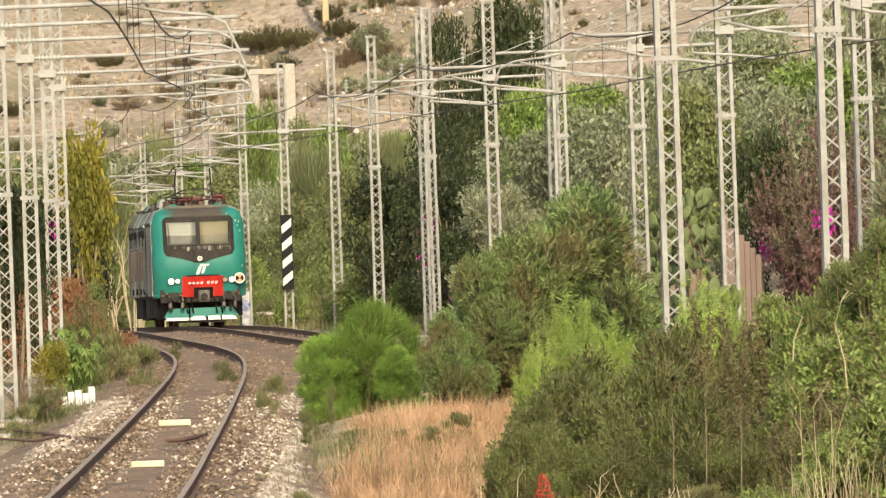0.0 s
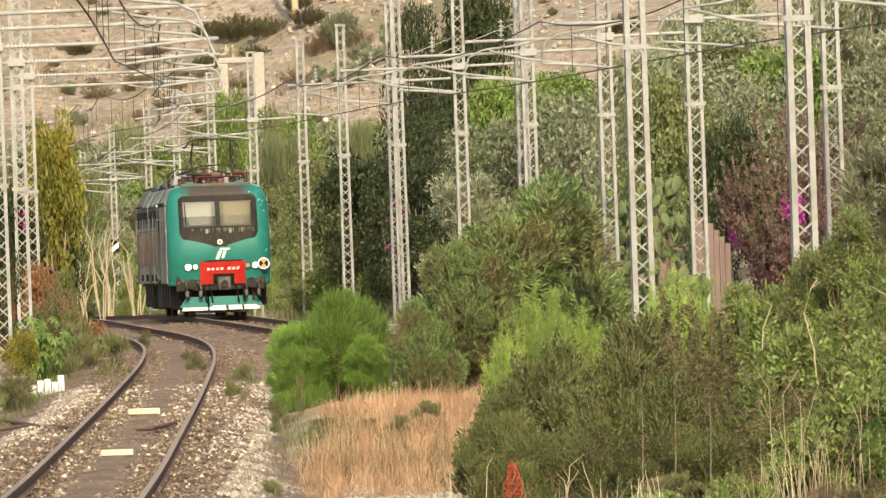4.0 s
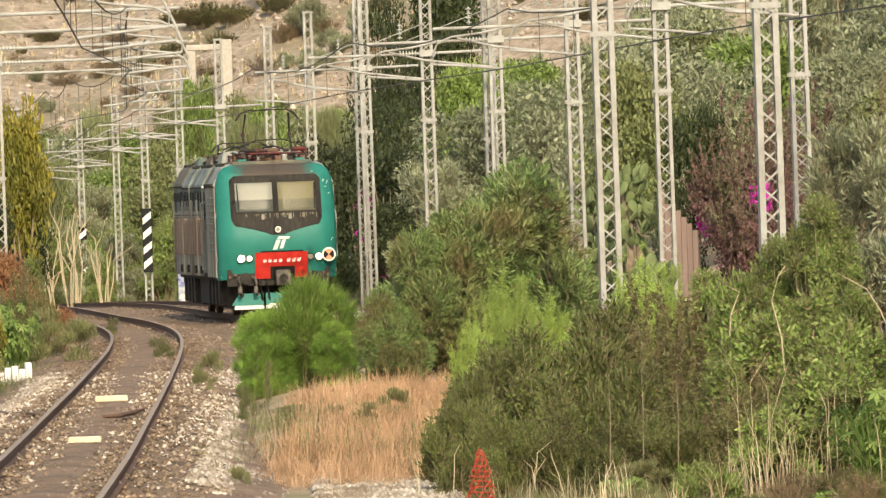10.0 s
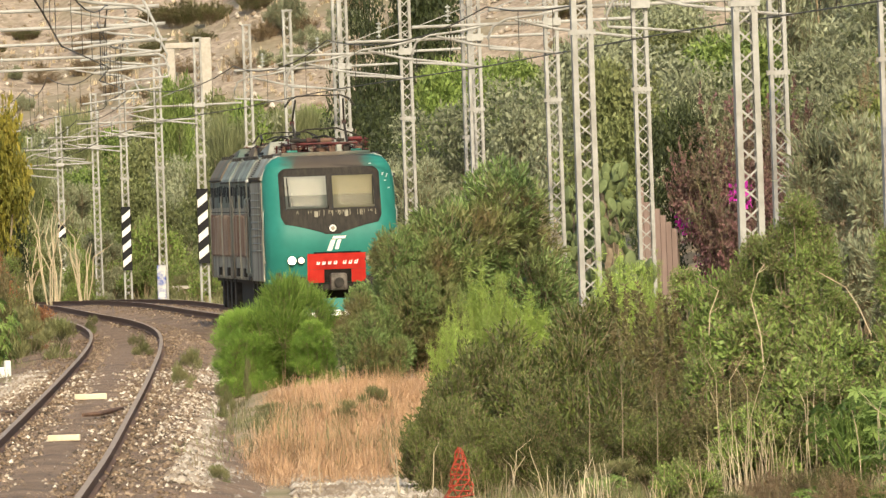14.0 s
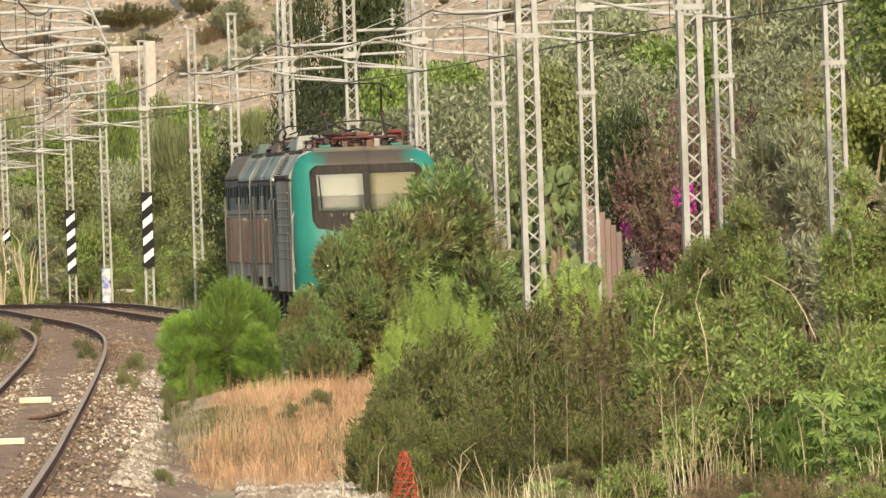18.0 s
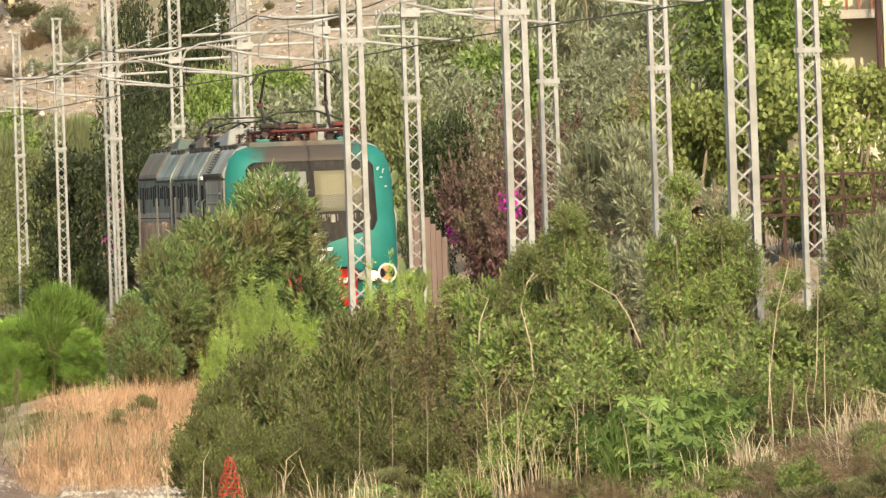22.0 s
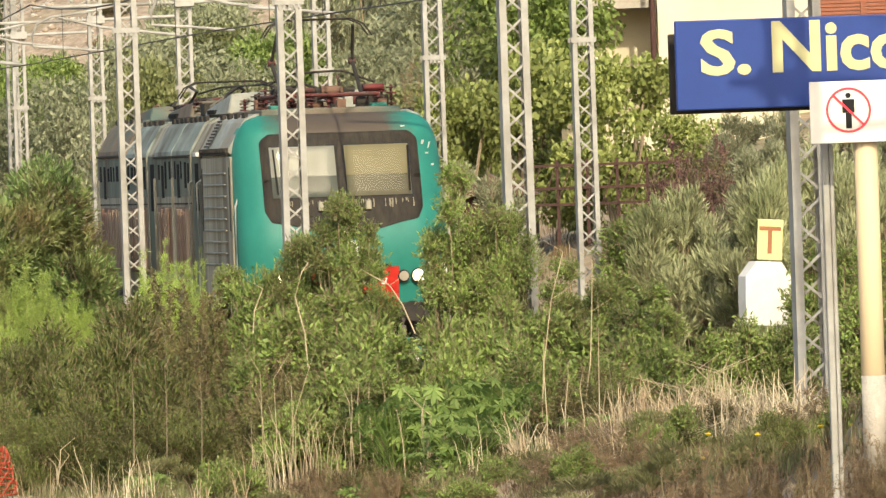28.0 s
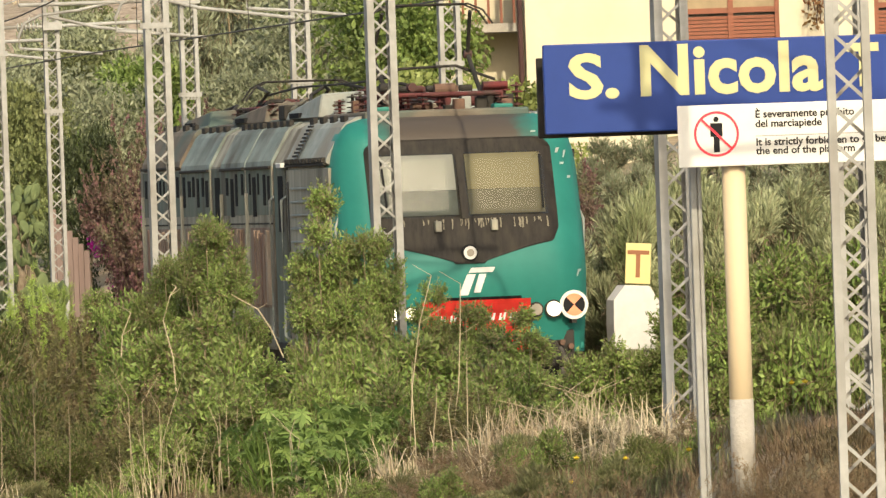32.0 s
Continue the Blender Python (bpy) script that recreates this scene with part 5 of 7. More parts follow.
    lv = np.stack([base, base + ld * (ll * 0.5)[:, None] + sd * wd[:, None], base + ld * ll[:, None], base + ld * (ll * 0.5)[:, None] - sd * wd[:, None]], axis=1).reshape(-1, 3)
    k = np.array([0.48 / np.percentile(np.hypot(lv[:, 0], lv[:, 1]), 98), 0, 1.0 / np.percentile(lv[:, 2], 99.7)])
    k[1] = k[0]
    return (lv * k, np.arange(4 * m).reshape(-1, 4)), (wv * k, wq)


def palmate(rng, n, size, lobes=7):
    """Broad star-shaped leaves on long stalks, in unit size."""
    verts, quads, wv = [], [], []
    bm = bmesh.new()
    for k in range(n):
        a, q = rng.random() * 6.283, math.sqrt(rng.random()) * 0.46
        z = 0.15 + 0.83 * rng.random() * (1 - 0.8 * q * q)
        c = np.array([q * math.cos(a), q * math.sin(a), z])
        tube(bm, [(c[0] * 0.2, c[1] * 0.2, max(z - 0.45, -0.1)), (c[0] * 0.7, c[1] * 0.7, z - 0.14), tuple(c)], [0.008, 0.006, 0.004], 4, cap=False)
        nrm = np.array([0.5 * math.cos(a), 0.5 * math.sin(a) - 0.5, 0.75]) + rng.normal(size=3) * 0.3
        nrm /= np.linalg.norm(nrm)
        u = np.cross(nrm, [0.1, 0.2, 1.0])
        u /= np.linalg.norm(u)
        w = np.cross(nrm, u)
        s = size * (0.6 + 0.6 * rng.random())
        for j in range(lobes):
            b = 2.5 * (j / (lobes - 1) - 0.5) * 2 + 0.2 * rng.random()
            d = math.cos(b) * w + math.sin(b) * u
            e = -math.sin(b) * w + math.cos(b) * u
            ln = s * (1.0 - 0.4 * abs(j / (lobes - 1) - 0.5) * 2)
            i = len(verts)
            verts += [c, c + d * ln * 0.5 + e * ln * 0.16, c + d * ln - nrm * ln * 0.2, c + d * ln * 0.5 - e * ln * 0.16]
            quads.append((i, i + 1, i + 2, i + 3))
    return (np.array(verts), np.array(quads)), bm


class Plant:
    """A kind of bush or tree in unit size (width 1, height 1), copied to its places."""

    def __init__(self, name, label, category, group, material, n, size, aspect, seed, k=26, upright=0.0, trunk=0.012, stem=6, bottom=0.10, r=(0.16, 0.26), bark=None, shell=0.5, flowers=None, variants=2, grown=None, palm=None, tuft=None):
        self.kinds, self.count, self.high = [], 0, []
        self.rng = random.Random(seed)
        jobs = [(v, 1.0) for v in range(variants)]
        if grown and variants > 1:
            jobs += [(v + 7, 2.2) for v in range(2)]
        if tuft:
            jobs = [(v + 7 * k, t) for k, t in enumerate((0.6, 1.0, 1.7, 2.9)) for v in range(2)]
        self.by_height = {}
        for v, tall in jobs:
            g = np.random.default_rng(seed + 17 * v)
            e = new(name)
            tagged(e, label, category, group)
            c, rr = clumped(g, k, bottom, 0.88, r=r)
            if grown:
                (vv, qq), (wv, wq) = twiggy(g, grown[0][0], int(grown[0][1] * tall ** 0.7), *grown[0][2:], tall=tall, **grown[1])
                new("trunk", raw_mesh("trunk", wv, wq, bark or M_BARK)).parent = e
            elif tuft:
                (vv, qq), (wv, wq) = tufted(g, *tuft[0], tall=tall, **tuft[1])
                new("trunk", raw_mesh("trunk", wv, wq, bark or M_BARK)).parent = e
            elif palm:
                (vv, qq), bm = palmate(g, *palm)
                part("trunk", bm, bark or M_BARK, e)
            else:
                part("trunk", stems(g, stem, 0.32, -0.12, trunk), bark or M_BARK, e)
                vv, qq = leaves(c, rr, n, size, aspect, g, upright, shell)
            crown = new("crown", raw_mesh("crown", vv, qq, material))
            crown.parent = e
            if flowers:
                fm, fn, fs, flab = flowers
                vv, qq = leaves([c[i] for i in g.choice(len(c), 4)], [(0.10, 0.10, 0.08)] * 4, fn, fs, 0.9, g)
                fl = tagged(new("blossom", raw_mesh("blossom", vv, qq, fm)), flab)
                fl.parent = e
            if tuft:
                self.by_height.setdefault(tall, []).append([e, False])
            else:
                (self.kinds if tall < 2 else self.high).append([e, False])

    def put(self, x, y, w, top, depth=None, label="", z=None):
        """Stand one at x, y, w wide and reaching up to the height top."""
        z = (ground_z(x, y) if z is None else z) - 0.05
        h = max(top - z, 0.38 * w)
        pool = self.high if self.high and h > 1.65 * w else self.kinds
        if self.by_height:
            pool = self.by_height[min(self.by_height, key=lambda t: abs(math.log(h / w / t)))]
        slot = pool[self.count % len(pool)]
        self.count += 1
        s = w / 0.96
        m = Matrix.LocRotScale((x, y, z), Euler((0, 0, 0 if depth else self.rng.uniform(0, 6.28))), (s, (depth or w) / 0.96, h / 1.02))
        if not slot[1]:
            slot[1] = True
            slot[0].matrix_basis = m
            ob = slot[0]
        else:
            ob = copy_thing(slot[0], m @ Matrix.Diagonal([1 / v for v in slot[0].scale] + [1]))
        if label:
            tagged(ob, label)
        return ob


oleander = Plant("oleander_bush", "dense oleander bush with narrow leaves, some brown", "bush", "oleanders", L_OLEANDER, 1, 0, 0, 11, variants=2, bark=M_TWIG, tuft=((22, 3000, 16, 0.038, 0.18), dict(up=0.8, fan=0.75, depth=0.35, lobe=(0.13, 0.22), spread=0.36, twig=0.05)))
pine = Plant("young_pine", "small bright green young pine bush beside the ballast", "bush", "young pines", L_PINE, 1, 0, 0, 21, variants=2, bark=M_TWIG, tuft=((30, 1500, 26, 0.085, 0.055), dict(up=0.9, fan=0.55, depth=0.35, lobe=(0.13, 0.20), spread=0.36, twig=0.10, face=0.5, skirt=0.0)))
feather = Plant("feathery_shrub", "feathery bright green shrub among the bushes", "bush", "feathery shrubs", L_FEATHER, 11000, 0.07, 0.09, 31, k=26, upright=0.6, r=(0.10, 0.2), shell=0.1, bark=M_TWIG, grown=((56, 20, 26, 0.055, 0.09), dict(twig=0.15, rise=0.7, spread=0.8, low=0.2, thick=0.002, leaf_out=0.6, ragged=0.4, start=0.1, wide=0.3)))
darkshrub = Plant("dark_shrub", "dark olive-brown evergreen shrub", "bush", "dark shrubs", L_DARK, 20000, 0.028, 0.32, 41, k=80, upright=0.6, r=(0.06, 0.13), shell=0.2, bark=M_TWIG, grown=((130, 18, 18, 0.024, 0.34), dict(twig=0.13, rise=0.9, spread=0.6, low=0.15, thick=0.002, leaf_out=0.65, ragged=0.28, full=0.45, start=0.10, wide=0.32)))
shrub = Plant("green_shrub", "open green shrub with thin pale stems", "bush", "green shrubs", L_MID, 1, 0, 0, 51, variants=3, bark=M_TWIG, tuft=((22, 1300, 10, 0.050, 0.38), dict(up=0.35, fan=1.1, depth=0.8, lobe=(0.09, 0.17), spread=0.42, twig=0.15, thick=0.006, inner=0.1, face=0.5)))
silver = Plant("olive_shrub", "silvery grey-green wild olive shrub", "bush", "olive shrubs", L_OLIVE, 1, 0, 0, 61, variants=2, bark=M_TWIG, tuft=((20, 1100, 15, 0.050, 0.22), dict(up=1.1, fan=0.6, depth=0.5, lobe=(0.09, 0.17), spread=0.39, twig=0.12, thick=0.004)))
olive = Plant("olive_tree", "grey-green olive tree on the slope", "tree", "olive trees", L_OLIVE, 13000, 0.028, 0.4, 71, k=38, trunk=0.022, stem=4, bottom=0.25, r=(0.10, 0.18), shell=0.35)
oak = Plant("broadleaf_tree", "dull green broadleaf tree with brownish patches", "tree", "broadleaf trees", L_OAK, 13000, 0.027, 0.55, 81, k=40, trunk=0.024, stem=4, bottom=0.25, r=(0.10, 0.18), shell=0.35)
forest = Plant("evergreen_tree", "tall dark evergreen tree", "tree", "evergreen trees", L_FOREST, 13000, 0.026, 0.5, 91, k=44, trunk=0.024, stem=3, bottom=0.12, r=(0.10, 0.17), shell=0.35)
bright = Plant("light_green_tree", "fresh light green tree on the slope", "tree", "light green trees", L_MID, 12000, 0.028, 0.5, 101, k=36, trunk=0.024, stem=3, bottom=0.22, r=(0.10, 0.18), shell=0.35)
fig = Plant("vine_tree", "broad-leaved yellow-green tree beside the house", "tree", "vine trees", L_FIG, 12000, 0.030, 0.75, 111, k=34, trunk=0.02, stem=6, bottom=0.15, r=(0.10, 0.18), shell=0.25)
boug = Plant("bougainvillea", "faded purple bougainvillea with a magenta cluster", "bush", "bougainvilleas", L_BOUG, 1, 0.02, 0.6, 121, k=30, bark=M_TWIG, grown=((90, 20, 17, 0.02, 0.6), dict(twig=0.14, rise=0.3, spread=1.0, low=0.2, thick=0.002, leaf_out=0.7, ragged=0.35, start=0.1)), flowers=(L_MAGENTA, 420, 0.022, "vivid magenta blossom cluster"))
pinkbush = Plant("flowering_shrub", "green shrub dotted with pink blossom", "bush", "flowering shrubs", L_FOREST, 11000, 0.032, 0.5, 131, k=30, r=(0.12, 0.2), shell=0.25, flowers=(L_MAGENTA, 260, 0.03, "pink blossom"))
reed = Plant("reed_clump", "tall pale green reed clump", "reeds", "reed clumps", L_REED, 15000, 0.085, 0.07, 141, k=26, upright=0.8, r=(0.10, 0.18), shell=0.1, stem=14, trunk=0.006, bark=M_STALK)
yellow = Plant("yellowing_tree", "leafy tree turning yellow beside the side track", "tree", "yellowing trees", L_YELLOW, 11000, 0.034, 0.6, 151, k=30, trunk=0.02, stem=3, bottom=0.30, r=(0.12, 0.2), shell=0.3, variants=1)
rust = Plant("rusty_shrub", "dead rust-brown shrub by the side track", "bush", "rusty shrubs", L_RUST, 9000, 0.034, 0.4, 161, k=26, r=(0.12, 0.2), shell=0.2)
brown = Plant("brown_scrub", "low brown dry scrub", "bush", "brown scrub", L_BROWN, 9000, 0.035, 0.3, 171, k=26, upright=0.4, r=(0.12, 0.2), shell=0.15, bark=M_TWIG, grown=((60, 15, 13, 0.028, 0.24), dict(twig=0.16, rise=0.6, spread=0.85, low=0.25, thick=0.0035, leaf_out=0.6, ragged=0.4)))
scrub = Plant("mixed_shrub", "leafy green shrub on the cutting's slope", "bush", "slope shrubs", L_MID, 1, 0, 0, 57, variants=3, bark=M_TWIG, tuft=((22, 1700, 10, 0.046, 0.36), dict(up=0.35, fan=1.1, depth=0.8, lobe=(0.10, 0.19), spread=0.40, twig=0.15, thick=0.005, inner=0.1, face=0.5)))
myrtle = Plant("evergreen_shrub", "low dark green small-leaved evergreen shrub", "bush", "evergreen shrubs", L_MYRTLE, 1, 0, 0, 47, variants=2, bark=M_TWIG, tuft=((26, 2300, 13, 0.034, 0.34), dict(up=1.3, fan=0.75, depth=0.7, lobe=(0.09, 0.17), spread=0.40, twig=0.14, thick=0.004, face=0.6)))
wormwood = Plant("silver_spray_shrub", "silvery shrub with upright leafy sprays", "bush", "silver sprays", L_SPRAY, 1, 0, 0, 67, variants=2, bark=M_TWIG, tuft=((26, 900, 22, 0.070, 0.16), dict(up=1.5, fan=0.42, depth=0.45, lobe=(0.07, 0.13), spread=0.42, twig=0.17, thick=0.004)))
castor = Plant("castor_plant", "lush castor plant with big green leaves", "bush", "castor plants", L_CASTOR, 3000, 0.095, 0.5, 181, k=22, bark=L_CASTOR, palm=(85, 0.15))
herb = Plant("green_herb", "low tuft of green weeds", "weeds", "weeds", L_GRASS, 2500, 0.12, 0.12, 191, k=12, upright=0.7, r=(0.12, 0.2), shell=0.1, stem=3)

# bushes between the tracks
oleander.put(1.74, 116.5, 3.53, 3.33, label="large dense oleander bush with narrow leaves")
oleander.put(0.6, 115.3, 2.27, 2.36, label="smaller oleander bush with reddish brown leaves at its foot")
oleander.put(0.13, 114, 1.3, 1.52, label="low oleander bush with reddish brown leaves")
pine.put(-1.3, 119.5, 1.81, 1.68)
pine.put(-1.9, 119, 1.08, 1.17, label="low bright green young pine")
pine.put(-0.78, 118.6, 0.85, 0.96, label="low bright green young pine")
feather.put(1.71, 104.5, 0.87, 1.83)
feather.put(1.24, 103, 0.66, 1.3)
feather.put(2.38, 105, 0.88, 1.43)
feather.put(1.96, 103.5, 0.71, 1.58)
feather.put(3.51, 100, 0.98, 1.97)
feather.put(3.92, 99, 0.82, 1.81)
feather.put(5.04, 86, 0.78, 1.89)
myrtle.put(1.26, 86, 1.63, 1.15)
myrtle.put(2.21, 88, 2.20, 1.54)
darkshrub.put(3.08, 90, 2.05, 1.65)
darkshrub.put(3.61, 88, 1.87, 1.56)
myrtle.put(1.76, 84, 1.65, 0.88)
myrtle.put(2.78, 84, 1.91, 0.91)
myrtle.put(0.85, 83, 0.94, 0.62)
darkshrub.put(3.65, 82, 1.62, 0.99)
shrub.put(4.33, 86, 1.24, 2.18)
shrub.put(3.89, 88, 0.87, 1.92)
scrub.put(4.86, 82.5, 0.94, 2.75, label="leafy green shrub beside the track")
scrub.put(5.18, 82, 0.68, 1.98, label="leafy green shrub beside the track")
scrub.put(4.43, 83, 0.82, 2.31, label="leafy green shrub beside the track")
scrub.put(5.98, 80.6, 0.92, 3.04, label="leafy green shrub beside the track")
scrub.put(6.47, 80.4, 0.79, 2.56, label="leafy green shrub beside the track")
scrub.put(7.11, 80.2, 0.79, 1.96, label="leafy green shrub beside the track")
scrub.put(7.46, 79.5, 0.72, 1.74, label="leafy green shrub beside the track")
scrub.put(7.96, 79, 0.9, 1.67, label="leafy green shrub beside the track")
shrub.put(6.13, 79.6, 1.03, 1.57)
shrub.put(7.55, 77, 1.28, 1.48)
shrub.put(4.32, 80, 1.58, 1.74)
shrub.put(5.06, 78.5, 1.43, 1.43)
shrub.put(5.78, 77, 1.40, 1.43)
shrub.put(6.58, 76, 1.50, 1.47)
shrub.put(7.40, 75, 1.25, 1.23)
shrub.put(7.98, 74.5, 1.02, 1.22)
shrub.put(4.60, 77, 1.40, 1.06)
darkshrub.put(4.00, 78, 1.42, 0.94)
darkshrub.put(6.65, 72, 1.31, 0.98, label="low dark shrub on the grassy bank")
darkshrub.put(7.25, 66.5, 0.96, 0.79, label="low brownish shrub on the bank")
for a in ((6.95, 53.6, 0.53, 0.94), (7.24, 53, 0.68, 0.94), (7.58, 52.5, 0.68, 0.98), (6.54, 53, 0.60, 0.90), (6.40, 56, 0.85, 0.77), (7.23, 51.5, 0.59, 0.85), (6.09, 58, 0.83, 0.67), (6.24, 64, 0.82, 0.70), (5.92, 66, 0.95, 0.50)):
    brown.put(*a)
brown.put(7.91, 64, 1.26, 0.68)
brown.put(8.60, 64, 1.26, 0.66)
brown.put(9.19, 64, 1.16, 0.68)
for u_x, u_y, u_w, u_t in ((4.74, 73, 0.94, 0.84), (5.22, 73.5, 1.11, 1.00), (5.66, 73, 1.11, 0.97), (5.97, 72.5, 0.82, 0.83), (5.28, 71.5, 1.03, 0.67)):
    castor.put(u_x, u_y, u_w, u_t)
scrub.put(10.44, 92.5, 1.33, 0.97, label="small leafy shrub at the foot of the marker board")
scrub.put(10.99, 92, 0.91, 0.91, label="small leafy shrub beside the mast")
wormwood.put(11.50, 97, 1.47, 2.82)
wormwood.put(12.43, 96, 1.60, 3.00)
for a in ((4.89, 76, 1.15, 1.30), (5.51, 75, 1.02, 1.19), (4.36, 77, 1.17, 0.84), (6.22, 74, 1.01, 1.07), (6.96, 73.5, 0.89, 0.99), (3.82, 80, 1.03, 1.39), (4.00, 76, 1.04, 0.64)):
    shrub.put(*a)
for a in ((1.75, 81, 1.04, 0.52), (2.45, 80, 1.03, 0.41), (3.12, 80, 1.15, 0.56), (1.25, 81, 0.92, 0.42), (7.23, 62, 0.80, 0.82)):
    myrtle.put(*a)
rb = random.Random(31)
for i in range(90):
    y = rb.uniform(58, 82)
    x = rb.uniform(0.028, 0.135) * y
    if abs(x - 7.5) < 0.5 and y < 60:
        continue
    w = rb.uniform(0.35, 0.8)
    rb.choice((herb, herb, castor, brown, darkshrub, shrub)).put(x, y, w, ground_z(x, y) + w * rb.uniform(0.4, 0.65))
# beyond the main track, low bushes first
silver.put(8.07, 122, 2.59, 3.94)
silver.put(8.96, 117, 1.95, 3.06)
wormwood.put(10.73, 101, 1.99, 2.59)
wormwood.put(11.71, 100, 1.67, 2.97)
wormwood.put(12.36, 99, 1.80, 3.17)
wormwood.put(13.29, 98, 1.93, 2.91)
wormwood.put(14.13, 97, 1.76, 2.95)
scrub.put(11.71, 93, 1.41, 1.94)
scrub.put(12.72, 94, 1.85, 2.12)
scrub.put(13.45, 93, 1.83, 2.17)
scrub.put(11.59, 90, 1.50, 1.35, label="fresh green shrub on the cutting's slope")
scrub.put(12.70, 90, 1.77, 1.24, label="fresh green shrub on the cutting's slope")
scrub.put(10.40, 104, 1.81, 2.32, label="glossy green shrub below the house")
brown.put(13.21, 101, 2.30, 2.38)
forest.put(6.36, 150, 1.93, 4.99)
boug.put(7.66, 149, 2.82, 4.53)
boug.put(8.80, 154, 2.33, 4.67)
boug.put(12.97, 121, 1.83, 3.30, label="purple-leaved climber on the fence below the house")
brown.put(10.42, 150, 1.25, 5.31)
fig.put(10.57, 140, 2.44, 4.96)
fig.put(12.04, 142, 3.23, 5.54)
fig.put(13.38, 139, 2.74, 5.43)
fig.put(13.97, 132, 2.00, 3.95)
olive.put(2.24, 192, 3.78, 5.41)
olive.put(4.12, 190, 3.74, 6.26)
silver.put(1.41, 186, 2.54, 3.74)
olive.put(5.70, 180, 3.27, 6.84)
oak.put(6.09, 176, 2.93, 6.33)
olive.put(8.17, 172, 3.13, 6.18)
olive.put(10.60, 165, 3.25, 6.08)
bright.put(2.59, 205, 2.95, 6.90)
pinkbush.put(-1.45, 218, 3.30, 5.15)
pinkbush.put(0.34, 208, 2.68, 4.51, label="dark green shrub in shade")
forest.put(0.25, 222, 3.36, 6.31)
forest.put(2.24, 240, 3.45, 11.06)
forest.put(0.42, 250, 2.84, 10.71)
oak.put(-2.46, 232, 3.34, 4.09)
oak.put(-4.62, 273.1, 3.10, 2.50)
reed.put(-5.31, 295.6, 3.36, 6.29)
olive.put(-7.34, 313.4, 3.56, 5.37)
oak.put(-10.46, 364.8, 4.70, 6.12)
reed.put(-14.12, 415.2, 4.72, 6.32)
silver.put(-16.70, 420, 5.41, 5.81)
reed.put(-17.25, 380, 4.61, 6.19)
bright.put(-7.84, 330, 2.25, 9.26)
oak.put(-6.79, 318.8, 3.62, 3.94)
shrub.put(-4.50, 264.1, 2.20, 1.52)
shrub.put(-6.58, 283.8, 2.37, 0.83)
shrub.put(-2.30, 224, 2.21, 1.50)
for a in ((-20.10, 420, 4.77, 4.34), (-18.04, 420, 4.45, 3.95), (-15.26, 410, 4.04, 4.15), (-10.83, 356.6, 4.05, 4.17), (-8.04, 309.9, 2.82, 3.02), (-5.54, 292.4, 3.10, 4.49), (-3.43, 268.8, 2.65, 5.12)):
    oak.put(*a)
for a in ((-19.24, 420, 3.50, 1.44), (-13.49, 367.8, 3.06, 1.78), (-8.39, 304.6, 2.54, 2.34), (-3.47, 249.8, 2.08, 2.32), (-11.21, 336.1, 2.29, 1.07), (-17.17, 415.9, 3.15, 1.07)):
    shrub.put(*a)
for a in ((-20.16, 380, 5.47, 5.42), (-17.44, 390, 5.61, 5.37), (-13.59, 390, 5.61, 5.24), (-9.78, 380, 5.47, 5.35), (-5.81, 350, 5.04, 5.57)):
    bright.put(*a)
for a in ((14.53, 128, 1.75, 3.79), (15.17, 126, 1.91, 3.84), (15.88, 124, 1.88, 3.70), (16.76, 122, 2.03, 3.65), (17.60, 120, 2.00, 3.69), (12.95, 112, 1.36, 3.24), (13.27, 109, 1.40, 3.13)):
    silver.put(*a)
for a in ((-20.24, 420, 3.18, 0.20), (-18.18, 420, 2.86, -0.03), (-13.90, 362.7, 2.47, 0.44), (-11.41, 330, 2.00, 0.25), (-8.76, 299.6, 2.04, 0.66), (-6.99, 278.3, 1.69, 0.57), (-5.00, 257.6, 1.76, 0.79), (-2.97, 236, 1.97, 1.09), (-1.61, 222, 1.85, 1.32), (-0.82, 216, 1.64, 1.67)):
    shrub.put(*a)
for a in ((-15.83, 385.7, 2.34, -0.26), (-10.13, 313.3, 1.66, 0.12), (-6.26, 269.1, 1.43, 0.32), (-3.80, 242.6, 1.47, 0.70), (-2.17, 225.7, 1.20, 0.63)):
    herb.put(*a)
# trees whose darkened leaf colour stands for the black shade in this gap
for a in ((0.57, 206.1, 2.6, 3.2), (1.71, 196.8, 2.4, 2.9), (2.74, 186.8, 2.2, 2.6), (3.68, 177.8, 2.0, 2.5), (-0.5, 213.0, 2.6, 5.0), (-1.1, 219.0, 2.4, 3.4)):
    forest.put(*a)
# trees closing the view behind the far bend
for i, a in enumerate(((-24.3, 404, 3.8, 7.6), (-24.1, 420, 3.7, 7.7), (-21.6, 396, 4.3, 6.8), (-20.9, 404, 4.6, 8.3), (-20.5, 420, 4.8, 8.1), (-18.6, 404, 4.8, 7.4), (-18.2, 420, 4.5, 7.3), (-16.0, 396, 4.9, 8.1), (-14.9, 396, 3.6, 7.8), (-14.4, 412, 4.6, 7.6), (-13.5, 420, 4.9, 7.2), (-12.3, 420, 4.4, 7.1), (-10.8, 404, 3.7, 6.6), (-9.6, 404, 4.0, 7.3), (-8.8, 420, 4.8, 6.9), (-7.6, 420, 4.1, 7.4))):
    (reed, bright, oak, olive)[i % 4].put(*a)
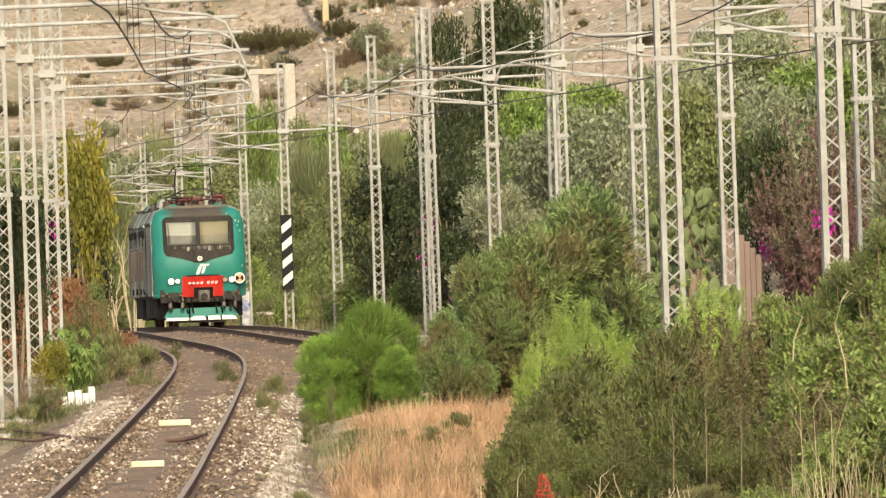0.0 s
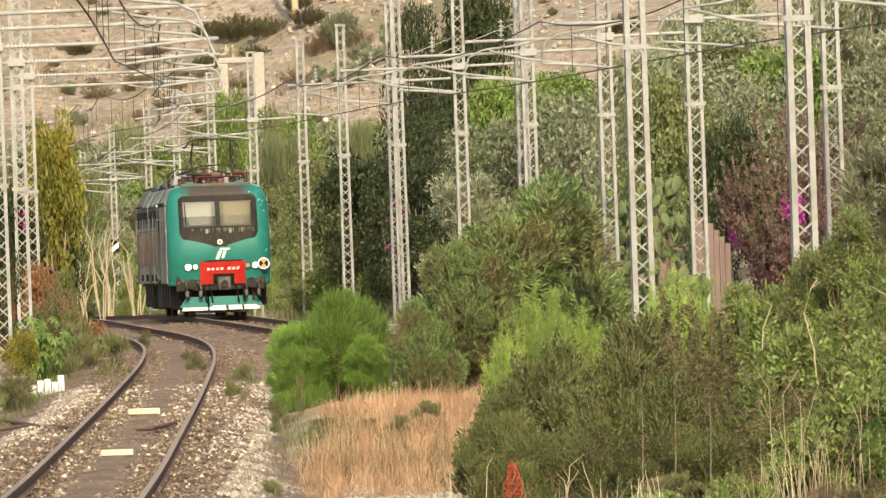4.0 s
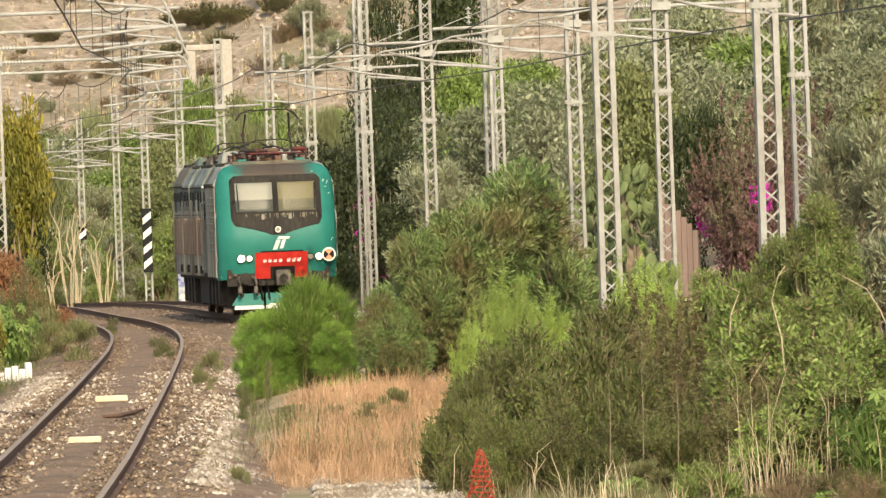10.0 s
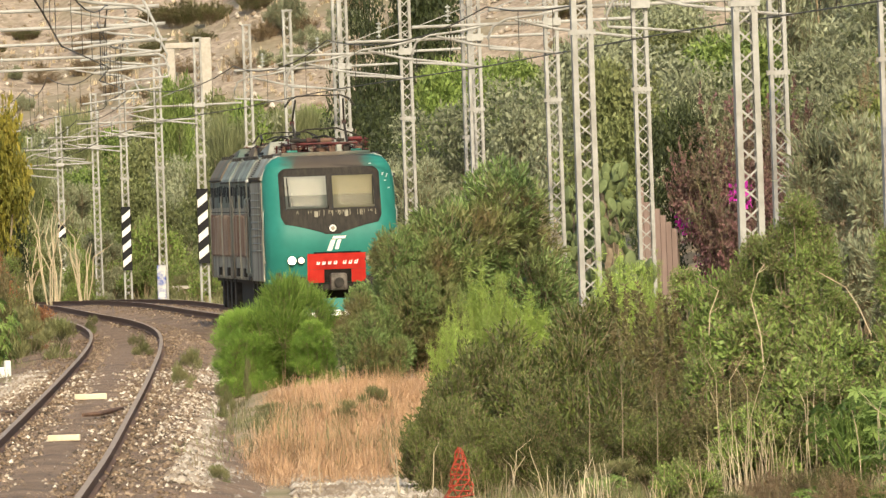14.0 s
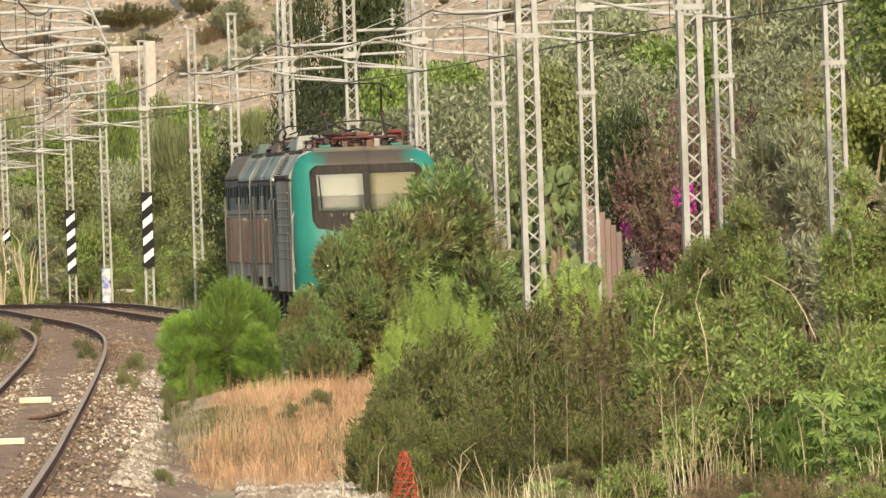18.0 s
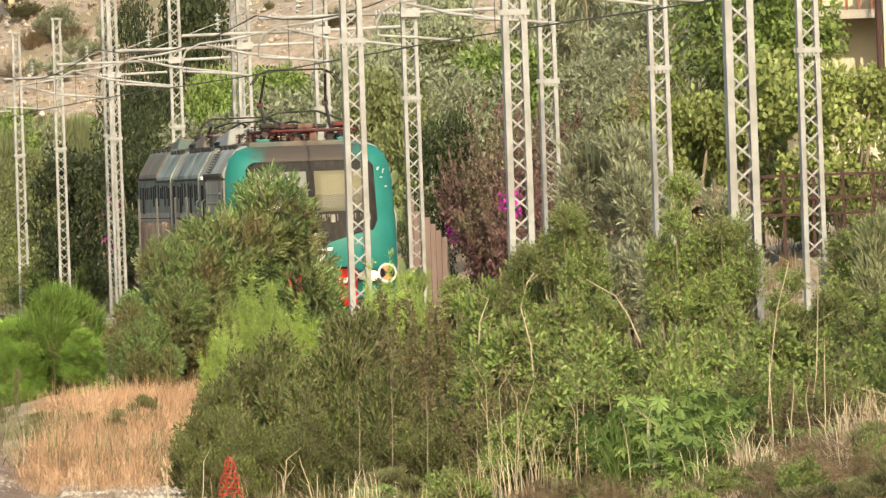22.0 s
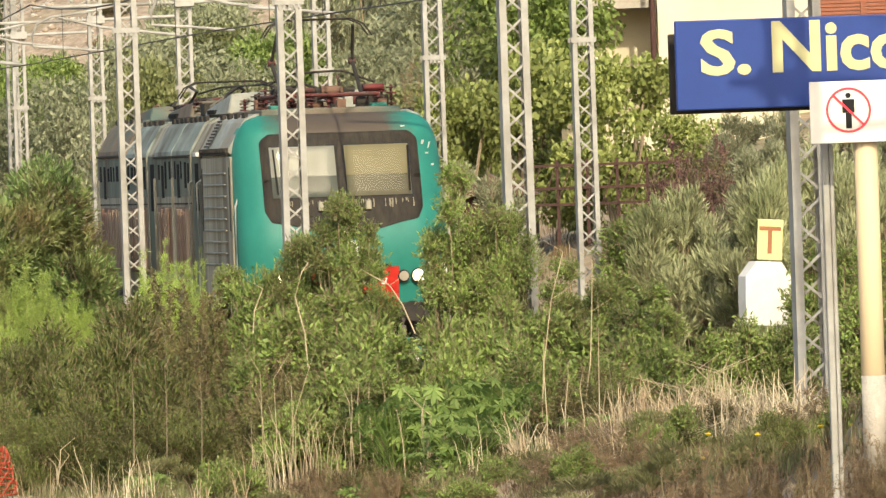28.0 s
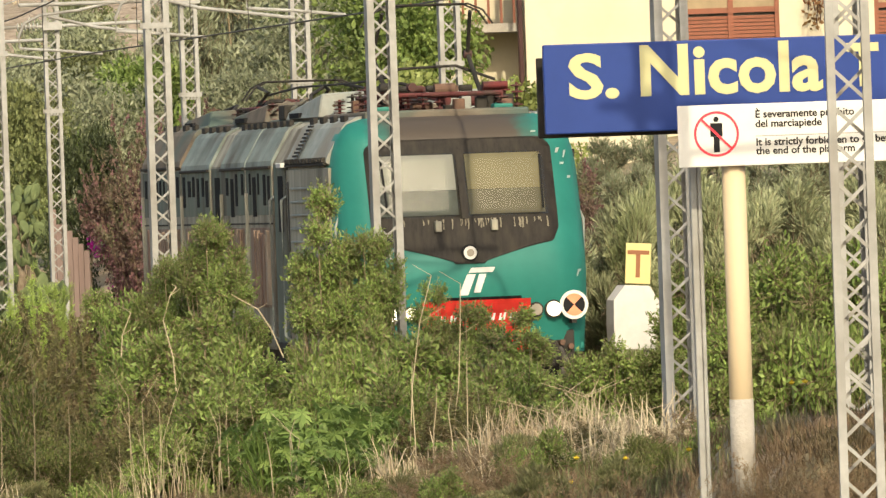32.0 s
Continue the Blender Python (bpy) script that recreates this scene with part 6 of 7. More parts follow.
for i, a in enumerate(((-22.4, 380, 3.0, 3.9), (-20.9, 372, 3.3, 3.2), (-19.8, 372, 3.6, 3.3), (-19.4, 386, 3.3, 3.6), (-18.0, 380, 3.5, 3.0), (-17.2, 386, 3.3, 4.5), (-16.1, 386, 3.2, 3.2), (-14.7, 380, 3.1, 4.4), (-13.9, 386, 2.7, 2.8), (-12.3, 372, 2.8, 3.8), (-11.5, 380, 3.0, 3.7), (-10.1, 372, 3.2, 4.3), (-9.1, 372, 3.2, 3.7), (-8.4, 386, 3.6, 2.8))):
    (bright, silver, oak)[i % 3].put(*a)
# trees at the hill's foot
for i, a in enumerate(((-10.54, 380, 3.4, 8.49), (-9.68, 380, 2.6, 8.62), (-8.83, 380, 3.6, 8.17), (-7.98, 380, 3.6, 7.88), (-7.24, 388, 3.6, 8.83), (-6.24, 380, 3.1, 8.22), (-5.26, 372, 3.9, 8.46), (-4.43, 372, 3.9, 7.88), (-3.74, 388, 3.9, 8.2), (-2.76, 372, 3.9, 7.33), (-1.98, 388, 2.7, 8.01), (-1.1, 380, 2.8, 7.33))):
    (oak, reed, bright, olive)[i % 4].put(*a)
# green scrub behind the far bend
for i, a in enumerate(((-13.55, 296, 2.2, 1.92), (-12.85, 300, 2.0, 1.31), (-12.17, 306, 2.4, 1.6), (-10.86, 292, 1.8, 0.97), (-14.87, 310, 2.6, 2.61), (-11.77, 284, 1.5, 0.41), (-10.7, 281, 1.3, 0.09), (-12.6, 283, 1.3, 0.02), (-10.86, 312, 2.4, 1.75))):
    (scrub, oak, silver)[i % 3].put(*a)
# slope woods
rs = random.Random(77)
for off, hs, ys, step in ((13, (3.5, 5.5), (118, 330), 13), (20, (5, 7), (135, 380), 13), (29, (6, 8), (150, 420), 14), (40, (6, 8.5), (180, 430), 15), (55, (7, 9), (200, 440), 17)):
    y = ys[0]
    while y < ys[1]:
        x = main_x(min(y, 420)) + off + rs.uniform(-2.5, 2.5)
        kind = rs.choice((olive, oak, oak, olive, bright, forest, silver))
        if y > 260:
            kind = rs.choice((forest, oak, bright, silver))
        h = rs.uniform(*hs) * (0.8 if y > 300 else 1)
        if not (14 < x < 32 and y < 165):
            kind.put(x, y, h * rs.uniform(0.75, 1.05), ground_z(x, y) + h)
        y += step * rs.uniform(0.75, 1.25)
# left bank
yellow.put(-9.30, 193, 1.75, 5.91)
forest.put(-9.34, 196, 1.78, 4.61)
forest.put(-10.19, 200, 1.97, 5.28)
forest.put(-8.63, 150, 1.48, 4.37)
pinkbush.put(-9.71, 178, 2.02, 4.09)
rust.put(-8.44, 165, 1.62, 2.23)
rust.put(-9.05, 158, 1.44, 2.17)
darkshrub.put(-7.72, 160, 1.33, 1.63)
shrub.put(-7.91, 168, 1.15, 1.81)
castor.put(-7.58, 152, 1.27, 1.24)
brown.put(-7.4, 134, 1.1, 0.45)
herb.put(-7.0, 130, 0.8, 0.25)
yellow.put(-7.42, 140, 0.74, 0.96, label="small yellowing weed by the side track")
herb.put(-6.19, 150, 0.91, 0.65)
herb.put(-7.05, 158, 1.08, 0.78)
rust.put(-7.27, 163, 1.23, 0.97)
herb.put(-7.0, 122, 0.6, 0.15)
# scattered bushes on the bare hill
for i in range(330):
    y = rs.uniform(412, 560)
    x = rs.uniform(-0.075, 0.03) * y
    h = rs.uniform(0.35, 1.1)
    rs.choice((silver, silver, brown, brown, brown, darkshrub)).put(x, y, h * rs.uniform(1.3, 2.4), ground_z(x, y) + h)


def on_hill(kind, across, rise, wide, high):
    """A bush where the line of sight with this slope meets the hillside; sizes per metre of distance."""
    y = 405.0
    while ground_z(across * y, y) < 2.9 + rise * y and y < 640:
        y += 1.0
    x = across * y
    kind.put(x, y, wide * y, ground_z(x, y) + high * y)


for spot in ((darkshrub, -0.0221, 0.02377, 0.0083, 0.0032), (darkshrub, -0.02627, 0.02377, 0.0045, 0.0023), (darkshrub, -0.01831, 0.02394, 0.0053, 0.0026), (silver, -0.00928, 0.02181, 0.0083, 0.0053), (silver, -0.00482, 0.01953, 0.0068, 0.0034), (brown, -0.01198, 0.02054, 0.0053, 0.003), (brown, -0.03392, 0.02168, 0.0053, 0.0023), (silver, -0.00096, 0.02129, 0.0068, 0.0045), (silver, -0.00795, 0.01661, 0.0061, 0.003), (brown, -0.01476, 0.01685, 0.0045, 0.0027), (brown, -0.02233, 0.01711, 0.0045, 0.0023)):
    on_hill(*spot)

for kind in (boug, oleander, pine, feather, darkshrub, myrtle, wormwood, shrub, silver, brown, scrub):
    for slot in kind.kinds + kind.high + [p for pool in kind.by_height.values() for p in pool]:
        if not slot[1]:
            for ob in list(slot[0].children) + [slot[0]]:
                bpy.data.objects.remove(ob)
    kind.kinds, kind.high = [k for k in kind.kinds if k[1]], [k for k in kind.high if k[1]]
    kind.by_height = {t: [p for p in pool if p[1]] for t, pool in kind.by_height.items() if any(p[1] for p in pool)}

# weeds at the ballast's edge
for a in ((-4.50, 150, 0.57, 0.25), (-3.02, 128, 0.48, 0.37), (-2.04, 108, 0.33, 0.25), (-1.37, 103, 0.55, 0.08), (-0.72, 100, 0.45, 0.14), (0.12, 100, 0.45, 0.34), (-6.47, 178, 0.40, 0.26), (-1.65, 84, 0.32, -0.08), (-1.77, 113, 0.14, 0.50), (-2.98, 122, 0.37, 0.21), (-0.26, 98, 0.37, 0.22)):
    herb.put(*a)


def grass_field(name, label, material, spots, height, width, lean, seed):
    """Grass over elliptical spots: x, y, half width, half depth, blades."""
    g = np.random.default_rng(seed)
    base = []
    for x, y, rx, ry, n in spots:
        k = n // 12
        a, r = g.random(k) * 2 * np.pi, np.sqrt(g.random(k)) * (0.75 + 0.5 * g.random(k))
        cx, cy = x + rx * r * np.cos(a), y + ry * r * np.sin(a)
        for px, py in zip(cx, cy):
            for dx, dy in g.normal(size=(12, 2)) * 0.07:
                base.append((px + dx, py + dy, ground_z(px + dx, py + dy) - 0.02))
    v, q = blades(np.array(base), height, width, lean, g)
    return tagged(new(name, raw_mesh(name, v, q, material)), label, "grass", kind="stuff")


grass_field("dry_grass", "dry orange-straw grass between the tracks", L_STRAW, [(-0.25, 95, 1.05, 8.5, 15000), (0.15, 103, 1.3, 8, 13000), (-0.6, 91, 0.75, 5, 4200), (0.3, 110, 1.6, 4.5, 9000), (-0.6, 112, 0.7, 3.0, 2600), (0.9, 106, 1.0, 4, 5000), (1.5, 101, 0.8, 5, 3600)], 0.46, 0.006, 2.6, 3)
grass_field("short_dry_grass", "low tangle of pale dry grass between the tracks", L_STRAW, [(-0.3, 95, 1.3, 9.5, 12000), (0.2, 105, 1.5, 8, 9000), (-0.9, 88, 0.6, 4, 2500)], 0.20, 0.006, 3.2, 51)
grass_field("green_weeds", "green weeds in the dry grass", L_GRASS, [(-0.35, 95, 1.1, 8, 1500), (-0.9, 98, 0.6, 7, 800), (0.3, 92, 0.6, 4, 700), (-2.0, 100, 0.4, 14, 500)], 0.40, 0.011, 1.2, 33)
grass_field("dry_straw", "tangled grey straw on the bank", L_STRAWGREY, [(6.94, 69, 0.45, 2.4, 1200), (7.58, 68, 0.7, 3.0, 1900), (7.70, 66, 0.5, 2.0, 900), (5.99, 73, 1.2, 2.5, 700)], 0.58, 0.013, 2.6, 4)
grass_field("pale_grass", "pale dry grass among the low weeds", L_STRAWGREY, [(1.16, 76, 0.5, 1.5, 90), (2.17, 75, 0.6, 1.5, 120), (3.37, 74, 0.6, 1.5, 130), (4.55, 73, 0.6, 1.2, 130), (5.75, 72, 0.6, 1.5, 120)], 0.70, 0.008, 1.3, 44)
grass_field("green_grass", "mixed green and dry grass on the bank", L_GRASS, [(2.4, 82, 1.9, 3.0, 1500), (3.6, 78, 1.8, 5.0, 2600), (5.0, 73, 2.0, 5.0, 3200), (7.0, 64, 2.0, 4.0, 2600), (8.2, 60, 1.6, 4.0, 2600), (9.62, 70, 1.8, 8.0, 3200), (-7.10, 128, 1.2, 14, 3800), (-6.80, 140, 0.7, 12, 2200), (11.99, 92, 2.6, 5, 5200), (2.02, 76, 1.6, 3.0, 1800)], 0.26, 0.013, 1.1, 5)
grass_field("brown_grass", "brown withered weeds over the bank", L_BROWN, [(7.2, 62, 1.6, 4.0, 6200), (6.2, 65, 1.4, 3.0, 3200), (8.4, 57, 1.6, 4.0, 4600), (7.9, 55.0, 1.0, 2.2, 4200), (8.2, 52.8, 1.0, 1.6, 3600), (6.0, 69, 1.4, 3.5, 2600), (4.6, 75, 1.6, 3.0, 1600)], 0.17, 0.010, 1.5, 9)
grass_field("verge_grass", "green and dry grass on the verge beyond the main track", L_GRASS, [(main_x(y) + 5.2, y, 1.8, 9, 1500) for y in range(180, 400, 14)], 0.4, 0.025, 0.9, 14)
grass_field("hill_scrub_grass", "dry tufts on the bare hillside", L_STRAWGREY, [(-18, 440, 22, 35, 9000), (-5, 490, 30, 60, 9000)], 0.7, 0.05, 1.2, 16)
grass_field("hill_grass", "dry tawny grass on the slope beyond the track", L_BROWN, [(12, 105, 4, 12, 5200), (10, 135, 5, 18, 4500)], 0.5, 0.02, 0.9, 6)


def stalks(x, y, n, h, spread, seed, label, thick=1.0):
    g = random.Random(seed)
    e = tagged(new("dry_stalk_clump"), label, "dry plant", "dry stalk clumps")
    e.matrix_basis = pose(x, y, ground_z(x, y))
    for i in range(n):
        a, hh = g.uniform(0, 6.28), h * g.uniform(0.5, 1.0)
        s = spread * g.uniform(0.2, 1.0)
        bx, by = g.uniform(-0.2, 0.2), g.uniform(-0.2, 0.2)
        part("stalk", tubed([(bx, by, -0.05), (bx + s * 0.25 * math.cos(a), by + s * 0.2 * math.sin(a), hh * g.uniform(0.35, 0.55)), (bx + s * g.uniform(0.2, 0.9) * math.cos(a + 0.5), by + s * 0.5 * math.sin(a), hh * 0.8), (bx + s * math.cos(a), by + s * math.sin(a), hh)], [0.010 * thick, 0.009 * thick, 0.007 * thick, 0.003 * thick], 5), M_STALK, e)
    return e


stalks(3.64, 73.5, 6, 1.66, 0.5, 1, "clump of bare pale dry stalks in front of the dark shrubs", 0.36)
stalks(3.88, 73.5, 14, 1.0, 0.35, 2, "clump of bent pale dry stalks", 0.33)
stalks(4.16, 74, 6, 0.8, 0.4, 12, "clump of short pale dry stalks", 0.33)
stalks(4.44, 74, 5, 1.25, 0.22, 13, "thin pale dry stems", 0.55)
stalks(3.53, 75, 6, 0.7, 0.25, 15, "clump of short pale dry stalks", 0.33)
stalks(5.95, 70, 2, 1.5, 0.25, 3, "two tall thin dry stems", 0.6)
stalks(6.46, 70, 2, 1.3, 0.15, 4, "two tall thin dry stems", 0.6)
stalks(4.88, 72, 4, 1.0, 0.4, 5, "thin bent dry stems", 0.6)
stalks(7.35, 67, 26, 0.75, 0.8, 6, "sprawling dead branches on the bank", 0.55)
stalks(7.10, 68, 16, 0.6, 0.7, 16, "sprawling dead branches on the bank", 0.5)
stalks(0.51, 81, 3, 0.95, 0.2, 7, "thin dry stems by the gravel", 0.6)
stalks(-0.61, 82, 2, 0.4, 0.1, 8, "short dark dead stems", 0.6)
stalks(1.71, 80, 5, 0.8, 0.4, 9, "thin dry stems before the shrub", 0.6)

stalks(-10.99, 266, 9, 4.2, 1.3, 60, "leaning pale canes behind the track", 2.6)
stalks(-10.03, 270, 9, 3.6, 1.1, 61, "leaning pale canes behind the track", 2.6)
stalks(-12.06, 272, 9, 3.2, 1.0, 62, "leaning pale canes behind the track", 2.6)


def dead_branch(pts, r, label):
    """One crooked bare branch through the points, with two short spurs."""
    e = tagged(new("dead_branch"), label, "branch", "dead branches")
    o = Vector(pts[0])
    e.matrix_basis = pose(*o)
    loc = [Vector(p) - o for p in pts]
    part("limb", tubed([tuple(p) for p in loc], [r * (1.15 - 0.5 * i / len(loc)) for i in range(len(loc))], 7), M_STALK, e)
    for k in (1, 2):
        p, d = loc[-k], loc[-k] - loc[-k - 1]
        part("spur", tubed([tuple(p), tuple(p + Vector((0.4 * d.length * (-1) ** k, 0, 0.25 * d.length)))], [r * 0.55, r * 0.3], 6), M_STALK, e)


dead_branch([(4.18, 78, 0.94), (4.16, 78, 1.29), (4.07, 78, 1.68), (4.15, 78, 1.94), (4.22, 78, 2.03)], 0.0065, "crooked bare pale branch among the shrubs")
dead_branch([(5.25, 77, 1.27), (5.13, 77, 1.57), (5.00, 77, 1.78), (4.80, 77, 1.90)], 0.007, "forked bare pale branch among the shrubs")
dead_branch([(6.11, 72, 0.51), (6.15, 72, 1.06), (6.24, 72, 1.66), (6.37, 72, 2.12)], 0.005, "tall thin bare stem among the shrubs")
dead_branch([(6.53, 72, 0.61), (6.60, 72, 1.04), (6.63, 72, 1.53), (6.65, 72, 2.03)], 0.005, "tall thin bare stem among the shrubs")
dead_branch([(3.71, 80, 1.27), (3.73, 80, 1.51), (3.83, 80, 1.75)], 0.006, "short pale bare branch among the shrubs")
for x, y, h in ((2.69, 79, 1.75), (3.06, 79, 1.6), (2.34, 79, 1.7), (3.59, 79, 1.5)):
    e = tagged(new("withered_plant"), "thin reddish dead stem in the dark shrub", "dry plant", "withered plants")
    e.matrix_basis = pose(x, y, ground_z(x, y))
    part("stem", tubed([(0, 0, -0.1), (0.03, 0, h * 0.5), (0.02, 0, h)], [0.008, 0.006, 0.003], 5), M_BARK, e)
    for k in (0.6, 0.75, 0.9):
        part("twig", tubed([(0.025, 0, h * k), (0.025 + 0.12 * math.sin(9 * k), 0.02, h * k + 0.12)], [0.003, 0.002], 4), M_BARK, e)


def cactus(x, y, z, w, h, seed):
    """A prickly pear of flat oval pads, each a part."""
    g = random.Random(seed)
    e = tagged(new("prickly_pear"), "prickly pear cactus with flat grey-green pads", "cactus", "prickly pears")
    e.matrix_basis = pose(x, y, z)
    bm = bmesh.new()
    bmesh.ops.create_icosphere(bm, subdivisions=2, radius=1.0, matrix=Matrix.Translation((0, 0, 0.8)))
    for v in bm.verts:
        k = 0.7 + 0.3 * min(1.0, v.co.z / 1.0)
        v.co = Vector((v.co.x * 0.165 * k, v.co.y * 0.035, v.co.z * 0.25))
    src = part("pad", bm, M_CACTUS, e, smooth=True)
    src.matrix_basis = pose(0, 0, 0)
    for i in range(120):
        a = g.uniform(0, 6.28)
        lvl = g.random()
        r = w / 2 * g.uniform(0.1, 1.0) * (0.5 + 0.5 * math.sin(math.pi * (0.15 + 0.8 * lvl)))
        m = pose(r * math.cos(a), r * math.sin(a) * 0.7, h * lvl * 0.86, g.uniform(-30, 30), g.uniform(-45, 45), g.uniform(0, 180)) @ Matrix.Scale(g.uniform(0.5, 0.95), 4)
        part_again(src, e, m)
    part("stem", tubed([(0, 0, -0.2), (0.05, 0, h * 0.4), (-0.05, 0.05, h * 0.75)], [0.14, 0.11, 0.06], 8), M_BARK, e)
    return e


cactus(5.22, 158, ground_z(5.22, 158), 1.9, 3.7, 3)
cactus(4.67, 160, ground_z(4.67, 160), 1.3, 3.3, 4)
cactus(5.16, 140, ground_z(5.16, 140), 1.0, 2.0, 5)


def flowers():
    """A few small yellow heads in the bank's grass."""
    g = random.Random(4)
    for i in range(14):
        x, y = g.uniform(6.2, 8.6), g.uniform(57.5, 63)
        z = ground_z(x, y)
        e = tagged(new("yellow_flower"), "small yellow flower in the bank's dry grass", "flower", "yellow flowers")
        e.matrix_basis = pose(x, y, z)
        part("stem", tubed([(0, 0, -0.03), (0.01, 0, 0.2), (0.0, 0.01, 0.30)], 0.004, 4), M_CACTUS, e)
        part("head", tubed([(0, 0, 0.295), (0, -0.004, 0.31), (0, -0.004, 0.325)], [0.012, 0.028, 0.014], 8), YELLOW_HEAD, e)


YELLOW_HEAD = mat("yellow_petal", (0.62, 0.46, 0.03), (0.55, 0.40, 0.03), 9, 0.7)
flowers()


# ---------------------------------------------------------------- loose stones
def stones(name, label, spots, size, seed, material):
    """Low rough stones over spots: x, y, half width, half depth, number."""
    g = np.random.default_rng(seed)
    base = []
    for x, y, rx, ry, n in spots:
        px = x + rx * (g.random(n) * 2 - 1)
        py = y + ry * (g.random(n) * 2 - 1)
        for a, b in zip(px, py):
            s, o = a - side_x(b), a - main_x(b)
            t = min(abs(s), abs(o))
            z = ground_z(a, b)
            if t < 2.9:
                z = grade(b) - 0.46 + 0.31 * smooth(2.9, 1.3, t)
            base.append((a, b, z))
    base = np.array(base)
    n = len(base)
    sz = size * (0.5 + g.random(n) ** 2 * 1.4)
    u = np.array([(1, 0, 0), (0, 1, 0), (-1, 0, 0), (0, -1, 0), (0, 0, 0.75), (0, 0, -0.5)], float)
    v = u[None] * sz[:, None, None] * (0.65 + 0.7 * g.random((n, 6, 1)))
    a = g.random(n) * 6.28
    ca, sa = np.cos(a)[:, None], np.sin(a)[:, None]
    v = np.stack([v[..., 0] * ca - v[..., 1] * sa, v[..., 0] * sa + v[..., 1] * ca, v[..., 2]], axis=2)
    v = (v + base[:, None, :]).reshape(-1, 3)
    t = np.array([(0, 1, 4), (1, 2, 4), (2, 3, 4), (3, 0, 4), (1, 0, 5), (2, 1, 5), (3, 2, 5), (0, 3, 5)])
    q = (np.arange(n)[:, None, None] * 6 + t[None]).reshape(-1, 3)
    return tagged(new(name, raw_mesh(name, v, q, material)), label, "stones", kind="stuff")


def stone_mat(name, a, b, c):
    m = leaf_mat(name, a, b, c, 0.0, 0.9, 0.9)
    return m


S_PALE = stone_mat("pale_stone", (0.24, 0.19, 0.145), (0.52, 0.47, 0.41), (0.20, 0.15, 0.11))
S_BROWN = stone_mat("dusty_stone", (0.13, 0.09, 0.06), (0.27, 0.205, 0.155), (0.11, 0.075, 0.05))
stones("gravel", "pale limestone gravel between the tracks", [(-1.5, 96, 0.75, 14, 5200), (-1.0, 88, 0.9, 6, 2600), (-0.4, 83, 1.2, 4, 3000), (-1.9, 120, 0.5, 16, 2200), (-2.2, 145, 0.7, 18, 1800), (-6.8, 120, 1.0, 20, 2400)], 0.042, 1, S_PALE)
stones("ballast_stones", "brown dusty ballast stones along the tracks", [(-4.2, 100, 3.0, 24, 8000), (-4.8, 145, 2.8, 24, 5000), (-7, 190, 4.0, 26, 3000), (-1, 190, 3, 25, 1800), (-5, 225, 4, 25, 2400)], 0.030, 2, S_BROWN)

stones("pale_pebbles", "scattered pale limestone pebbles on the ballast", [(-3.6, 97, 3.0, 17, 1500), (-0.9, 90, 1.0, 9, 1500), (-4.6, 125, 2.6, 12, 1800), (-2.0, 108, 0.8, 12, 1400), (-1.3, 92, 0.7, 10, 5200), (-1.7, 102, 0.6, 10, 3600), (-0.6, 84, 1.3, 4, 4200), (-6.4, 118, 0.8, 14, 2400)], 0.027, 22, stone_mat("bright_stone", (0.25, 0.205, 0.16), (0.52, 0.475, 0.415), (0.21, 0.165, 0.12)))
stones("dark_pebbles", "scattered dark stones on the ballast", [(-3.4, 97, 3.0, 17, 2600), (-1.2, 92, 0.8, 10, 1000)], 0.026, 23, stone_mat("dark_stone", (0.06, 0.045, 0.035), (0.12, 0.09, 0.07), (0.05, 0.04, 0.03)))
stones("hill_rocks", "pale rocks on the bare hillside", [(-16, 450, 26, 42, 4200), (-10, 520, 40, 50, 4200), (15, 470, 20, 55, 900)], 0.17, 12, S_PALE)


# ---------------------------------------------------------------- station signs
def letters(text, size, material, parent, m, name="lettering", fat=0.0, label="", span=None):
    cu = bpy.data.curves.new(name, 'FONT')
    cu.body, cu.size, cu.extrude, cu.offset = text, size, 0.003, fat
    cu.resolution_u = 3
    tmp = bpy.data.objects.new(name, cu)
    scene.collection.objects.link(tmp)
    me = bpy.data.meshes.new_from_object(tmp.evaluated_get(bpy.context.evaluated_depsgraph_get()))
    bpy.data.objects.remove(tmp)
    me.materials.clear()
    me.materials.append(material)
    if span:
        lo = [min(v.co[i] for v in me.vertices) for i in (0, 1)]
        hi = [max(v.co[i] for v in me.vertices) for i in (0, 1)]
        for v in me.vertices:
            v.co.x = (v.co.x - lo[0]) * span[0] / (hi[0] - lo[0])
            v.co.y = (v.co.y - lo[1]) * span[1] / (hi[1] - lo[1])
    ob = new(name, me)
    ob.parent = parent
    ob.matrix_basis = m
    if label:
        tagged(ob, label)
    return ob


FRONT = pose(0, 0, 0, 90, 0, 0)


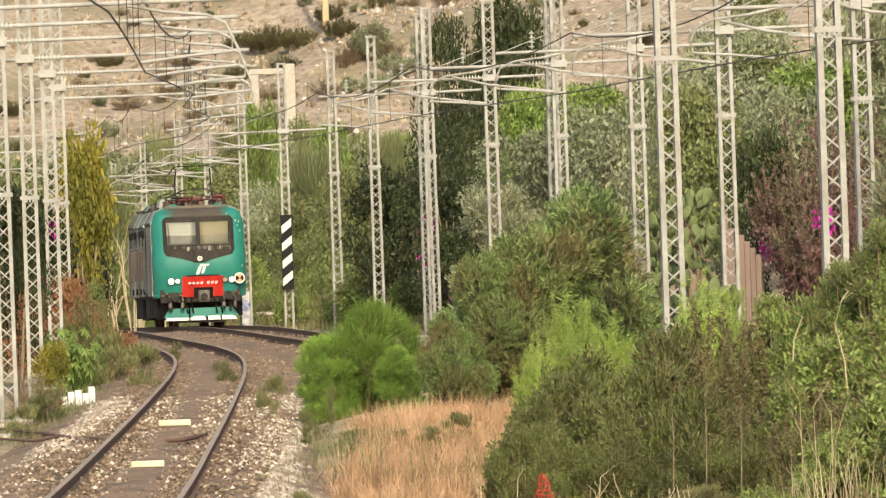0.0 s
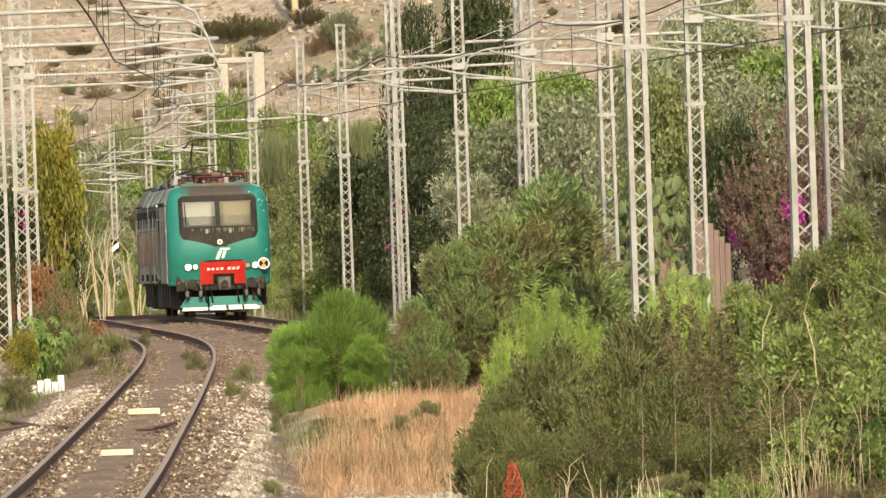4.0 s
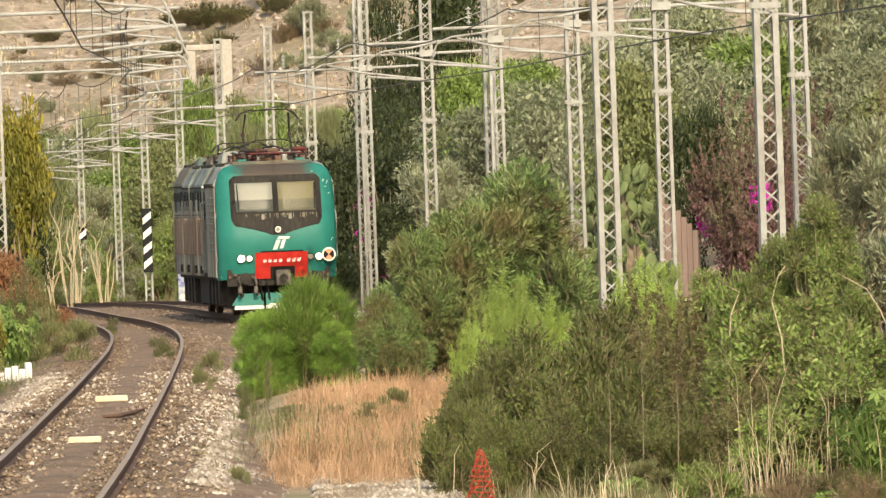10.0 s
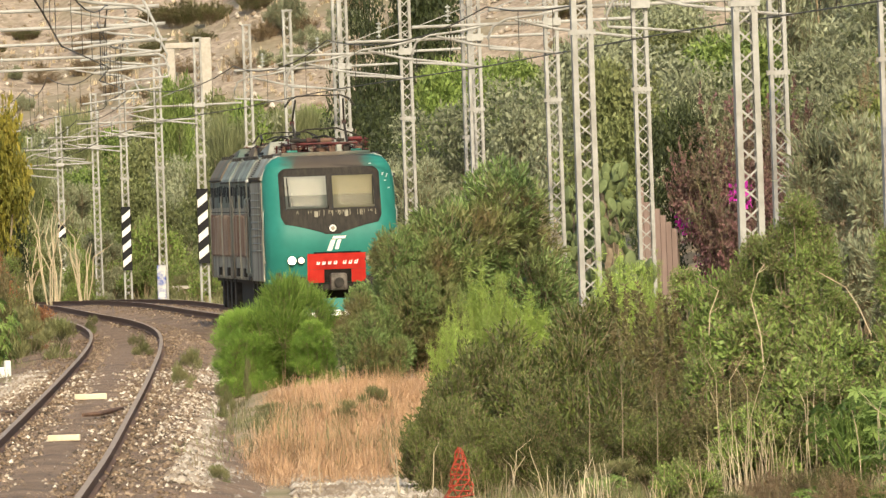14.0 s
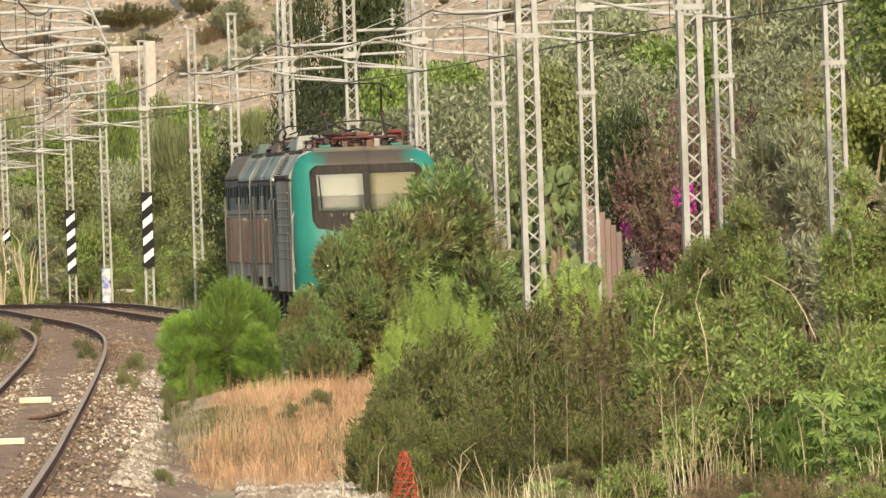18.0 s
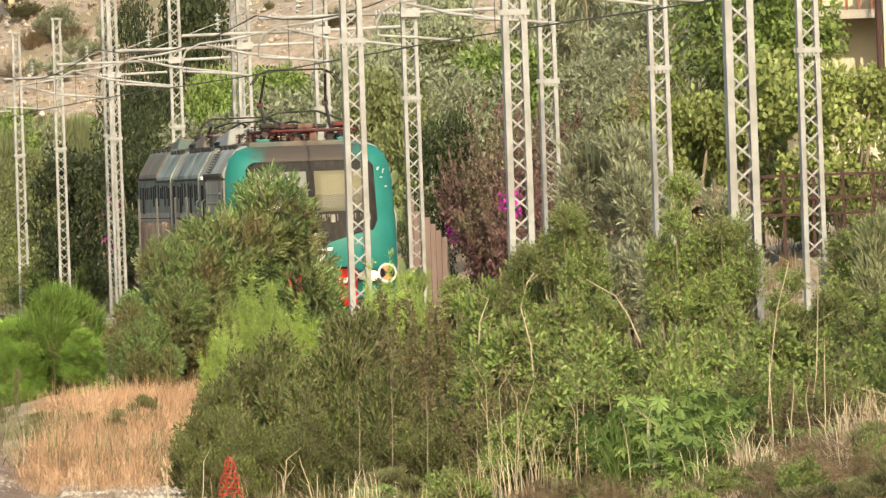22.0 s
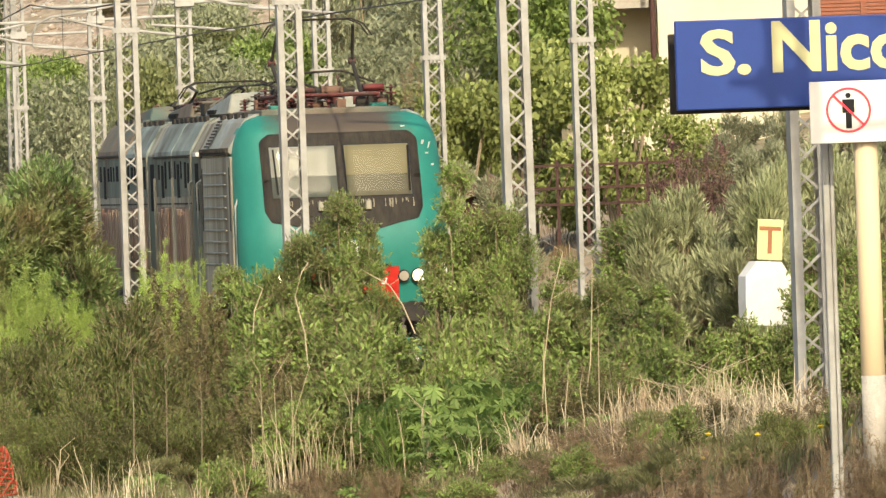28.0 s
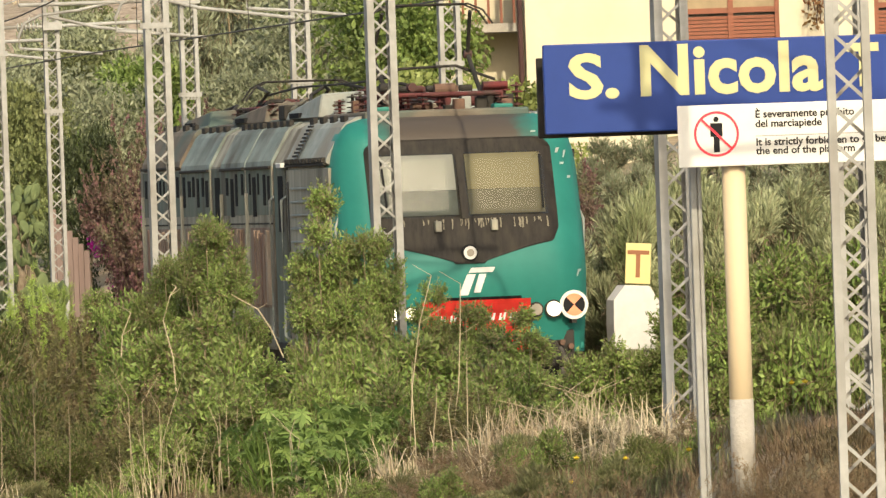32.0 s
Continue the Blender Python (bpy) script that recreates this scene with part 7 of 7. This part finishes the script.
def station_sign():
    e = tagged(new("station_sign"), "blue station name sign with pale yellow letters on posts", "sign")
    e.matrix_basis = pose(5.75, 55, 3.98, 0, 0, 0)
    # the origin is the panel's top left corner
    part("panel", boxed(0, 3.6, -0.03, 0.03, -0.665, 0, bevel=0.01), M_BLUE, e, "deep blue enamel panel")
    part("back_panel", boxed(-0.02, 3.58, 0.26, 0.32, -0.69, -0.09, bevel=0.01), M_DARK, e, "dark back of the second panel")
    for word, x, z, w, h in (("S.", 0.185, -0.415, 0.375, 0.345), ("Nicola", 0.72, -0.41, 1.365, 0.385), ("T", 2.27, -0.385, 0.24, 0.325)):
        letters(word, 0.475, M_YELLOW, e, pose(x, -0.034, z) @ FRONT, fat=0.014, label="pale yellow painted letters", span=(w, h))
    for x in (2.9,):
        part("post", boxed(x - 0.05, x + 0.05, 0.05, 0.2, -3.6, -0.05, bevel=0.01), M_MAST, e, "grey steel post")
    part("post", boxed(1.075, 1.125, 0.05, 0.13, -3.6, -0.05, bevel=0.01), M_MAST, e, "grey steel post")
    part("post", boxed(1.128, 1.16, 0.06, 0.16, -3.6, -0.05, bevel=0.01), M_MAST, e, "grey steel post")
    return e


station_sign()


def warning_sign():
    e = tagged(new("warning_sign"), "white sign forbidding to pass the platform's end, on a cream pole", "sign")
    e.matrix_basis = pose(6.69, 54.6, 3.49, 0, 0, 0)
    part("panel", boxed(0, 2.1, -0.02, 0.0, -0.455, 0, bevel=0.006), M_SIGNWHITE, e, "white enamel panel")
    bm = bmesh.new()
    c, n = Vector((0.285, -0.023, -0.215)), 40
    r0, r1 = 0.150, 0.168
    for k in range(n):
        a, b = 2 * math.pi * k / n, 2 * math.pi * (k + 1) / n
        bm.faces.new([bm.verts.new(c + Vector((r * math.cos(t), 0, r * math.sin(t)))) for r, t in ((r0, a), (r0, b), (r1, b), (r1, a))])
    part("red_ring", bm, M_RINGRED, e, "red prohibition ring")
    part("red_slash", bar(bmesh.new(), c + Vector((-0.112, -0.004, 0.112)), c + Vector((0.112, -0.004, -0.112)), 0.016, 0.004), M_RINGRED, e)
    part("symbol_dot", disc(bmesh.new(), c + Vector((0, 0.001, 0.108)), 0.020, 0.002, 20), M_INK, e)
    part("symbol_bar", boxed(c.x - 0.045, c.x + 0.045, -0.0235, -0.0215, c.z - 0.02, c.z + 0.080), M_INK, e)
    part("symbol_bar", boxed(c.x - 0.022, c.x + 0.022, -0.0235, -0.0215, c.z - 0.135, c.z - 0.021), M_INK, e)
    for z, t in ((-0.105, "È severamente proibito"), (-0.175, "del marciapiede"), (-0.310, "It is strictly forbidden to go beyond"), (-0.375, "the end of the platform")):
        letters(t, 0.078, M_INK, e, pose(0.575, -0.022, z) @ FRONT, fat=0.0015, label="black printed line")
    part("rule_line", boxed(0.575, 1.9, -0.0225, -0.0205, -0.243, -0.237), M_MAST, e)
    part("pole", tubed([(0.42, 0.12, -2.9), (0.42, 0.12, 0.0)], 0.088, 20), M_CREAM, e, "cream-painted steel pole", smooth=True)
    part("pole_foot", tubed([(0.42, 0.12, -2.9), (0.42, 0.12, -2.18)], 0.0905, 20), M_CONC, e, "bare grey foot of the pole", smooth=True)
    return e


warning_sign()
slim_kind.copy_to(7.23, 49.5, -0.2, -6)


def track_marker():
    e = tagged(new("track_marker"), "white marker board with a yellow plate lettered T by the track", "railway sign")
    e.matrix_basis = pose(10.99, 95, 0.83, 0, 4, 13)
    bm = bmesh.new()
    pts = [(-0.27, 0), (0.27, 0), (0.30, 0.30), (0.31, 0.62), (0.17, 0.82), (-0.17, 0.82), (-0.31, 0.62), (-0.30, 0.30)]
    a = [bm.verts.new((x, -0.02, z)) for x, z in pts]
    b = [bm.verts.new((x, 0.27, z)) for x, z in pts]
    n = len(pts)
    bm.faces.new(a)
    bm.faces.new(list(reversed(b)))
    for i in range(n):
        bm.faces.new((a[i], b[i], b[(i + 1) % n], a[(i + 1) % n]))
    bmesh.ops.recalc_face_normals(bm, faces=bm.faces[:])
    part("board", bm, M_WHITE, e, "white bevelled board")
    plate = part("plate", boxed(-0.17, 0.17, -0.03, -0.01, 0.84, 1.36, bevel=0.006), mat("yellow_plate", (0.58, 0.47, 0.22), (0.52, 0.42, 0.19), 3, 0.6), e, "yellow plate")
    t_mat = mat("brown_letter", (0.24, 0.10, 0.05), None, 3, 0.7)
    letters("T", 0.50, t_mat, plate, pose(-0.155, -0.034, 0.925) @ FRONT, fat=0.004, label="brown letter T")
    part("post", boxed(-0.20, -0.14, 0.03, 0.09, -1.8, 0.05), M_WHITE, e)
    part("post", boxed(0.14, 0.20, 0.03, 0.09, -1.8, 0.05), M_WHITE, e)
    return e


track_marker()


# ---------------------------------------------------------------- house on the slope
def house():
    X0, Y0 = 17.2, 168.0
    e = tagged(new("house"), "cream plastered house with rust-brown shutters on the slope", "house")
    e.matrix_basis = pose(X0, Y0, 3.0, 0, 0, -6)
    holes = [(3.55, 5.75, 2.45, 4.5), (7.9, 9.9, 2.45, 4.5)]
    xs = [0.0] + [v for h in holes for v in h[:2]] + [12.0]
    for i in range(0, len(xs), 2):
        part("wall", boxed(xs[i], xs[i + 1], 0, 0.35, 0, 6.6), M_PLASTER, e)
    for a, b, c, d in holes:
        part("wall", boxed(a, b, 0, 0.35, 0, c), M_PLASTER, e)
        part("wall", boxed(a, b, 0, 0.35, d, 6.6), M_PLASTER, e)
        w = part("window", boxed(a, b, 0.22, 0.26, c, d), M_CABDARK, e, "window with rust-brown shutters")
        for s0, s1 in ((a, a + 0.10), (b - 0.10, b), ((a + b) / 2 - 0.06, (a + b) / 2 + 0.06)):
            part("window_frame", boxed(s0, s1, 0.04, 0.2, c, d), M_SHUTTER, w)
        part("window_frame", boxed(a + 0.1, b - 0.1, 0.05, 0.2, d - 0.72, d - 0.60), M_SHUTTER, w)
        part("lintel_blind", boxed(a + 0.1, b - 0.1, 0.12, 0.2, d - 0.60, d), mat("tan_panel", (0.26, 0.20, 0.125), None, 3, 0.8), w)
        z = c
        while z < d - 0.78:
            for p, q in ((a + 0.10, (a + b) / 2 - 0.06), ((a + b) / 2 + 0.06, b - 0.10)):
                part("slat", bar(bmesh.new(), (p, 0.12, z + 0.04), (q, 0.12, z + 0.04), 0.07, 0.03), M_SHUTTER, w)
            z += 0.085
        part("window_sill", boxed(a - 0.1, b + 0.1, -0.08, 0.2, c - 0.08, c), M_CONC, w)
    part("wall", boxed(11.65, 12.0, 0.35, 8, 0, 6.6), M_PLASTER, e)
    part("wall", boxed(0, 12, 8, 8.35, 0, 6.6), M_PLASTER, e)
    part("wall", boxed(-2.3, 0.0, 2.2, 2.5, 0, 6.6), M_PLASTER, e, "shaded recessed wall")
    part("wall", boxed(-2.3, -2.0, 2.5, 8, 0, 6.6), M_PLASTER, e)
    part("drain_pipe", tubed([(-0.12, -0.05, 0), (-0.12, -0.05, 6.7)], 0.06, 10), M_FENCE, e, "brown drain pipe at the corner")
    bm = bmesh.new()
    box(bm, -2.7, 12.5, -0.7, 8.9, 6.6, 6.8)
    part("roof", bm, M_TILE, e)
    balc = part("balcony", boxed(-2.6, -0.2, 0.9, 2.2, 3.55, 3.75), M_CONC, e, "small balcony with a wooden rail")
    for i in range(9):
        part("baluster", boxed(-2.6 + i * 0.29, -2.54 + i * 0.29, 0.92, 0.98, 3.75, 4.6), M_SHUTTER, balc)
    part("handrail", boxed(-2.62, -0.2, 0.9, 1.0, 4.6, 4.68), M_SHUTTER, balc)
    part("garden_wall", boxed(-1.0, 3.0, -9.6, -9.35, -0.8, 0.9), M_PLASTER, e, "low pale garden wall")
    return e


house()


def dry_vine():
    """Dead climber hanging from the eaves beside the window."""
    e = tagged(new("dry_vine"), "withered brown climber hanging on the house wall", "vine")
    e.matrix_basis = pose(23.75, 166.95, 6.9, 0, 0, -6)
    g = random.Random(23)
    for k in range(9):
        x = g.uniform(-0.15, 0.2)
        part("stem", tubed([(x, 0, 1.8), (x + g.uniform(-0.15, 0.15), -0.06, 0.9), (x + g.uniform(-0.25, 0.2), -0.04, g.uniform(-0.5, 0.3))], [0.03, 0.028, 0.012], 6), M_FENCE, e)
    v, q = leaves([(0, -0.05, 0.3), (0.1, -0.05, 0.9), (-0.1, -0.05, -0.1)], [(0.25, 0.12, 0.5)] * 3, 260, 0.12, 0.5, np.random.default_rng(5))
    new("withered_leaves", raw_mesh("withered_leaves", v, q, L_RUST)).parent = e


dry_vine()


def fence():
    e = tagged(new("garden_fence"), "dark red-brown slatted garden fence below the house", "fence")
    e.matrix_basis = pose(10.42, 124, 2.47, 0, 0, -8)
    for i in range(9):
        part("post", boxed(i * 0.5 - 0.025, i * 0.5 + 0.025, -0.03, 0.03, -0.8, 0.62), M_FENCE, e)
    for z in (-0.15, 0.12, 0.5):
        part("rail", boxed(-0.05, 4.05, -0.055, -0.032, z, z + 0.045), M_FENCE, e)
    for i in range(16):
        part("slat", bar(bmesh.new(), (i * 0.25, -0.075, -0.1), (i * 0.25 + 0.22, -0.075, 0.5), 0.02, 0.015), M_FENCE, e)
    return e


fence()


M_SHEDROOF = mat("dull_brown_roof", (0.10, 0.062, 0.045), (0.07, 0.045, 0.034), 4, 0.95)


def shed():
    e = tagged(new("garden_shed"), "small garden shed with a brown pitched roof among bushes", "shed")
    e.matrix_basis = pose(9.47, 126, 2.12, 0, 0, -6)
    part("wall", boxed(0, 1.2, 0, 1.2, -1.5, 0.4), M_FENCE, e)
    bm = bmesh.new()
    v = [bm.verts.new(p) for p in ((-0.15, -0.2, 0.40), (1.35, -0.2, 0.40), (0.45, -0.2, 0.78), (-0.15, 1.4, 0.40), (1.35, 1.4, 0.40), (0.45, 1.4, 0.78))]
    for q in ((0, 1, 2), (5, 4, 3), (0, 2, 5, 3), (1, 4, 5, 2), (0, 3, 4, 1)):
        bm.faces.new([v[i] for i in q])
    part("roof", bm, M_SHEDROOF, e)
    return e


shed()


def sheet_fence():
    e = tagged(new("sheet_metal_fence"), "pinkish rusty corrugated sheet fence beside the cactus", "fence")
    e.matrix_basis = pose(5.51, 144, 1.38, 0, 0, -20)
    for i in range(6):
        bm = boxed(i * 0.11, i * 0.11 + 0.10, -0.02, 0.02 + 0.02 * (i % 2), -0.6, 1.2 - 0.13 * max(0, i - 1))
        part("sheet", bm, M_RUSTSHEET, e)
    part("post", tubed([(-0.05, 0.05, -0.6), (-0.05, 0.05, 1.5)], 0.04, 8), M_RUSTSHEET, e)
    return e


sheet_fence()


def orange_net():
    e = tagged(new("orange_barrier_net"), "crumpled orange plastic barrier net on a stake", "barrier net")
    e.matrix_basis = pose(0.94, 76, -0.20, 0, 0, 0)
    n, k, h = 7, 9, 0.50
    g = random.Random(8)
    rows = []
    for j in range(k + 1):
        z = h * j / k
        r = 0.14 * (1 - j / k) ** 0.85 + 0.018
        rows.append([Vector((r * math.cos(6.283 * i / n + 0.35 * j) * g.uniform(0.75, 1.2), r * math.sin(6.283 * i / n + 0.35 * j) * 0.6, z + g.uniform(-0.015, 0.015))) for i in range(n)])
    bm = bmesh.new()
    for j in range(k):
        for i in range(n):
            tube(bm, [rows[j][i], rows[j + 1][i]], 0.0065, 4, False)
            tube(bm, [rows[j][i], rows[j][(i + 1) % n]], 0.0065, 4, False)
    part("net", bm, M_NET, e)
    part("stake", tubed([(0, 0, -0.6), (0.01, 0, 0.5)], 0.012, 6), M_RAIL, e)
    return e


orange_net()


# ---------------------------------------------------------------- small things by the tracks
def block(name, label, category, x, y, z, size, rz, material, group=""):
    ob = link_mesh(name, boxed(-size[0] / 2, size[0] / 2, -size[1] / 2, size[1] / 2, 0, size[2], bevel=min(size) * 0.15), material)
    ob.matrix_basis = pose(x, y, z, 0, 0, rz)
    return tagged(ob, label, category, group)


block("wood_block", "weathered pale timber offcut lying between the rails", "timber", -4.27, 116, -0.12, (0.5, 0.16, 0.09), 6, M_WOOD)
block("wood_block", "split pale timber offcut lying between the rails", "timber", -3.89, 96, -0.12, (0.42, 0.14, 0.08), -3, M_WOOD)
for way, r in ((((-7.44, 123.50, -0.27), (-6.56, 119.43, -0.25), (-5.84, 114.02, -0.19), (-5.16, 109.89, -0.11)), 0.03), (((-4.01, 105.78, -0.07), (-3.81, 106.08, -0.07), (-3.65, 106.93, -0.06), (-3.54, 108.84, -0.07)), 0.035), (((-7.19, 117.77, -0.27), (-6.39, 114.65, -0.25), (-5.92, 114.03, -0.17), (-5.30, 110.00, -0.15)), 0.022)):
    tagged(link_mesh("cable", tubed(way, [r * 0.7, r, r * 1.1, r * 0.6], 8), M_RAIL), "dusty dark cable lying across the ballast", "cable", "cables")
for i, (dx, h) in enumerate(((0, 0.24), (0.14, 0.33), (0.27, 0.36), (0.40, 0.30), (0.52, 0.42))):
    block("white_slab", "white broken slab stood in a row by the track", "slab", -7.21 + dx, 140, ground_z(-7.21 + dx, 140) - 0.05, (0.12, 0.10, h + 0.05), 5 * i, M_WHITE, "white slabs")
x, y = main_x(252) + 2.15, 252
block("marker_post", "white concrete marker post with blue smears", "post", x, y, ground_z(x, y), (0.30, 0.2, 1.5), 5, mat("white_blue_smear", (0.45, 0.44, 0.42), (0.36, 0.36, 0.35), 3, 0.8, c3=(0.05, 0.08, 0.27), fine=5.5))
bench = tagged(new("concrete_trough"), "low pale concrete slab on two blocks beside the track", "slab")
bench.matrix_basis = pose(-6.41, 275, ground_z(-6.41, 275), 0, 0, 5)
top = -0.19 - ground_z(-6.41, 275)
part("slab", boxed(-0.55, 0.55, -0.25, 0.25, top - 0.12, top, bevel=0.02), M_CONC, bench)
for dx in (-0.38, 0.38):
    part("block", boxed(dx - 0.12, dx + 0.12, -0.2, 0.2, -0.2, top - 0.121, bevel=0.02), M_CONC, bench)
x, y = -6.66, 455
pole = tagged(new("wooden_pole"), "tall yellowish wooden utility pole on the hill's foot", "pole")
pole.matrix_basis = pose(x, y, ground_z(x, y))
part("shaft", tubed([(0, 0, -0.5), (0, 0, 13.0)], [0.21, 0.16], 12), mat("yellow_wood", (0.42, 0.33, 0.21), (0.35, 0.275, 0.175), 2, 0.85, stretch=(1, 1, 0.1)), pole)


def ruin():
    x, y = -9.57, 430
    e = tagged(new("ruined_gateway"), "ruined pale masonry gateway on the bare hill", "ruin")
    e.matrix_basis = pose(x, y, ground_z(x, y))
    part("pillar", boxed(0.8, 1.4, -0.3, 0.3, -0.5, 4.2, bevel=0.06), M_CONC, e)
    part("pillar", boxed(-1.2, -0.7, -0.3, 0.3, -0.5, 3.6, bevel=0.06), M_CONC, e)
    part("lintel", boxed(-1.25, 0.79, -0.25, 0.25, 3.62, 3.95, bevel=0.05), M_CONC, e)
    return e


ruin()

motions()
